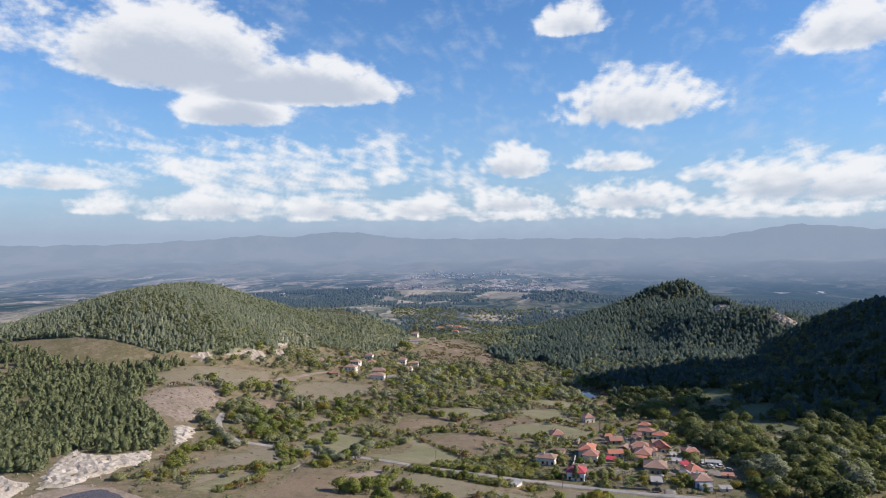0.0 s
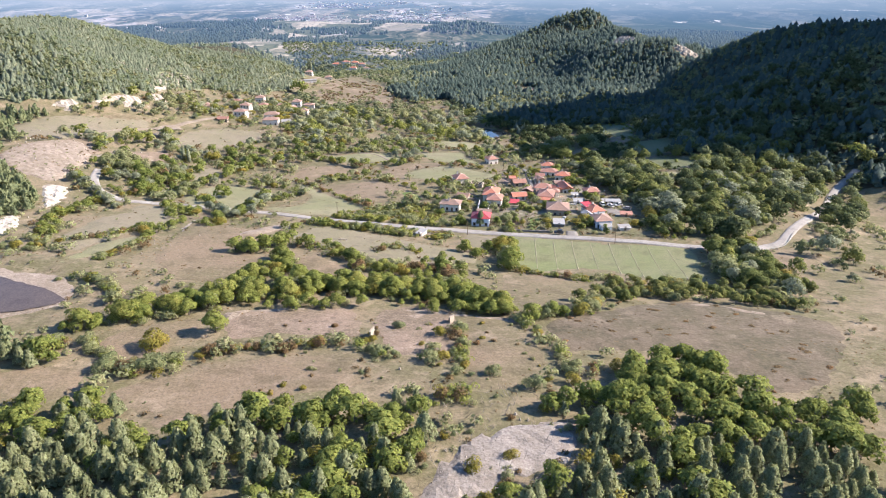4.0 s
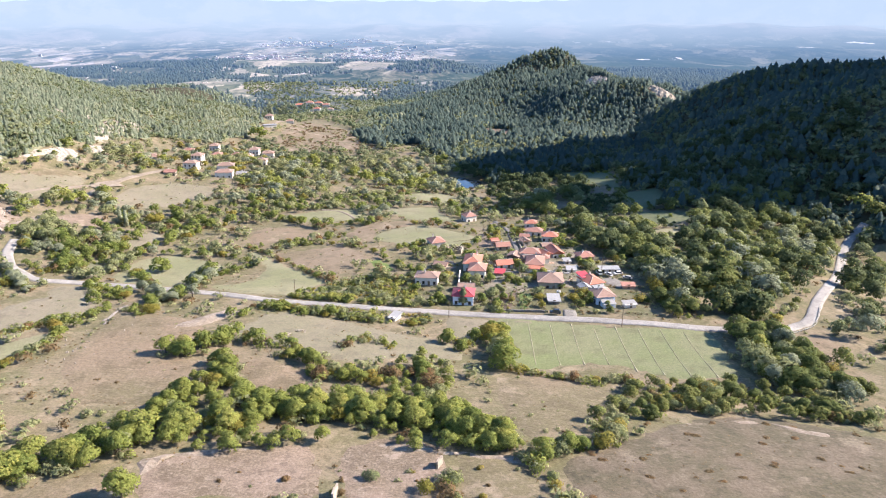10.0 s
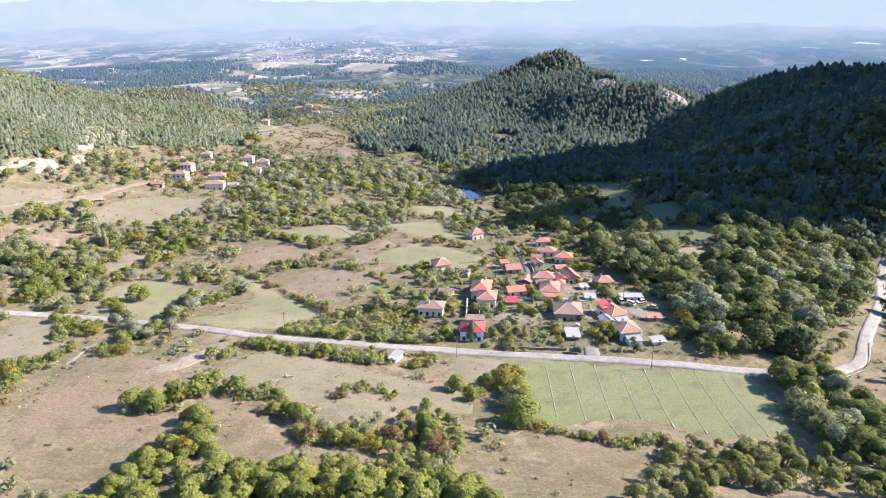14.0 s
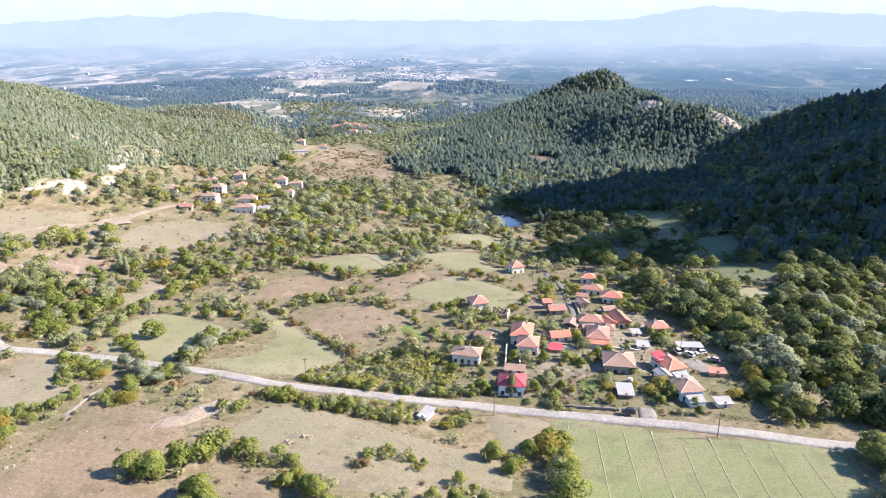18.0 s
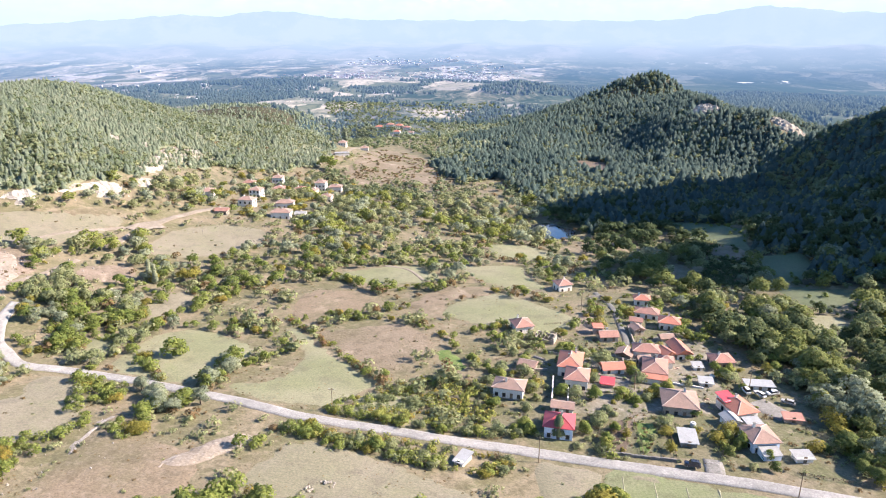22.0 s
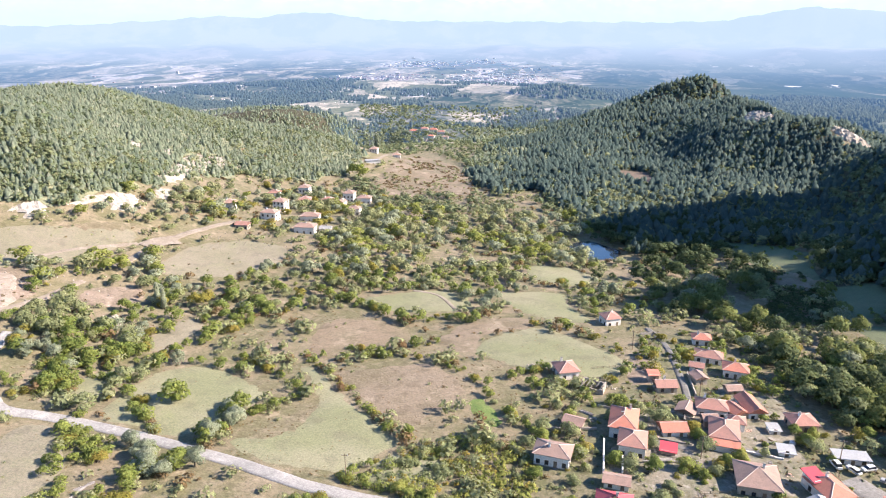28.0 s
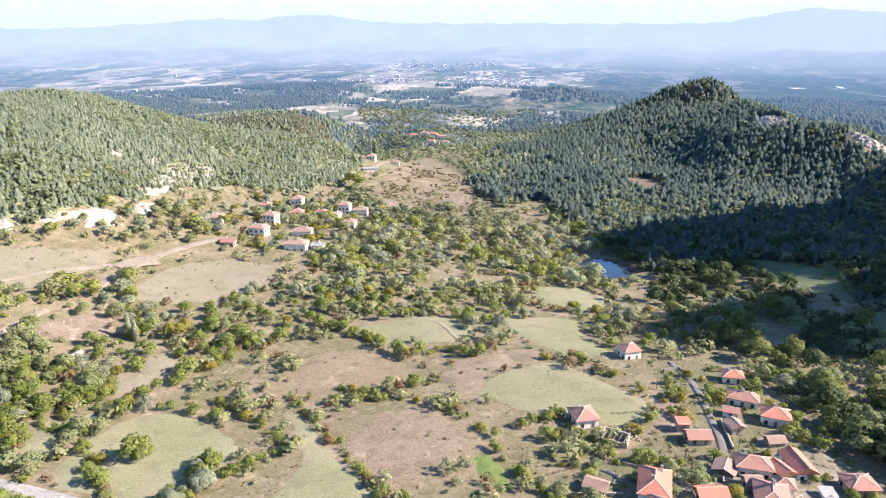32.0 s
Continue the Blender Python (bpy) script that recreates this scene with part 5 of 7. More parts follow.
def tree_kind(kind, name, h, mat, label, category, leaves, size, seed, bark=BARK):
    """A first tree of a kind, at the origin, to be copied."""
    rng = np.random.RandomState(seed)
    e = new(name)
    tagged(e, label, category)
    if kind == "pine":
        v, f, q = pine_cloud(rng, h, leaves, size)
        bm = bmesh.new()
        limb(bm, (0, 0, -.4), (0, 0, h * .95), h * .022, h * .004, 6)
    elif kind == "bush":
        lumps = bush_lumps(rng, h, h * .62)
        v, f, q = leaf_cloud(rng, lumps, leaves, size)
        bm = bmesh.new()
        for x, y, z, r in lumps:
            limb(bm, (x * .15, y * .15, -.3), (x, y, z), h * .022, h * .008, 4)
    elif kind == "poplar":
        lumps = [(rng.uniform(-.2, .2), rng.uniform(-.2, .2), h * (.15 + .1 * k), h * (.13 - .007 * k)) for k in range(9)]
        v, f, q = leaf_cloud(rng, lumps, leaves, size)
        bm = bmesh.new()
        limb(bm, (0, 0, -.4), (0, 0, h * .9), h * .02, h * .004, 6)
    else:
        lumps = broad_lumps(rng, h, h * .42)
        v, f, q = leaf_cloud(rng, lumps, leaves, size)
        bm = trunk_mesh(rng, h, lumps)
    part("trunk" if kind != "bush" else "stem", bm, bark, e)
    c = new("crown", mesh_of("crown", v, f, mat, normals=q))
    c.parent = e
    return e


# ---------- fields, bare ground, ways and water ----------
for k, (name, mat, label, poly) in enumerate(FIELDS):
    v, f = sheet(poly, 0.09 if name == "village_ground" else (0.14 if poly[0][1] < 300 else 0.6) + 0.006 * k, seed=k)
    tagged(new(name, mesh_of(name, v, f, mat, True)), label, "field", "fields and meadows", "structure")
for k, (name, poly) in enumerate(ROCKS):
    lift = (0.4 if poly[0][1] < 100 else 0.7) + 0.006 * k
    v, f = sheet(poly, lift, 2.2, 2.6 if name in ("rubble_clearing", "white_marl_bank") else 4.5 if name == "rock_cliff" else 3.2 if name == "rock_scar" else 1.8, seed=100 + k)
    r = np.random.RandomState(k)
    rim = curve_through(poly, 2.5, True)
    deep = np.clip(off_line(rim + rim[:1], v[:, 0], v[:, 1]) / 4, 0, 1)
    rough = 3.0 if name == "rock_cliff" else 1.0 if name in ("white_marl_bank", "rock_scar") else 0.25
    v[:, 2] += deep * r.uniform(-.2, 1, len(v)) * rough - (1 - deep) * lift * 1.3
    tagged(new(name, mesh_of(name, v, f, PALEBANK if name in ("bare_bank", "gravel_track") else GRAVEL if name == "rubble_clearing" else PALEBANK if name == "bare_slope" else MARL if name == "white_marl_bank" else ROCK)),
           "bare whitish marl and gravel laid open on the slope", "bare ground", "bare ground", "structure")
for k, (name, width, mat, label, line) in enumerate(WAYS):
    v, f = ribbon(line, width, 0.2 if name == "forecourt" else 0.42 + 0.01 * k, seed=k)
    tagged(new(name, mesh_of(name, v, f, mat, True)), label, "road", kind="structure")

# driving lines in the crop field
crop = FIELDS[0][3]
lines = new("driving_lines")
tagged(lines, "pale parallel driving lines across the crop field", "track", kind="structure")
for k in range(9):
    x0, x1 = 13 + 8.2 * k, 17 + 8.2 * k
    ys = np.arange(-90, -10, 3.0)
    xs = x0 + (x1 - x0) * (ys + 90) / 80
    ok = inside(crop, xs, ys)
    pts = [(float(a), float(b)) for a, b in zip(xs[ok], ys[ok])]
    if len(pts) > 2:
        v, f = ribbon(pts, 0.15, 0.2, 0.0, k)
        o = new("driving_line", mesh_of("driving_line", v, f, STRAW, True))
        o.parent = lines

WATER = material("pond_water", blend((0.105, 0.078, 0.058), (0.125, 0.092, 0.068), (0.09, 0.068, 0.052), 0.02, 0.2), 0.09, 0.002, 0.6, spec=0.22)
v, f = sheet(BEACH, 0.1, 3.0, 0.6, seed=5)
v[:, 2] = np.maximum(v[:, 2], 16.3)
tagged(new("pond_shore", mesh_of("pond_shore", v, f, PALEBANK, True)), "bare pale sandy shore round the pond", "shore", kind="structure")
v, f = sheet(POND, 0, 6.0, 0.5, 16.62)
tagged(new("water_pond", mesh_of("water_pond", v, f, WATER, True)), "still brown-grey pond with a bare shore", "water", kind="structure")
v, f = sheet(LAKE, 0, 6.0, 0.4, -22.2)
DEEP = material("lake_water", blend((0.02, 0.03, 0.045), (0.025, 0.035, 0.05), (0.03, 0.035, 0.04), 0.02, 0.2), 0.06, 0.01, 1.2, spec=0.7)
tagged(new("water_lake", mesh_of("water_lake", v, f, DEEP, True)), "small dark blue lake among trees", "water", kind="structure")

# ---------- the village ----------
V = "village houses"
house(0.3, 2.8, -6, 9.0, 8.6, 5.6, "hip", 2.6, BLUEW, RED, "two-storey house with bright red sheet roof and bluish walls", (3, 2, 2), 2, 1)
house(2.0, 16, -6, 7, 4.5, 3.0, "gable", 1.3, WALL, TILE_OLD, "low annex with faded tile roof behind the red-roofed house", (2, 1, 1), 1, 0, "outbuilding", "outbuilding")
house(7.8, 35, -8, 8.0, 9.5, 5.4, "hip", 2.4, WALL, TILE, "large house front with pale orange tile hip roof", (3, 2, 2), 2, 0)
house(6.2, 46.5, -8, 8.4, 13, 5.6, "hip", 2.7, WALL, TILE_NEW, "long house with bright orange tile roof and white walls", (2, 4, 3), 2, 2)
house(-15.2, 25, -9, 10.6, 7.4, 5.2, "hip", 1.9, WALL, TILE_OLD, "two-storey plastered house with low faded hip roof", (4, 2, 2), 2, 1)
house(-11.5, 83, 20, 7.8, 8.6, 4.4, "hip", 2.4, WALL, TILE, "white-walled house with pink tile roof at the meadow", (2, 2, 2), 1, 1)
house(-9.0, 46, -18, 6.0, 5.0, 2.6, "gable", 1.5, STONE, TILE_OLD, "small stone outbuilding with a faded tile roof", (1, 1, 1), 1, 0, "outbuilding", "outbuilding")
house(21, 47, 12, 8.0, 5.6, 3.2, "gable", 1.9, WALL, TILE_NEW, "small white house with a new orange tile roof", (2, 1, 1), 1, 0)
house(18.2, 35.2, -10, 4.2, 3.8, 2.4, "shed", 0.8, BRICK, RED, "small hut with a red sheet roof", (0, 0, 0), 1, 0, "hut", "outbuilding", door=False)
house(36, 47, -10, 8.6, 12, 5.0, "hip", 2.4, WALL, TILE, "big pale-roofed house with an orange lean-to", (3, 3, 2), 2, 2, lean=(8.4, 3.2, 3.4, TILE_NEW))
house(35.5, 63, -6, 10, 7.0, 4.6, "hip", 2.2, WALL, TILE, "house with weathered pink hip roof among others", (3, 2, 1), 1, 1)
house(42.6, 62, 28, 5, 6, 3.6, "gable", 1.6, BRICK, TILE_NEW, "narrow wing with an orange gable roof", (1, 1, 1), 1, 0)
house(48.3, 66, 12, 6.0, 11, 4.0, "gable", 2.1, WALL, TILE_NEW, "long narrow house with orange gable roof", (2, 3, 2), 1, 0)
house(50.5, 96, -12, 9.0, 7.4, 4.6, "hip", 2.1, WALL, TILE_NEW, "white house with an orange hip roof on the slope", (3, 2, 1), 2, 1)
house(43.2, 108, -14, 10.5, 7.0, 3.8, "hip", 2.0, WALL, TILE, "broad house with a pale pink tile roof", (3, 2, 1), 1, 1)
house(43.8, 126, -4, 7.4, 6.0, 4.0, "hip", 1.9, WALL, TILE_NEW, "small house with orange hip roof at the upper end", (2, 1, 1), 1, 1)
house(23.0, 78, 10, 7.4, 5.6, 3.4, "gable", 1.8, STONE, TILE, "old stone house with a broken pink roof", (2, 1, 1), 1, 1)
house(19.5, 84, 8, 3.6, 3.4, 4.4, "shed", 0.6, BRICK, TILE_NEW, "tall narrow brick store with an orange roof", (1, 0, 0), 1, 0, "store", "outbuilding")
house(35.8, 87, 20, 4.6, 5.2, 3.6, "gable", 1.3, STONE, TILE_OLD, "narrow old stone barn", (1, 1, 0), 1, 0, "barn", "outbuilding")
house(27.5, 61, -22, 6.0, 6.0, 3.0, "gable", 1.5, STONE, TILE_OLD, "sagging barn with grey-brown tiles", (1, 1, 1), 1, 0, "barn", "outbuilding")
house(39.6, 23, -6, 11.4, 12.0, 4.6, "pyramid", 3.0, STONE, TILE_OLD, "large old house with weathered brown pyramid roof", (4, 3, 3), 1, 1)
house(62, 59, 8, 8.2, 7.2, 4.2, "hip", 2.1, BRICK, TILE, "house with a pale red hip roof by the orchard", (3, 2, 2), 1, 1)
house(57.6, 22, 22, 8.0, 10.5, 4.2, "hip", 2.2, WALL, TILE_NEW, "house with patched red and orange roof", (2, 3, 2), 1, 1)
house(54.6, 24.6, 22, 4.0, 5.0, 5.6, "shed", 0.9, WALL, RED, "raised roof bay of bright red sheet", (0, 0, 0), 1, 0, "roof_bay", "outbuilding", door=False, plinth=False)
house(53.2, 13.5, 16, 4.4, 5.4, 3.4, "gable", 1.2, WALL, SHEET, "white shed with a light sheet roof", (1, 1, 0), 1, 0, "shed", "outbuilding")
house(59.4, 11.5, 16, 4.6, 5.0, 3.2, "shed", 0.7, WALL, SHEET, "lean-to with pale sheet roof between two houses", (1, 1, 0), 1, 0, "shed", "outbuilding")
house(58.2, 2.6, 10, 8.4, 9.4, 5.0, "hip", 2.2, BLUEW, TILE_OLD, "pale blue house with a faded pink hip roof", (3, 3, 2), 2, 1, lean=(5, 4, 2.6, SHEET))
house(68.0, -4.2, 8, 5.0, 3.6, 2.4, "shed", 0.5, WALL, SHEET, "low white shed by the roadside gardens", (1, 0, 0), 1, 0, "shed", "outbuilding")
house(8.2, 144, 24, 7.4, 7.6, 5.0, "hip", 2.1, WALL, TILE, "lone white house with a pink roof among trees", (2, 2, 2), 2, 1)
house(52.5, 41.5, -4, 4.4, 3.8, 2.4, "shed", 0.6, WALL, SHEET, "small shed under a bright sheet roof", (0, 0, 0), 1, 0, "shed", "outbuilding")
house(52.4, 54, 6, 3.2, 3.6, 2.6, "shed", 0.5, WALL, SHEET, "small white store beside the garden", (1, 0, 0), 1, 0, "shed", "outbuilding")
house(38, 2.5, -4, 4.8, 8.0, 2.2, "flat", 0.3, CONCRETE, SHEET, "flat-roofed garage with a pale concrete roof", (0, 0, 0), 1, 0, "garage", "garage")
house(73.5, 19, -3, 5.6, 3.2, 2.3, "shed", 0.6, BRICK, TILE, "low garage with a reddish roof", (0, 0, 0), 1, 0, "garage", "garage")
house(-27.0, -18.5, -24, 2.8, 5.6, 2.3, "shed", 0.5, WALL, SHEET, "small whitish shed with a sheet roof below the road", (0, 0, 0), 1, 0, "shed", "outbuilding")
house(70, 41, 0, 9.5, 4.4, 2.8, "flat", 0.3, WALL, SHEET, "flat white building behind the forecourt", (3, 1, 0), 1, 0, "store", "outbuilding")
house(41.2, 54.2, -8, 5.2, 4.6, 4.2, "hip", 1.7, WALL, TILE, "small wing with a pink hip roof between larger houses", (1, 1, 1), 1, 0, "annex", "outbuilding")
house(33.2, 54.6, 12, 4.6, 4.2, 3.6, "gable", 1.5, BRICK, TILE_OLD, "brick annex with a faded gable roof", (1, 1, 1), 1, 0, "annex", "outbuilding")
house(29.6, 44.6, -8, 4.0, 3.2, 2.4, "shed", 0.6, STONE, TILE_OLD, "low stone shed in a yard", (0, 0, 0), 1, 0, "shed", "outbuilding")
house(37.0, 97.5, -12, 5.0, 4.0, 3.0, "gable", 1.3, WALL, TILE, "small outhouse with a pink roof beside the street", (1, 1, 0), 1, 0, "outhouse", "outbuilding")
house(46.2, 80.5, 14, 5.4, 4.0, 2.8, "gable", 1.3, STONE, TILE_OLD, "old barn with weathered tiles above the yards", (1, 1, 0), 1, 0, "barn", "outbuilding")
H = "hill hamlet houses"
for hx, hy, tn, w, d, ev, kd, rs, wl, rf, lb, fl in (
        (-232, 270, 10, 9, 8, 5.0, "hip", 2.2, WALL, TILE_OLD, "white house with faded roof at the hamlet's edge", 1),
        (-206, 293, -6, 9, 8, 9.6, "hip", 2.2, WALL, TILE_OLD, "tall pinkish house in the hill hamlet", 3),
        (-201, 263, -4, 11, 8, 7.0, "hip", 2.0, WALL, TILE_OLD, "two-storey pale house in the hill hamlet", 2),
        (-226, 330, 4, 9, 7, 4.4, "hip", 2.0, WALL, TILE, "low house with an orange roof", 1),
        (-212, 356, 4, 8.5, 9, 8.0, "hip", 2.2, WALL, TILE_OLD, "house with pinkish orange roof on the slope", 2),
        (-200, 324, 8, 8.5, 8, 6.4, "hip", 2.2, BRICK, TILE, "brick house with orange roof below a white one", 2),
        (-187, 338, -8, 9.5, 7, 5.2, "hip", 2.2, WALL, TILE, "house with pink roof half hidden by trees", 1),
        (-177, 337, -8, 7, 7, 5.4, "gable", 1.8, WALL, TILE_OLD, "white house with weathered roof among trees", 1),
        (-178, 362, 0, 9, 8, 8.4, "hip", 2.2, WALL, TILE_OLD, "tall pale house with pink roof", 2),
        (-166, 362, 6, 11, 7, 5.6, "hip", 2.0, WALL, TILE_OLD, "house at the hamlet's upper edge", 1),
        (-161, 318, 0, 9, 7, 5.6, "hip", 2.0, WALL, TILE_OLD, "low house with a brownish roof", 1),
        (-179, 277, 8, 13, 8, 5.0, "hip", 2.2, WALL, TILE_OLD, "house with faded pink roof behind a white one", 1),
        (-171, 246, 4, 13.5, 8, 5.6, "hip", 2.2, WALL, TILE_OLD, "wide white house with pale roof", 1),
        (-160, 252, 4, 7, 6, 3.8, "gable", 1.6, WALL, SHEET, "low pale annex beside the wide house", 1),
        (-206, 233, 4, 8, 6, 3.4, "gable", 1.8, STONE, TILE, "small barn by the pasture", 1),
        (-195, 496, 20, 15, 7, 4.2, "flat", .3, WALL, SHEET, "long low white building by the track", 1),
        (-207, 545, 0, 9, 8, 6.0, "hip", 2.4, WALL, TILE_OLD, "tall pale house below the upper hamlet", 2),
        (-188, 566, 10, 9, 7, 4.6, "hip", 2.2, WALL, TILE_OLD, "small pale house beside the poplar", 1),
        (-280, 1092, 6, 17, 10, 8.0, "hip", 3.0, WALL, TILE_NEW, "orange-roofed house of the upper hamlet", 1),
        (-260, 1090, 6, 15, 10, 8.0, "hip", 3.0, WALL, TILE, "house of the upper hamlet among trees", 1),
        (-240, 1072, -6, 15, 10, 7.0, "hip", 3.0, WALL, TILE_NEW, "second orange-roofed house of the upper hamlet", 1),
        (-222, 1046, 6, 14, 9, 7.0, "hip", 2.8, WALL, TILE, "pale house with a pink roof on the saddle", 1),
        (-231, 1002, -6, 12, 9, 6.0, "hip", 2.6, WALL, TILE_NEW, "house with orange roof on the knoll", 1),
        (-205, 985, 4, 12, 9, 6.0, "hip", 2.6, WALL, TILE_OLD, "house on the knoll's far side", 1)):
    house(hx, hy, tn, w, d, ev, kd, rs, wl, rf, lb, (3, 2, 2), fl, 1, group=H)

HOUSES = [(o.location.x, o.location.y) for o in scene.objects if o.type == "EMPTY" and o.get("category") in ("house", "outbuilding", "garage")]


def ruin():
    """A roofless stone house with broken walls and a few rafters."""
    e = new("ruined_house")
    e.location, e.rotation_euler = (-2.0, 73, hz(-2, 73)), (0, 0, radians(-14))
    tagged(e, "roofless ruined stone house with bare rafters", "ruin", V)
    rng = random.Random(4)
    for x0, x1, y0, y1 in ((-4, 4, -3, -2.5), (-4, 4, 2.5, 3), (-4, -3.5, -2.5, 2.5), (3.5, 4, -2.5, 2.5)):
        n = 6
        for k in range(n):
            a, b = k / n, (k + 1) / n
            q = (x0 + (x1 - x0) * a, x0 + (x1 - x0) * b, y0, y1) if x1 - x0 > y1 - y0 else (x0, x1, y0 + (y1 - y0) * a, y0 + (y1 - y0) * b)
            part("wall_length", boxed(*q, -.6, rng.uniform(1.7, 2.8)), STONE, e)
    for k in range(5):
        bm = bmesh.new()
        limb(bm, (-3.4 + 1.6 * k, -2.6, 2.4), (-3.0 + 1.6 * k + rng.uniform(-.5, .5), 2.4, 2.6 + rng.uniform(-.6, .3)), .1, .08, 4)
        part("rafter", bm, PALEBARK, e)


ruin()


def garden_wall(x0, y0, x1, y1, h, mat, label, name="garden_wall"):
    """A free-standing wall following the ground, in short stepped lengths."""
    e = new(name)
    e.location = (x0, y0, hz(x0, y0))
    tagged(e, label, "wall", "garden walls")
    n = max(2, int(math.hypot(x1 - x0, y1 - y0) / 2.5))
    d = Vector((x1 - x0, y1 - y0, 0)).normalized()
    s = d.cross(Vector((0, 0, 1))) * 0.22
    for k in range(n):
        a = Vector(((x1 - x0) * k / n, (y1 - y0) * k / n, 0))
        b = Vector(((x1 - x0) * (k + 1) / n, (y1 - y0) * (k + 1) / n, 0))
        g = hz(x0 + a.x, y0 + a.y) - e.location.z
        bm = bmesh.new()
        lo = [bm.verts.new(p + Vector((0, 0, g - .5))) for p in (a + s, b + s, b - s, a - s)]
        hi = [bm.verts.new(p + Vector((0, 0, g + h * random.Random(k).uniform(.85, 1.05)))) for p in (a + s, b + s, b - s, a - s)]
        bm.faces.new(hi)
        for j in range(4):
            bm.faces.new((lo[j], lo[(j + 1) % 4], hi[(j + 1) % 4], hi[j]))
        bmesh.ops.recalc_face_normals(bm, faces=bm.faces)
        part("wall_length", bm, mat, e)


garden_wall(-1.2, 20.7, -0.2, 37, 1.9, WALL, "pale rendered wall beside an overgrown plot")
garden_wall(4.0, 21.5, 4.6, 29, 1.7, WALL, "second pale wall of the overgrown plot")
garden_wall(-32.2, -144, -31.8, -139.5, 2.4, STONE, "broken stone wall stub on a terrace", "stone_wall")
garden_wall(-10.2, -130, -9.0, -127, 2.2, STONE, "short stone pillar wall on the terrace edge", "stone_wall")
garden_wall(24, 58, 33, 55, 1.3, STONE, "low stone yard wall")
garden_wall(10, 28, 26, 31, 1.0, CONCRETE, "low concrete yard wall")
garden_wall(20, 130, 26, 134, 1.2, CONCRETE, "low white concrete basin wall")
garden_wall(26, 134, 28, 128, 1.2, CONCRETE, "low white concrete basin wall")

garden_wall(26, 55, 28.4, 72, 1.2, STONE, "low stone wall along the village street")
garden_wall(33, 75, 33, 93, 1.1, STONE, "low stone wall along the village street")
garden_wall(11, 42.5, 24, 40.5, 1.0, CONCRETE, "low concrete wall along the yard street")
garden_wall(41, 40, 51, 38, 1.1, WALL, "low rendered wall beside the yard street")
garden_wall(-1, 60, 11, 57.5, 0.9, STONE, "tumbled stone wall behind the big house")
garden_wall(12, -6.5, 34, -9, 1.0, CONCRETE, "low concrete garden wall along the road")
garden_wall(-22, 41, -2, 45, 0.8, STONE, "tumbled stone wall between two plots")

# the crash barrier along the bend
rail_line = curve_through([(108, -33.5), (119, -33), (128, -28), (137, -20), (148, -2)], 2.0)
barrier = new("crash_barrier")
barrier.location = (108, -33.5, 0)
tagged(barrier, "long pale metal crash barrier along the road bend", "barrier")
bm = bmesh.new()
left = [[bm.verts.new((xa - 108, ya + 33.5 + o, hz(xa, ya) + .5 + q)) for q, o in ((.35, 0), (.48, .05), (.55, 0), (.62, .05), (.75, 0))] for xa, ya in rail_line]
for a, b in zip(left, left[1:]):
    for j in range(4):
        bm.faces.new((a[j], b[j], b[j + 1], a[j + 1]))
bmesh.ops.solidify(bm, geom=bm.faces[:], thickness=0.05)
part("rail", bm, PAINT, barrier)
for k, (xa, ya) in enumerate(rail_line[::2]):
    g = hz(xa, ya)
    part("post", boxed(xa - 108 - .06, xa - 108 + .06, ya + 33.5 + .04, ya + 33.5 + .16, g - .3, g + 1.2), SHEET, barrier)


def utility_pole(x, y, h):
    e = new("utility_pole")
    e.location = (x, y, hz(x, y))
    tagged(e, "weathered wooden utility pole with a cross arm", "utility pole", "utility poles")
    bm = bmesh.new()
    limb(bm, (0, 0, -.4), (0, 0, h), .15, .1, 6)
    part("pole", bm, WOOD, e)
    part("cross_arm", boxed(-.9, .9, -.06, .06, h - .6, h - .48), WOOD, e)
    for s in (-.75, 0, .75):
        part("insulator", boxed(s - .05, s + .05, -.05, .05, h - .48, h - .25), PAINT, e)


for ux, uy in ((171, 139), (27, 33), (-6, -14), (60, -24), (33, 70), (66, 38), (98, -34), (-70, 3), (15, 112)):
    utility_pole(ux, uy, 8.5)


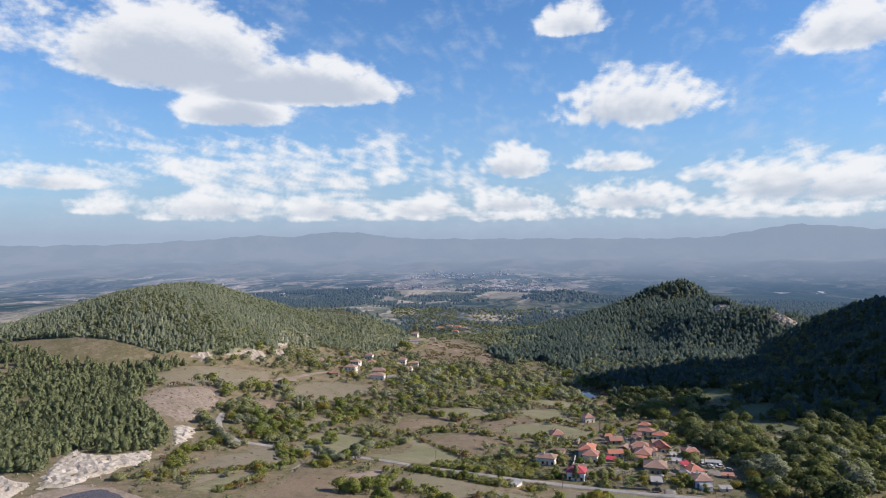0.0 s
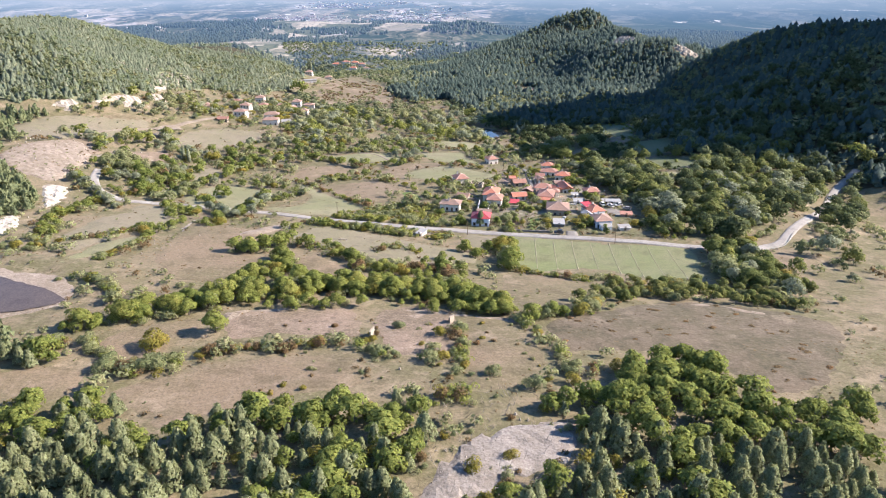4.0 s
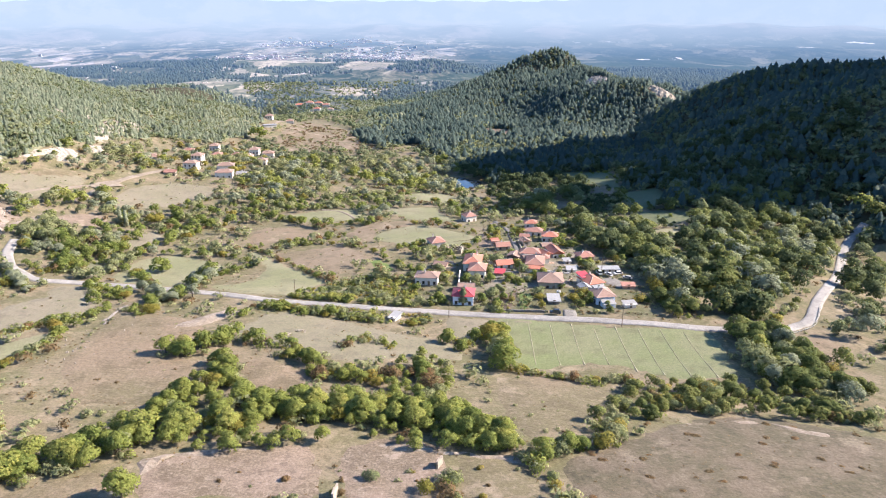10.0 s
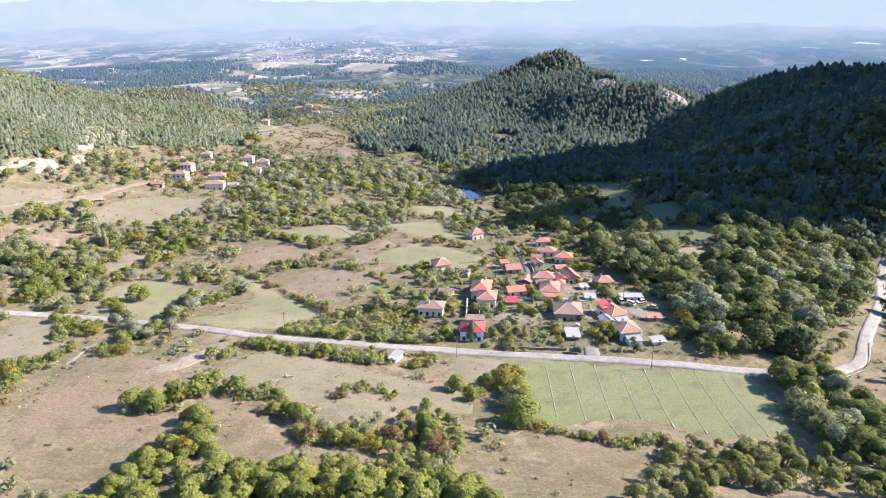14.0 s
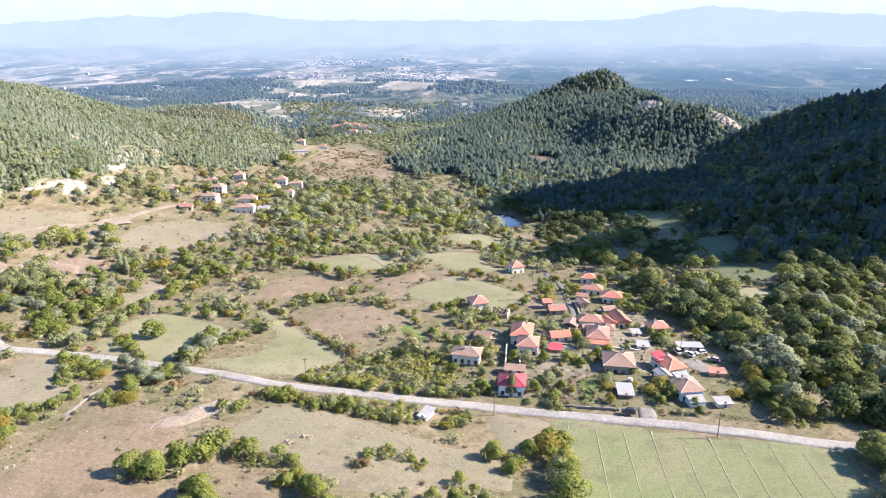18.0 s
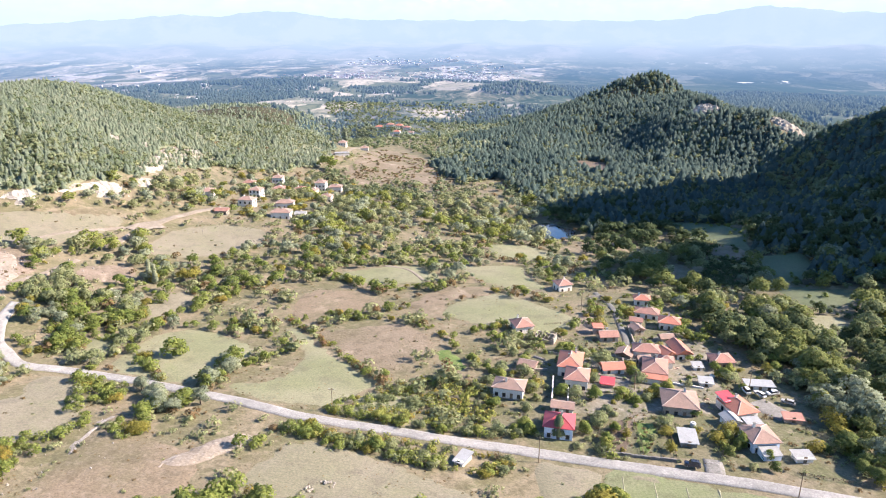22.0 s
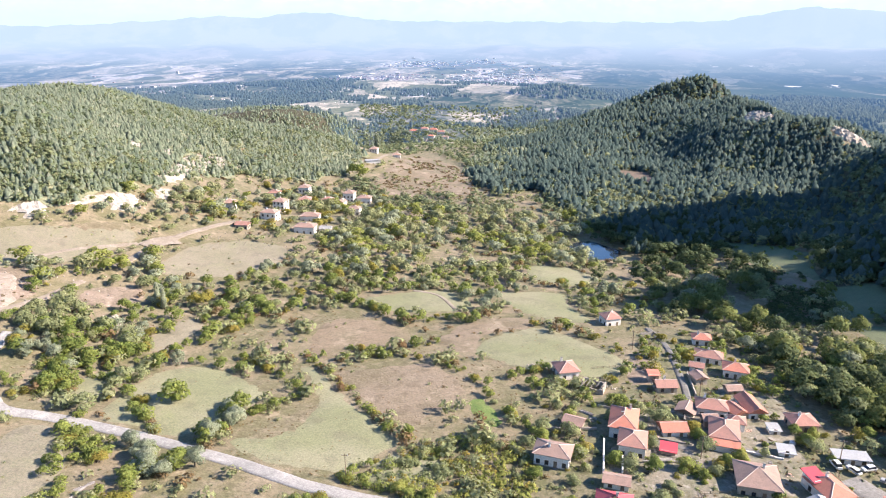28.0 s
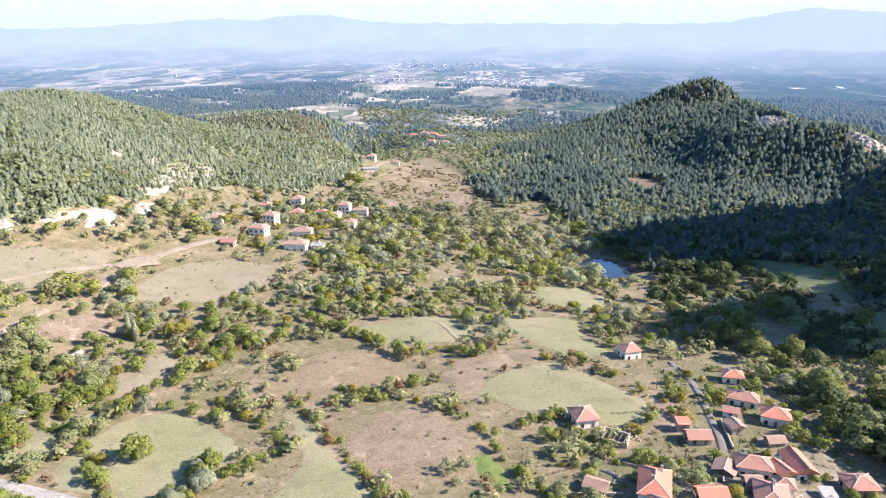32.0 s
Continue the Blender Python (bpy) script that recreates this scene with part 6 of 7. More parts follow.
def car(x, y, turn, mat, label, van=False):
    e = new("van" if van else "car")
    e.location, e.rotation_euler = (x, y, hz(x, y) + 0.5), (0, 0, radians(turn))
    tagged(e, label, "van" if van else "car", "parked vehicles")
    h = 1.9 if van else 1.45
    bm = boxed(-.85, .85, -2.2, 2.2, .3, .95 if not van else 1.1)
    bmesh.ops.bevel(bm, geom=bm.edges[:], offset=.12, segments=2, affect="EDGES")
    part("body", bm, mat, e)
    bm = bmesh.new()
    lo = [bm.verts.new(p) for p in ((-.8, -1.9, .9), (.8, -1.9, .9), (.8, 1.2, .9), (-.8, 1.2, .9))]
    hi = [bm.verts.new(p) for p in ((-.65, -1.6, h), (.65, -1.6, h), (.65, .5, h), (-.65, .5, h))]
    bm.faces.new(hi)
    for j in range(4):
        bm.faces.new((lo[j], lo[(j + 1) % 4], hi[(j + 1) % 4], hi[j]))
    c = part("cabin", bm, GLASSY, e)
    part("cabin_roof", boxed(-.66, .66, -1.6, .5, h, h + .05), mat, c)
    for i in (-.8, .8):
        for j in (-1.4, 1.4):
            bm = bmesh.new()
            bmesh.ops.create_cone(bm, cap_ends=True, segments=12, radius1=.32, radius2=.32, depth=.2, matrix=Matrix.Translation((i, j, .32)) @ Matrix.Rotation(radians(90), 4, "Y"))
            w = part("wheel", bm, GLASSY, e)
            bm = bmesh.new()
            bmesh.ops.create_cone(bm, cap_ends=True, segments=10, radius1=.18, radius2=.18, depth=.23, matrix=Matrix.Translation((i, j, .32)) @ Matrix.Rotation(radians(90), 4, "Y"))
            part("hub", bm, SHEET, w)


car(36.5, -11.2, 80, GLASSY, "dark van parked on the apron by the road", True)
car(68.5, 34.5, 30, PAINT, "white car parked on the forecourt")
car(73, 36, 110, PAINT, "second white car parked on the forecourt")
car(76, 30, 60, SHEET, "grey car parked on the forecourt")
car(64.5, 36.5, 10, PAINT, "white van parked beside the store", True)


# ---------- yard clutter ----------
def fence(x0, y0, x1, y1, h=1.1):
    """A post-and-rail yard fence following the ground."""
    e = new("yard_fence")
    e.location = (x0, y0, hz(x0, y0))
    tagged(e, "grey weathered wooden post-and-rail fence round a plot", "fence", "yard fences")
    n = max(2, int(math.hypot(x1 - x0, y1 - y0) / 2.2))
    at = [(x0 + (x1 - x0) * k / n, y0 + (y1 - y0) * k / n) for k in range(n + 1)]
    tops = [hz(*p) - e.location.z for p in at]
    for (px, py), g in zip(at, tops):
        part("post", boxed(px - x0 - .06, px - x0 + .06, py - y0 - .06, py - y0 + .06, g - .4, g + h), WOOD, e)
    for k in range(n):
        for q in (.45, .85):
            bm = bmesh.new()
            limb(bm, (at[k][0] - x0, at[k][1] - y0, tops[k] + h * q), (at[k + 1][0] - x0, at[k + 1][1] - y0, tops[k + 1] + h * q), .05, .05, 4)
            part("rail", bm, WOOD, e)


for line in ((24, -7, 24, 16), (24, 16, 34, 18), (12, -7, 13, 14), (33, -9, 34, 12), (46, -6, 50, 8), (-26, 8, -24, 34), (-24, 34, -6, 38), (62, 20, 66, 46), (54, 70, 66, 66), (12, 64, 20, 70),
             (66, -12, 84, -16), (-2, 90, 14, 96), (36, 72, 46, 76), (76, 14, 84, 2), (-30, 44, -6, 62)):
    fence(*line)


def stone_lump(rng, r):
    bm = bmesh.new()
    bmesh.ops.create_icosphere(bm, subdivisions=1, radius=r)
    for v in bm.verts:
        v.co *= rng.uniform(.7, 1.25)
        v.co.z *= .7
    return bm


def rubble_heap(x, y, n, mat, label, seed):
    """A heap of broken masonry: each block a part."""
    e = new("rubble_heap")
    e.location = (x, y, hz(x, y))
    tagged(e, label, "rubble", "rubble heaps")
    rng = random.Random(seed)
    for k in range(n):
        px, py = rng.gauss(0, 1.1), rng.gauss(0, 1.1)
        o = part("block", stone_lump(rng, rng.uniform(.2, .5)), mat, e)
        o.location = (px, py, hz(x + px, y + py) - e.location.z + max(.1, .7 - .3 * math.hypot(px, py)))


for k, (x, y, n, mat) in enumerate(((14, 36, 16, STONE), (16, 43, 14, BRICK), (14.5, 49, 14, STONE), (-3, 50, 12, STONE), (-6, 41, 12, WOOD), (22, 56, 12, STONE), (45, 53, 14, BRICK), (46, 48, 12, STONE),
                                    (27, 84, 10, STONE), (38, 92, 10, STONE), (4, 76, 12, STONE), (-24, 88, 8, STONE), (-60, -38, 14, STONE), (-64, -42, 12, STONE), (33, 40, 10, STONE), (50, 30, 10, BRICK))):
    rubble_heap(x, y, n, mat, "heap of broken masonry and stones in a yard" if y > 0 else "heap of field stones on the meadow", k)


def log_stack(x, y, turn, n):
    e = new("log_stack")
    e.location, e.rotation_euler = (x, y, hz(x, y)), (0, 0, radians(turn))
    tagged(e, "stack of pale cut logs and boards in a yard", "log stack", "log stacks")
    rng = random.Random(n)
    for k in range(n):
        bm = bmesh.new()
        row = k // 5
        limb(bm, (-2.2 + rng.uniform(-.3, .3), (k % 5) * .3 + row * .15, .18 + row * .26), (2.2 + rng.uniform(-.3, .3), (k % 5) * .3 + row * .15, .18 + row * .26), .15, .13, 6)
        part("log", bm, PALEBARK, e)


for x, y, a, n in ((-5, 54, -30, 9), (17, 30, 10, 10), (47, 34, 80, 8), (28, 66, 20, 8), (-18, 34, 5, 9), (61, 48, 60, 8)):
    log_stack(x, y, a, n)


def water_tank(x, y):
    e = new("water_tank")
    e.location = (x, y, hz(x, y))
    tagged(e, "white round plastic water tank in a garden", "tank")
    bm = bmesh.new()
    bmesh.ops.create_cone(bm, cap_ends=True, segments=18, radius1=.9, radius2=.9, depth=1.5, matrix=Matrix.Translation((0, 0, .7)))
    bmesh.ops.bevel(bm, geom=bm.edges[:], offset=.12, segments=2, affect="EDGES")
    part("body", bm, PAINT, e)
    bm = bmesh.new()
    bmesh.ops.create_cone(bm, cap_ends=True, segments=12, radius1=.3, radius2=.28, depth=.16, matrix=Matrix.Translation((0, 0, 1.52)))
    part("lid", bm, SHEET, e)


water_tank(41.5, 11)
water_tank(56, 47)


# stones lying loose on bare ground and pastures
def stones():
    r = random.Random(77)
    bm = bmesh.new()
    spots = []
    for name, poly in ROCKS:
        xs, ys = [p[0] for p in poly], [p[1] for p in poly]
        if max(ys) > 480 or name == "bare_bank":
            continue
        size = (max(xs) - min(xs)) * (max(ys) - min(ys))
        for k in range(int(min(60, size * .03))):
            x, y = r.uniform(min(xs) - 2, max(xs) + 2), r.uniform(min(ys) - 2, max(ys) + 2)
            spots.append((x, y, r.uniform(.12, .5) if name != "rubble_clearing" else r.uniform(.12, .4)))
    for k in range(140):
        spots.append((r.uniform(-290, -205), r.uniform(40, 130), r.uniform(.2, .7)))
    for k in range(60):
        spots.append((r.gauss(-185, 14), r.gauss(205, 10), r.uniform(.2, .42)))
    verts, faces = [], []
    for x, y, s in spots:
        z = hz(x, y) + .35
        k = len(verts)
        ring = [(x + s * r.uniform(.7, 1.2) * math.cos(a), y + s * r.uniform(.7, 1.2) * math.sin(a), z - .4) for a in (0, 1.05, 2.1, 3.14, 4.19, 5.24)]
        top = [(x + (p[0] - x) * .6, y + (p[1] - y) * .6, z + s * r.uniform(.4, .8)) for p in ring]
        verts += ring + top + [(x, y, z + s * .9)]
        for j in range(6):
            a, b = k + j, k + (j + 1) % 6
            faces += [(a, b, b + 6), (a, b + 6, a + 6), (a + 6, b + 6, k + 12)]
    tagged(new("loose_stones", mesh_of("loose_stones", verts, faces, ROCK)), "whitish stones lying loose on bare ground", "stones", kind="stuff")


stones()


# ---------- trees and bushes standing singly and in belts ----------
rng = np.random.RandomState(21)
KINDS = {}


def kinds(key, kind, name, h, mat, label, category, leaves, size, count, bark=BARK):
    KINDS[key] = [tree_kind(kind, name, h, mat, label, category, leaves, size, 40 + len(KINDS) * 7 + k, bark) for k in range(count)]
    for o in KINDS[key]:
        o["base"] = h


kinds("oak", "broad", "oak_tree", 6, OAK, "bushy green oak tree in a belt between the fields", "tree", 640, .31, 4)
kinds("deep", "broad", "broadleaf_tree", 6, WOODOAK, "deep green broadleaf tree beside the fields", "tree", 640, .31, 3)
kinds("olive", "bush", "shrub", 3.6, OLIVE, "dusty green shrub at a field's edge", "bush", 400, .235, 3)
kinds("grey", "broad", "willow_tree", 6, GREYL, "grey-green willow in the valley", "tree", 800, .275, 2)
kinds("yellow", "bush", "yellow_bush", 3.6, YELLOW, "yellowing autumn bush on a terrace", "bush", 460, .21, 2)
kinds("rust", "bush", "russet_bush", 3.2, RUST, "russet autumn bush beside a dry meadow", "bush", 420, .21, 2)
kinds("poplar", "poplar", "poplar_tree", 13, GREYL, "tall slender poplar standing over the scrub", "tree", 620, .4, 1)
kinds("pine", "pine", "pine_tree", 7, PINE, "young grey-green pine at the edge of the wood", "tree", 420, .42, 3)
USED = set()


FAR_OAKS = []


def plant(key, x, y, h):
    if key in ("oak", "olive", "deep") and (y > 60 or (y > -60 and x < -60)):
        FAR_OAKS.append((x, y, h))
        return None
    first = KINDS[key][rng.randint(len(KINDS[key]))]
    s = h / first["base"]
    m = Matrix.Translation((x, y, hz(x, y) - .05)) @ Matrix.Rotation(rng.uniform(0, 6.28), 4, "Z") @ Matrix.Diagonal((s * rng.uniform(.9, 1.2), s * rng.uniform(.9, 1.2), s, 1))
    if first.name not in USED:
        USED.add(first.name)
        first.matrix_basis = m
        return first
    o = copy_thing(first, Matrix.Identity(4))
    o.matrix_basis = m
    return o


MIX = {"oak": ("oak",) * 7 + ("olive", "yellow"), "mix": ("oak", "olive", "olive", "rust", "yellow", "oak"), "olive": ("olive",) * 5 + ("oak", "yellow"),
       "rust": ("rust", "rust", "olive", "yellow"), "yellow": ("yellow", "olive", "olive"), "grey": ("grey", "grey", "oak")}
ROADS = [line for name, wd, _, _, line in WAYS if wd > 2.5]


def clear_of(x, y, room=4.0, house_room=7.0):
    x, y = np.atleast_1d(x), np.atleast_1d(y)
    ok = np.ones(len(x), bool)
    for line in ROADS:
        ok &= off_line(line, x, y) > room
    for hx, hy in HOUSES:
        ok &= np.hypot(x - hx, y - hy) > house_room
    return ok & ~inside(POND, x, y) & ~inside(LAKE, x, y)


spots = []
for width, gap, mix, size, line in BELTS:
    c = curve_through(line, gap * .9)
    rows = max(1, int(round(width / 3.3)))
    for x, y in c:
        for k in range(rows):
            px, py = x + rng.uniform(-.5, .5) * gap + rng.uniform(-.5, .5) * width * .8, y + rng.uniform(-.5, .5) * gap + rng.uniform(-.5, .5) * width * .8
            if clear_of(px, py, 3.6, 7.0)[0]:
                key = MIX[mix][rng.randint(len(MIX[mix]))]
                key = "deep" if key == "oak" and px > 40 else key
                spots.append((key, px, py, size * 1.2 * rng.uniform(.55, 1.2) * (.75 if key not in ("oak", "grey") else 1)))
GROVES = [[(-89, -104), (-85, -87), (-77, -69), (-68, -79), (-64, -96), (-71, -109), (-57, -116), (-40, -114), (-29, -118), (-33, -121), (-104, -124), (-98, -117)],
          [(-63, -95), (-44, -89), (-23, -89), (-3, -97), (5, -115), (12, -122), (-21, -121), (-30, -110), (-49, -105)],
          [(-47, -72), (-33, -76), (-21, -63), (-14, -53), (-7, -61), (-4, -80), (-11, -95), (-23, -84), (-39, -82)],
          [(51, -75), (69, -73), (89, -79), (121, -70), (100, -104), (88, -102), (73, -99), (50, -99), (31, -112), (29, -106)]]
for grove in GROVES:
    gx, gy = [p[0] for p in grove], [p[1] for p in grove]
    for k in range(int((max(gx) - min(gx)) * (max(gy) - min(gy)) / 9)):
        x, y = rng.uniform(min(gx), max(gx)), rng.uniform(min(gy), max(gy))
        if inside(grove, np.array([x]), np.array([y]))[0] and clear_of(x, y, 1.8)[0] and all(abs(x - q[1]) + abs(y - q[2]) > 3.6 for q in spots):
            key = MIX["oak"][rng.randint(9)]
            spots.append(("scrub" if key == "oak" else key, x, y, rng.uniform(2.6, 5.4) * (.75 if key != "oak" else 1)))
SCRUB_OAKS = np.array([q[1:] for q in spots if q[0] == "scrub"]).T
for key, x, y, h in spots:
    if key != "scrub":
        plant(key, x, y, h)
for key, x, y, h in (("yellow", -92, -152, 6.5), ("yellow", -90, -150, 5), ("oak", -78, -141, 8), ("yellow", -2.5, -204, 3.4), ("yellow", 5, -199, 2.6), ("olive", -139, 34.5, 8.5), ("olive", -137, 36, 7.5),
                     ("poplar", -220, 603, 22), ("poplar", -217, 597, 19), ("poplar", -190, 112, 11), ("poplar", -186, 110, 10), ("oak", -194, 436, 15), ("oak", -188, 437, 12),
                     ("oak", 13, 24, 5.5), ("oak", 28, 44, 5), ("oak", -4, 62, 4.5), ("oak", 60, 47, 5), ("yellow", 58, 47, 4), ("oak", -10, 3, 5), ("oak", 8, 3, 4.5),
                     ("oak", -8, 28, 4.5), ("oak", -20, 16, 4), ("olive", -62, -20, 3), ("olive", -142, -38, 3), ("olive", -139, -39, 3.5), ("olive", -40, -45, 2.5), ("olive", -36, -47, 2.2),
                     ("olive", -25, -134, 3), ("yellow", -13, -139, 3.5), ("olive", -14, -152, 4), ("rust", -55, -152, 3), ("olive", 2, -165, 3.5), ("olive", 12, -171, 4)):
    plant(key, x, y, h)
for k in range(26):
    x, y = rng.uniform(-14, 24), rng.uniform(-218, -184)
    plant(("olive", "yellow", "rust", "olive")[rng.randint(4)], x, y, rng.uniform(.8, 2.4))
# the tall clump between the crop field and the road's bend
CLUMP = [(97, -33), (104, -29), (113, -33), (114, -60), (110, -78), (92, -79), (95, -60), (97, -45)]
stand = []
for k in range(900):
    x, y = rng.uniform(90, 116), rng.uniform(-80, -27)
    if inside(CLUMP, np.array([x]), np.array([y]))[0] and clear_of(x, y, 3.5)[0] and all(math.hypot(x - a, y - b) > 3.6 for a, b in stand):
        stand.append((x, y))
        plant(("deep", "deep", "deep", "oak", "grey", "olive")[rng.randint(6)], x, y, rng.uniform(5.0, 9.0))
# bushes in the village yards
for k in range(400):
    x, y = rng.uniform(-25, 82), rng.uniform(-6, 135)
    if clear_of(x, y, 2.2, 5.2)[0] and (x < 66 or y > 45) and math.hypot(x + 2, y - 73) > 9 and not inside(FIELDS[4][3], np.array([x]), np.array([y]))[0]:
        plant(("olive", "oak", "olive", "olive", "yellow")[rng.randint(5)], x, y, 1.0 + 4.4 * rng.rand() ** 1.5)
# single bushes on the shaded meadows
for k in range(170):
    x, y = rng.uniform(82, 150), rng.uniform(140, 306)
    if any("shade" in f[2] and inside(f[3], np.array([x]), np.array([y]))[0] for f in FIELDS) and rng.rand() < .7:
        plant("deep" if rng.rand() < .4 else "olive", x, y, rng.uniform(1.2, 3.4))
# low dark juniper patches on the dry hillside
for k in range(80):
    x, y = rng.uniform(22, 104), rng.uniform(-172, -104)
    if inside(FIELDS[12][3], np.array([x]), np.array([y]))[0]:
        o = plant("rust", x, y, rng.uniform(.3, .55))
        o.scale.x, o.scale.y = o.scale.x * 4.0, o.scale.y * 3.0
for k in range(60):
    x, y = rng.uniform(-60, 18), rng.uniform(-180, -128)
    if clear_of(x, y)[0]:
        plant(("olive", "rust", "olive", "yellow")[rng.randint(4)], x, y, rng.uniform(.7, 1.7))

# ---------- woods ----------
def open_ground(x, y, margin=True):
    """Where no field, bare ground, water, way or house is."""
    ok = clear_of(x, y, 4.5, 7)
    for name, mat, label, poly in FIELDS:
        ok &= ~inside(poly, x, y)
    for name, poly in ROCKS:
        bare = inside(poly, x, y)
        ok &= ~bare | ((np.sin(x * 12.9 + y * 78.2) > np.where(y < 250, .45, .75)) & (name == "rock_scar"))
        if name == "rock_scar":
            ok &= ~inside(poly, x - 4, y + 5) | (np.sin(x * 12.9 + y * 78.2) > np.where(y < 250, -.4, .3))
        if name == "rock_cliff":
            ok &= ~inside(poly, x + 4, y + 10)
    return ok & ~inside(BEACH, x, y)


def joined(name, shapes, spots, mat, label, category, seed):
    """Near thickets: many detailed crowns as one object; spots are arrays x, y, size."""
    x, y, s = spots
    r = np.random.RandomState(seed)
    which = r.randint(0, len(shapes), len(x))
    z = height(x, y)
    vs, fs, ns, base = [], [], [], 0
    for k, (v, f, m) in enumerate(shapes):
        at = np.where(which == k)[0]
        if len(at):
            a = r.uniform(0, 6.28, len(at))
            c, n, q, w = np.cos(a)[:, None], np.sin(a)[:, None], s[at][:, None], r.uniform(.85, 1.2, len(at))[:, None]
            vs.append(np.stack([(v[None, :, 0] * c - v[None, :, 1] * n) * q * w + x[at][:, None], (v[None, :, 0] * n + v[None, :, 1] * c) * q * w + y[at][:, None],
                                v[None, :, 2] * q + z[at][:, None] - .1], -1).reshape(-1, 3))
            ns.append(np.stack([m[None, :, 0] * c - m[None, :, 1] * n, m[None, :, 0] * n + m[None, :, 1] * c, m[None, :, 2] + 0 * c], -1).reshape(-1, 3))
            fs.append((f[None] + base + np.arange(len(at))[:, None, None] * len(v)).reshape(-1, 3))
            base += len(at) * len(v)
    tagged(new(name, mesh_of(name, np.concatenate(vs), np.concatenate(fs), mat, normals=np.concatenate(ns))), label, category, kind="stuff")


def spread(poly, gap, seed, box_of=None):
    """Jittered points inside a polygon, gap metres apart."""
    r = np.random.RandomState(seed)
    xs, ys = [p[0] for p in poly], [p[1] for p in poly]
    gx, gy = np.meshgrid(np.arange(min(xs), max(xs), gap), np.arange(min(ys), max(ys), gap))
    gx, gy = gx.ravel() + r.uniform(-.5, .5, gx.size) * gap, gy.ravel() + r.uniform(-.5, .5, gx.size) * gap
    ok = inside(poly, gx, gy)
    return gx[ok], gy[ok]


r = np.random.RandomState(8)
fx, fy = spread([(-215, -245), (130, -245), (130, -150), (-215, -150)], 3.9, 3)
near = np.zeros(len(fx), bool)
for name, poly in THICKETS:
    if name in ("fore",):
        near |= inside(poly, fx, fy)
near |= (fy < -206)
near |= (fx < -105) & (fy < -160) & (fx < -105 - (fy + 160) * 0.2)
near &= open_ground(fx, fy) & (noisy(fx, fy, .11, 1.0) > .22)
fx, fy = fx[near], fy[near]
kind = noisy(fx, fy, .05, 2.2) + r.uniform(-.22, .22, len(fx)) + np.clip((-205 - fy) / 60, -.35, .3)
golden = r.rand(len(fx)) < .08
size = r.uniform(3.6, 7.4, len(fx))
unit = {"oak": [leaf_cloud(r, broad_lumps(r, 1, .42), 240, .078) for _ in range(4)], "pine": [pine_cloud(r, 1, 260, .08) for _ in range(4)],
        "bush": [leaf_cloud(r, bush_lumps(r, 1, .6), 190, .082) for _ in range(3)]}
for name, mat, shapes, pick, label in (("pine_thicket", PINE, "pine", (kind > .42) & ~golden, "grey-green young pine wood on the near slope"),
                                       ("oak_thicket", OAK, "oak", (kind <= .42) & ~golden, "dense green oak scrub on the near slope"),
                                       ("autumn_thicket", YELLOW, "bush", golden, "yellowing bushes among the near scrub")):
    if pick.sum():
        joined(name, unit[shapes], (fx[pick], fy[pick], size[pick] * (.6 if shapes == "bush" else 1)), mat, label, "woodland", 5)

# undergrowth that closes the hedges between the trees
hx, hy = [], []
for width, gap, mix, size, line in BELTS:
    for px, py in curve_through(line, 2.0):
        for k in range(2):
            hx.append(px + r.uniform(-.5, .5) * (width + .6)), hy.append(py + r.uniform(-.5, .5) * (width + .6))
hx, hy = np.array(hx), np.array(hy)
ok = clear_of(hx, hy, 3.2, 5.5) & (noisy(hx, hy, .21, 2.5) + r.uniform(-.3, .3, len(hx)) > np.where(hy > -20, .62, .42))
hx, hy = hx[ok], hy[ok]
fill = [leaf_cloud(r, bush_lumps(r, 1, .75), 60, .115) for _ in range(6)]
gold = r.rand(len(hx))
for nm, mt, pick, lb in (("hedge_oak_scrub", OAK, gold < .5, "dense green oak scrub in the hedges"), ("hedge_bramble", OLIVE, (gold >= .5) & (gold < .85), "dusty brambles and shrubs in the hedges"),
                         ("hedge_sumac", RUST, gold >= .92, "russet bushes in the hedges"), ("hedge_hazel", YELLOW, (gold >= .85) & (gold < .92), "yellowing hazels in the hedges")):
    joined(nm, fill, (hx[pick], hy[pick], r.uniform(1.5, 3.6, pick.sum())), mt, lb, "hedge", 26)

# the wood goes on behind, up the slope
bx, by = spread([(-330, -520), (330, -520), (300, -247), (130, -262), (0, -240), (-120, -250), (-300, -230)], 11.0, 44)
ok = noisy(bx, by, .03, 1.4) + r.uniform(-.2, .2, len(bx)) > .42
bx, by = bx[ok], by[ok]
back = [leaf_cloud(r, broad_lumps(r, 1, .45), 26, .19) for _ in range(5)]
joined("upper_slope_wood", back, (bx, by, r.uniform(4, 8, len(bx))), OLIVE, "mixed wood on the upper slope", "woodland", 27)

# dead bleached brush on the rubble
bm = bmesh.new()
rr = random.Random(9)
for k in range(520):
    x, y = rr.uniform(-14, 66), rr.uniform(-214, -172)
    z = hz(x, y)
    limb(bm, (x, y, z), (x + rr.uniform(-1.6, 1.6), y + rr.uniform(-1.6, 1.6), z + rr.uniform(.3, 2.6)), .06, .02, 3)
tagged(part("dead_brush", bm, PALEBARK), "bleached dead branches among the scrub", "dead wood", kind="stuff")

shapes = [conifer_shape(r, .31) for _ in range(8)]
spires = [conifer_shape(r, .32, 5) for _ in range(8)]
crowns = [leaf_cloud(r, bush_lumps(r, 1, .5), 22, .18) for _ in range(8)]
young_pines = [conifer_shape(r, .29) for _ in range(8)]
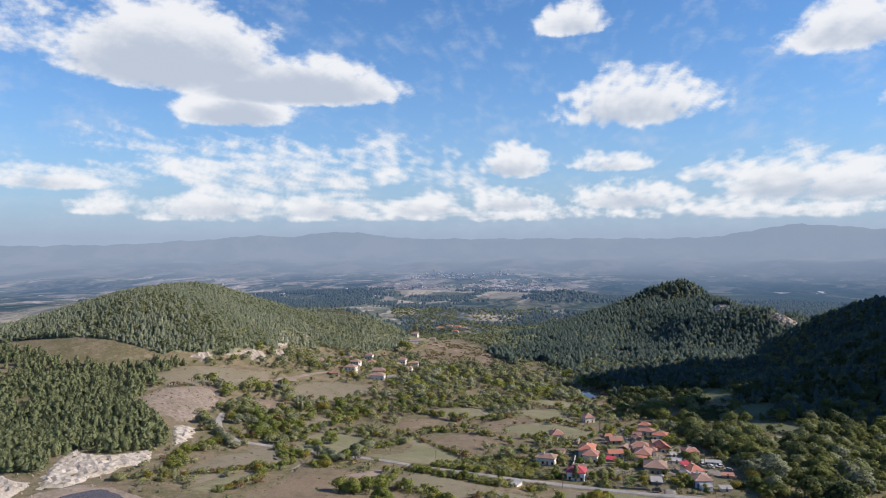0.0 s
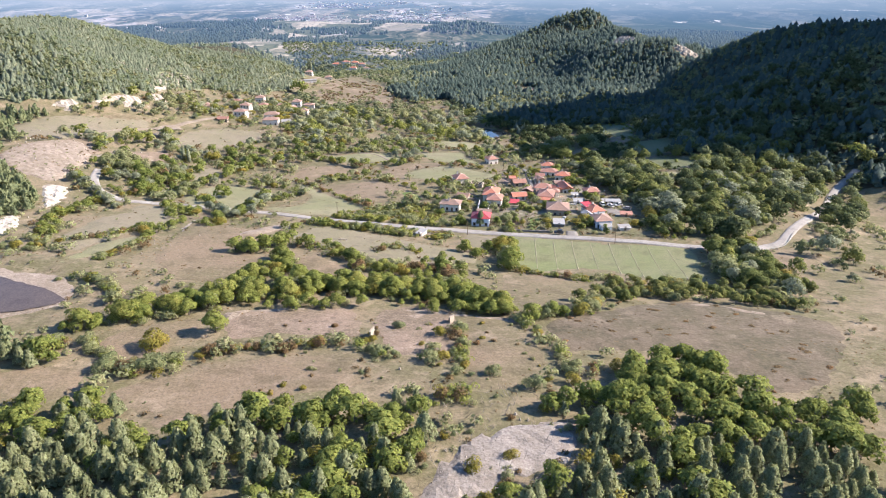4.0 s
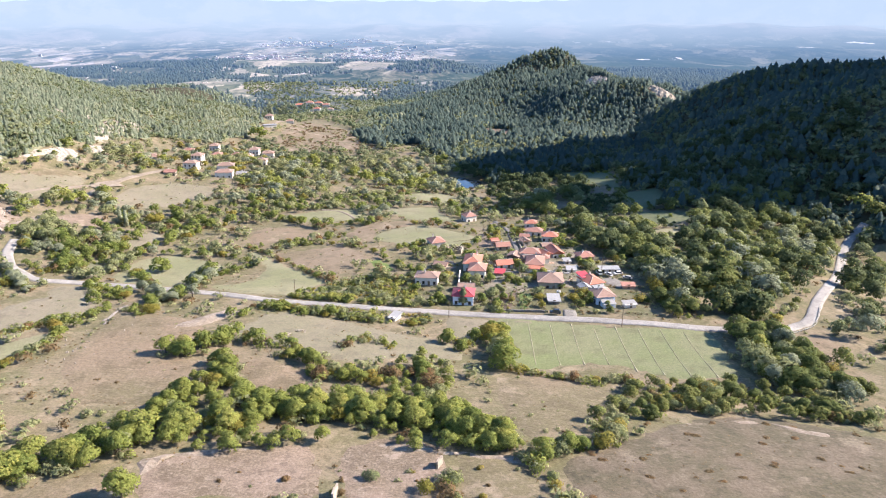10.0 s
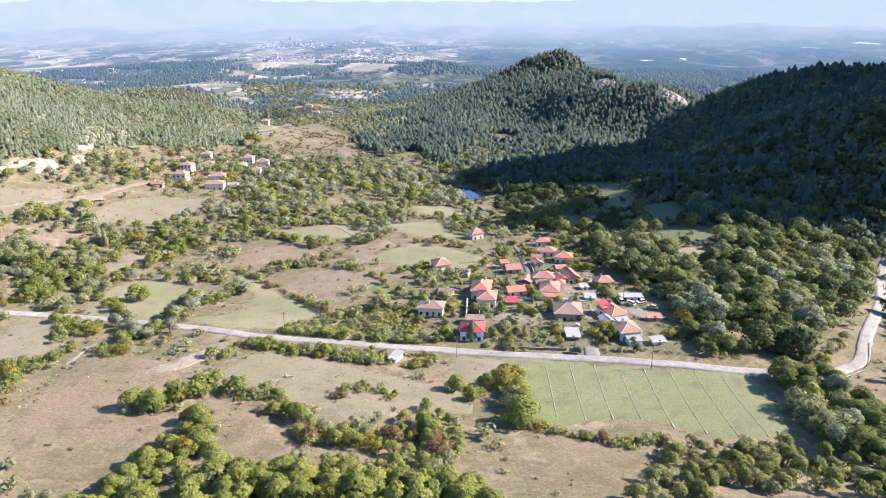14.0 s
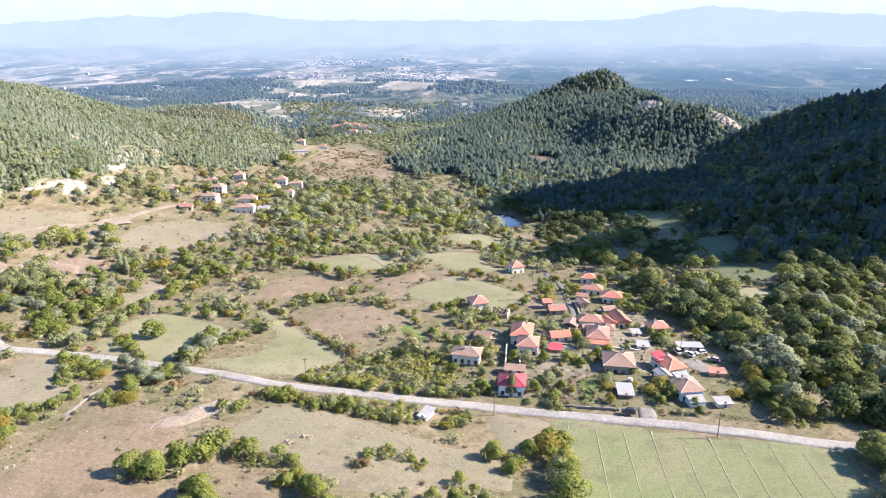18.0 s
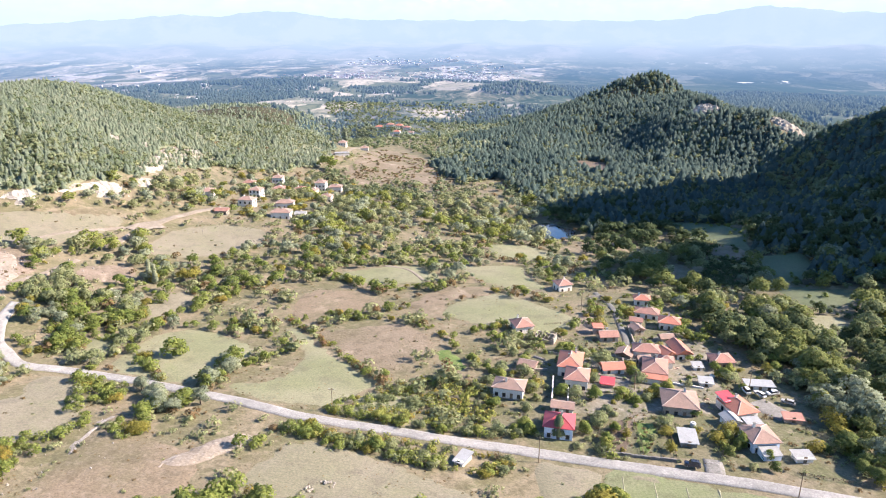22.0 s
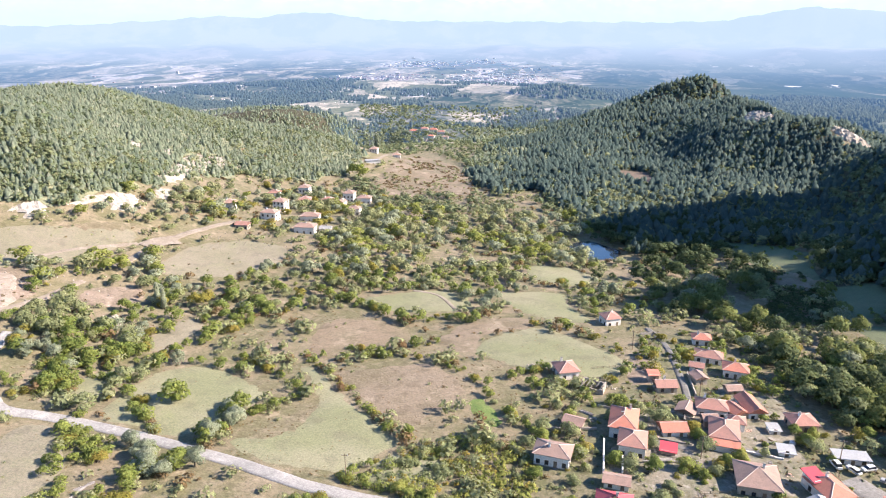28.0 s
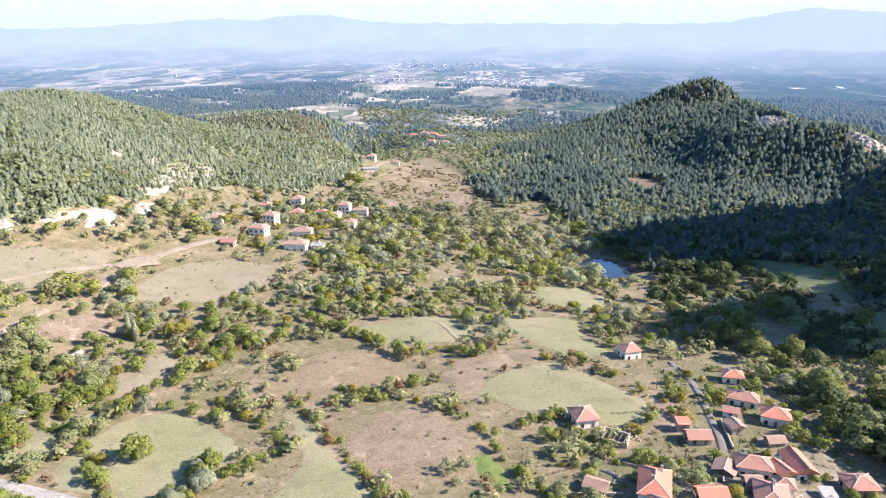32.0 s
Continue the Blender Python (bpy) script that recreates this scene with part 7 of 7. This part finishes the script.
slope_pines = [pine_cloud(r, 1, 30, .19) for _ in range(6)]
n = 240000
x, y = r.uniform(-880, 880, n), r.uniform(-70, 1235, n)
x[180000:], y[180000:] = r.uniform(-560, -170, 60000), r.uniform(140, 760, 60000)
far = np.hypot(x, y + 250)
x, y = x[far < 1475], y[far < 1475]
n, far = len(x), far[far < 1475]


def hill_wood(x, y):
    """Where the hill woods stand."""
    west = np.interp(y, [150, 165, 177, 213, 244, 304, 356, 391, 439, 502, 620, 800, 1108], [-313, -302, -283, -271, -266, -275, -263, -238, -202, -209, -260, -330, -377])
    east = np.interp(y, [292, 365, 402, 456, 574, 700, 1088, 1371], [72, 45, 20, 0, -60, -80, -140, -177])
    stray = 26 * (noisy(x, y, .04, 1.1) - .5)
    w = ((x < west + stray) & (y > 150)) | ((x > east + stray) & (y > 292)) | (hill_share(x, y, 4) > .15) | (x > 430) | (x < -520)
    w |= (y > 790 + 60 * noisy(x, y, .008, 2.0)) & (noisy(x, y, .02, 1.3) > np.where(np.abs(x + 150) < 200, .6, .18))
    for nm, p in THICKETS:
        if nm == "dark":
            w |= inside(p, x, y)
    # open country in the gap beyond the knoll, with single trees
    chance = np.modf(np.abs(np.sin(x * 12.9898 + y * 78.233)) * 4375.85)[0]
    return w & ~(inside(CORRIDOR, x, y) & (chance > .3 + .5 * (noisy(x, y, .045, 2.0) > .55)))


wooded_hill = hill_wood(x, y)
forest_floor(lambda a, b: hill_wood(a, b) & open_ground(a, b) & ((a > -150) | (b > 700)), LITTER, "shaded needle litter and undergrowth under the hill woods")
forest_floor(lambda a, b: hill_wood(a, b) & open_ground(a, b) & (a <= -150) & (b <= 700), UNDERWOOD, "olive undergrowth under the young pines of the rounded hill")
ok = wooded_hill & (r.rand(n) < np.clip(1.35 - far / 1700, .5, 1)) & (r.rand(n) < .9)
x, y = x[ok], y[ok]
ok = open_ground(x, y)
x, y = x[ok], y[ok]
s = r.uniform(5.0, 10.5, len(x)) * (.72 + .62 * noisy(x, y, .035, 3.3))
leafy_share = (r.rand(len(x)) + (noisy(x, y, .02, 2.0) - .5) * .5 < np.where(hill_share(x, y, 4) > .1, .55, np.where((x > 0) & (y < 480), .42, np.where(x > 0, .26, .16))))
young = (hill_share(x, y, 0) > .1) | (x + 130 * (noisy(x, y, .012, 3.0) - .5) * 2 + r.normal(0, 45, len(x)) < -60)
firs = ~leafy_share & ~young
behind = np.hypot(x, y + 250) > 850
scatter("conifer_wood", shapes, x[firs & ~behind], y[firs & ~behind], s[firs & ~behind] * 1.05, SHADEWOOD, "dense conifer wood covering the hillsides, shade and haze in its dark colour", "woodland", 1.2)
scatter("far_conifer_wood", spires, x[firs & behind], y[firs & behind], s[firs & behind] * 1.1, SHADEWOOD, "conifer wood over the round-topped hill, shade and haze in its dark colour", "woodland", 1.3)
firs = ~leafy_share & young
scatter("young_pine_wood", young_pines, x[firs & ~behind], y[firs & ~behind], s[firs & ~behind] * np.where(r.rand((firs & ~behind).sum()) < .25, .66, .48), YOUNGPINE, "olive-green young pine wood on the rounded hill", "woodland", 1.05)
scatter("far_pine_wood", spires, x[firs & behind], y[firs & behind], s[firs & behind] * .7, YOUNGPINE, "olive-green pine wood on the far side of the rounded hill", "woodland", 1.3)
scatter("hill_broadleaf_wood", crowns, x[leafy_share], y[leafy_share], s[leafy_share] * np.where(young[leafy_share], .56, .8), LEAFWOOD, "broadleaf trees mixed into the hill woods", "woodland")
# the woods go on down the far slopes into the basin
a, d = np.radians(r.uniform(-40, 40, 30000)), np.sqrt(r.uniform(1440.0 ** 2, 2350.0 ** 2, 30000))
x, y = d * np.sin(a), -250 + d * np.cos(a)
# trees all over the rise stand in for a cloud shadow's dark band
rise = np.exp(-.5 * ((np.degrees(a) + .5) / 2.6) ** 2 - .5 * ((d - 1850) / 60) ** 2) > .3
ok = rise | (noisy(x, y, .006, 1.7) * .6 + noisy(x, y, .021, .4) * .4 + r.uniform(-.06, .06, len(x)) > np.where((x > -620) & (x < 60) & (d > 1480), .60, .42))
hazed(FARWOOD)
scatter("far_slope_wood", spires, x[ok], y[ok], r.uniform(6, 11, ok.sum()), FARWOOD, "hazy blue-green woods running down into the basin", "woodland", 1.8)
px, py = np.concatenate([spread(p, 4.6, 60 + k) for k, (nm, p) in enumerate(THICKETS) if nm == "pines"], 1)
ok = open_ground(px, py)
ok &= noisy(px, py, .06, 1.0) + r.uniform(-.2, .2, len(px)) > .25
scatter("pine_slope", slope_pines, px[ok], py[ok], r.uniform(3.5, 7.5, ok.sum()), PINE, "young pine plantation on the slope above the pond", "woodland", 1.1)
wx, wy = np.concatenate([spread(p, 6.4, 80 + k) for k, (nm, p) in enumerate(THICKETS) if nm in ("wood", "scrub")], 1)
ok = open_ground(wx, wy) & (r.rand(len(wx)) < np.where((wx > 45) & (wy < 130), .76, .9)) & (noisy(wx, wy, .07, 3.0) + r.uniform(-.15, .15, len(wx)) > .24)
ok &= ~(inside(CORRIDOR, wx, wy) & (r.rand(len(wx)) > .45))
wx, wy = wx[ok], wy[ok]
BRAMBLES = [(95, 212), (106, 202), (114, 206), (112, 181), (106, 160), (91, 144), (78, 147), (80, 168)]
open_to = inside(BRAMBLES, wx, wy)
for name, mat, label, poly in FIELDS:
    if "shade" in label or "clearing in the wood" in label:
        open_to |= inside(poly, wx + 2, wy + 9)
mid = [leaf_cloud(r, broad_lumps(r, 1, .45), 150, .082) for _ in range(6)]
low = [leaf_cloud(r, bush_lumps(r, 1, .7), 26, .17) for _ in range(6)]
tuft = [leaf_cloud(r, bush_lumps(r, 1, .9), 6, .36) for _ in range(5)]
ws = (2.8 + 7.4 * r.rand(len(wx)) ** 1.5) * np.where((wx > 45) & (wy < 260), 1.15, 1.0)
ws = np.where(open_to, ws * .34, ws)
near = np.hypot(wx, wy + 200) < 560
tone = noisy(wx, wy, .04, 4.0) + r.uniform(-.3, .3, len(wx))
fx, fy, fh = np.array(FAR_OAKS).T
leafy_oaks = [leaf_cloud(r, broad_lumps(r, 1, .45), 330, .06) for _ in range(5)]
for nm, mt, pick, lb in (("belt_oak_scrub", OAK, SCRUB_OAKS[0] < 25, "dense green scrub oaks in the belts between fields"),
                         ("hedge_broadleaf_scrub", WOODOAK, SCRUB_OAKS[0] >= 25, "dense deep-green scrub below the crop field")):
    joined(nm, leafy_oaks, SCRUB_OAKS[:, pick], mt, lb, "woodland", 30)
joined("far_hedge_oaks", mid, (fx, fy, fh), OAK, "green oaks in the hedges across the valley", "woodland", 11)
close = near & (np.hypot(wx - 20, wy + 110) < 330)
near &= ~close
tall = [leaf_cloud(r, broad_lumps(r, 1, .45), 230, .067) for _ in range(6)]
east = wx > 30
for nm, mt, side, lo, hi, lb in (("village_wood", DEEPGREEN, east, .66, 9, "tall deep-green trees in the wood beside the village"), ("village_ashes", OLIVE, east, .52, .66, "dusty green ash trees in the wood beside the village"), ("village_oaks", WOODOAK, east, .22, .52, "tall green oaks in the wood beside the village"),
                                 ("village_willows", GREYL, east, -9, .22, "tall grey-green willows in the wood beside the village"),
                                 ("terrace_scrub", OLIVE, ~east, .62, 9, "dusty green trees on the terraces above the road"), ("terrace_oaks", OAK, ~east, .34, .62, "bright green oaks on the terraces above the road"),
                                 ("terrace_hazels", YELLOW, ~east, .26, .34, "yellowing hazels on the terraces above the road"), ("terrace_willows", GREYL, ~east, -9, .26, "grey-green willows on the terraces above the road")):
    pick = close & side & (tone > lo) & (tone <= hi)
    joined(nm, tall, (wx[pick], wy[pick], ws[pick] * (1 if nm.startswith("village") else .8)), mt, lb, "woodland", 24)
far_off = ~near & ~close
lakeside = near & (wx > 5) & (wy > 140)
near &= ~lakeside
# the darker leaves here put the hill's shade into the colour
joined("lakeside_wood", mid, (wx[lakeside], wy[lakeside], ws[lakeside] * r.uniform(.7, 1.25, lakeside.sum())), DEEPGREEN, "trees and bushes round the lake meadows, darkened green for the shade", "woodland", 29)
joined("valley_wood", mid, (wx[near & (tone > .58)], wy[near & (tone > .58)], ws[near & (tone > .58)]), OLIVE, "mixed dusty-green trees filling the valley", "woodland", 12)
pick = near & (tone <= .58) & (tone > .36)
joined("valley_willows", mid, (wx[pick], wy[pick], ws[pick]), GREYL, "grey-green willows and poplars in the damp valley", "woodland", 13)
pick = near & (tone <= .36)
joined("valley_oaks", mid, (wx[pick], wy[pick], ws[pick]), OAK, "green oaks scattered through the valley wood", "woodland", 14)
scatter("far_valley_wood", crowns, wx[far_off], wy[far_off], ws[far_off] * .85, LEAFWOOD, "distant scrub and trees along the valley floor", "woodland", 1.1)
bx, by = spread(BRAMBLES, 2.1, 310)
joined("bramble_thicket", low, (bx, by, r.uniform(1.0, 3.0, len(bx))), DEEPGREEN, "brambles and young trees, darkened in colour for the hill's shade", "scrub", 31)
# loose low scrub over the rough ground, gathered in drifts
n = 60000
x, y = r.uniform(-300, 280, n), r.uniform(-215, 520, n)
drift = noisy(x, y, .05, .7) * .5 + noisy(x, y, .17, 1.9) * .5
ok = (drift + r.uniform(-.08, .08, n) > .50) & (r.rand(n) < np.where((y > 0) & (y < 330) & (x < 20), .36, .24))
x, y = x[ok], y[ok]
ok = open_ground(x, y)
x, y = x[ok], y[ok]
s = r.uniform(.7, 1.1, len(x)) * (1 + 4.4 * r.rand(len(x)) ** 2.2) * np.where(y > 20, 1.25, .9)
rusty = r.rand(len(x)) < .2
joined("loose_scrub", low, (x[~rusty], y[~rusty], s[~rusty]), OLIVE, "low loose scrub over the rough grassland", "scrub", 15)
joined("russet_scrub", low, (x[rusty], y[rusty], s[rusty] * .8), RUST, "low russet autumn scrub over the rough grassland", "scrub", 16)
# bushes and weeds on the fallow ground, and thickly on the brown knoll
fx, fy = [], []
for name, mat, label, poly in FIELDS:
    if mat in (BROWN, DRY, SOIL, PALE, WEEDS) and name != "garden":
        knoll = "knoll" in label or "brambles" in label
        qx, qy = spread(poly, 4.0 if knoll else 2.2 if mat is WEEDS else 6.5, 300 + len(fx))
        pick = noisy(qx, qy, .05 if knoll else .09, 6.0) + r.uniform(-.2, .2, len(qx)) > (.5 if knoll else .56 if mat is WEEDS else .66)
        fx.append(qx[pick]), fy.append(qy[pick])
for name, poly in ROCKS:
    if name in ("bare_slope", "white_marl_bank", "rubble_clearing", "rock_scar"):
        qx, qy = spread(poly, 3.4, 400 + len(fx))
        pick = noisy(qx, qy, .16, 6.0) + r.uniform(-.25, .25, len(qx)) > (.45 if name == "bare_slope" else .6)
        fx.append(qx[pick]), fy.append(qy[pick])
fx, fy = np.concatenate(fx), np.concatenate(fy)
ok = clear_of(fx, fy, 2.0, 4.6)
fx, fy = fx[ok], fy[ok]
fs = r.uniform(.6, 1.5, len(fx)) * np.where(fy > 400, 2.2, 1)
red = r.rand(len(fx)) < np.where(fy > 400, .6, .3)
joined("fallow_bushes", low, (fx[~red], fy[~red], fs[~red]), OLIVE, "small bushes coming up on the fallow fields", "scrub", 22)
joined("russet_weeds", low, (fx[red], fy[red], fs[red]), RUST, "russet weeds and brambles on the fallow fields", "scrub", 23)
for k in range(300):
    x, y = r.uniform(-240, -148), r.uniform(238, 385)
    if clear_of(x, y, 3.5, 6.5)[0] and not any(abs(hx_ - x) < 8 and 0 < hy_ - y < 15 for hx_, hy_ in HOUSES) and not inside(FIELDS[9][3], np.array([x]), np.array([y]))[0]:
        plant(("oak", "olive", "oak", "grey", "yellow")[r.randint(5)], x, y, r.uniform(3.2, 7))
# rank growth of the old vineyards beside the road
lx, ly = np.concatenate([spread(p, 2.3, 90 + k) for k, (nm, p) in enumerate(THICKETS) if nm == "low"], 1)
ok = clear_of(lx, ly, 3.2, 5)
lx, ly = lx[ok], ly[ok]
gold = r.rand(len(lx)) < .12
dusty = ~gold & (noisy(lx, ly, .12, 2.0) > .5)
joined("vineyard_brambles", low, (lx[dusty], ly[dusty], r.uniform(1.0, 2.6, dusty.sum())), OLIVE, "dusty brambles in an overgrown vineyard", "scrub", 28)
gold |= dusty
joined("vineyard_growth", low, (lx[~gold], ly[~gold], r.uniform(1.2, 3.0, (~gold).sum())), OAK, "rank green growth of an overgrown vineyard", "scrub", 18)
gold &= ~dusty
joined("yellow_vines", low, (lx[gold], ly[gold], r.uniform(1.0, 2.4, gold.sum())), YELLOW, "yellowing vines and weeds in an overgrown vineyard", "scrub", 19)
# dry tufts on the meadows and slopes
n = 13000
x, y = r.uniform(-200, 120, n), r.uniform(-215, 150, n)
ok = (noisy(x, y, .09, 5.0) + r.uniform(-.3, .3, n) > .5) & clear_of(x, y, 3.5, 5)
ok[ok] = ~inside(crop, x[ok], y[ok])
x, y = x[ok], y[ok]
joined("grass_tufts", tuft, (x, y, r.uniform(.25, .6, len(x))), RUST, "dry weeds and grass tufts on the meadows", "grass", 17)

# ---------- the far town ----------
def far_town():
    """Quarters: middle azimuth and its spread in degrees, distance and its spread, houses, share of white blocks."""
    r = np.random.RandomState(31)
    WHITE = material("far_white_walls", blend((0.82, 0.80, 0.79), (0.7, 0.68, 0.67), (0.55, 0.53, 0.53), .05, .4), .9)
    FARRED = material("far_red_roofs", blend((0.66, 0.46, 0.40), (0.58, 0.42, 0.36), (0.70, 0.58, 0.53), .05, .4), .9)
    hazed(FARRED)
    bm = {"white": bmesh.new(), "red": bmesh.new()}
    for az0, saz, d0, sd, n, share in ((-5.6, 1.5, 2640, 190, 620, .55), (-14.6, 2.2, 2790, 60, 330, .3), (-11.0, 1.5, 3420, 110, 160, .5), (-2.8, 0.9, 2900, 200, 110, .6),
                                       (-25.0, 1.7, 1890, 55, 60, .4), (-21.0, 3.0, 1780, 40, 40, .4), (-6.5, 0.8, 3560, 70, 70, .5), (-30, 3, 2500, 300, 40, .6)):
        for k in range(n):
            az, d = r.normal(az0, saz), max(1600, r.normal(d0, sd))
            x, y = d * math.sin(radians(az)), -250 + d * math.cos(radians(az))
            z = float(far_z(np.array(az), np.array(d)))
            q = d / 2900
            w, h = r.uniform(2.4, 5.6) * q * q, r.uniform(1.6, 3.6) * q * q
            white = r.rand() < share
            if white and d > 2200 and r.rand() < .14:
                w, h = r.uniform(5, 11), r.uniform(5, 9)
            box(bm["white" if white else "red"], x - w, x + w, y - 3, y + 3, z - 3, z + h)
    tagged(part("far_town_blocks", bm["white"], WHITE), "white apartment blocks of the distant town", "town", kind="stuff")
    tagged(part("far_town_roofs", bm["red"], FARRED), "reddish roofs of the distant town", "town", kind="stuff")


far_town()
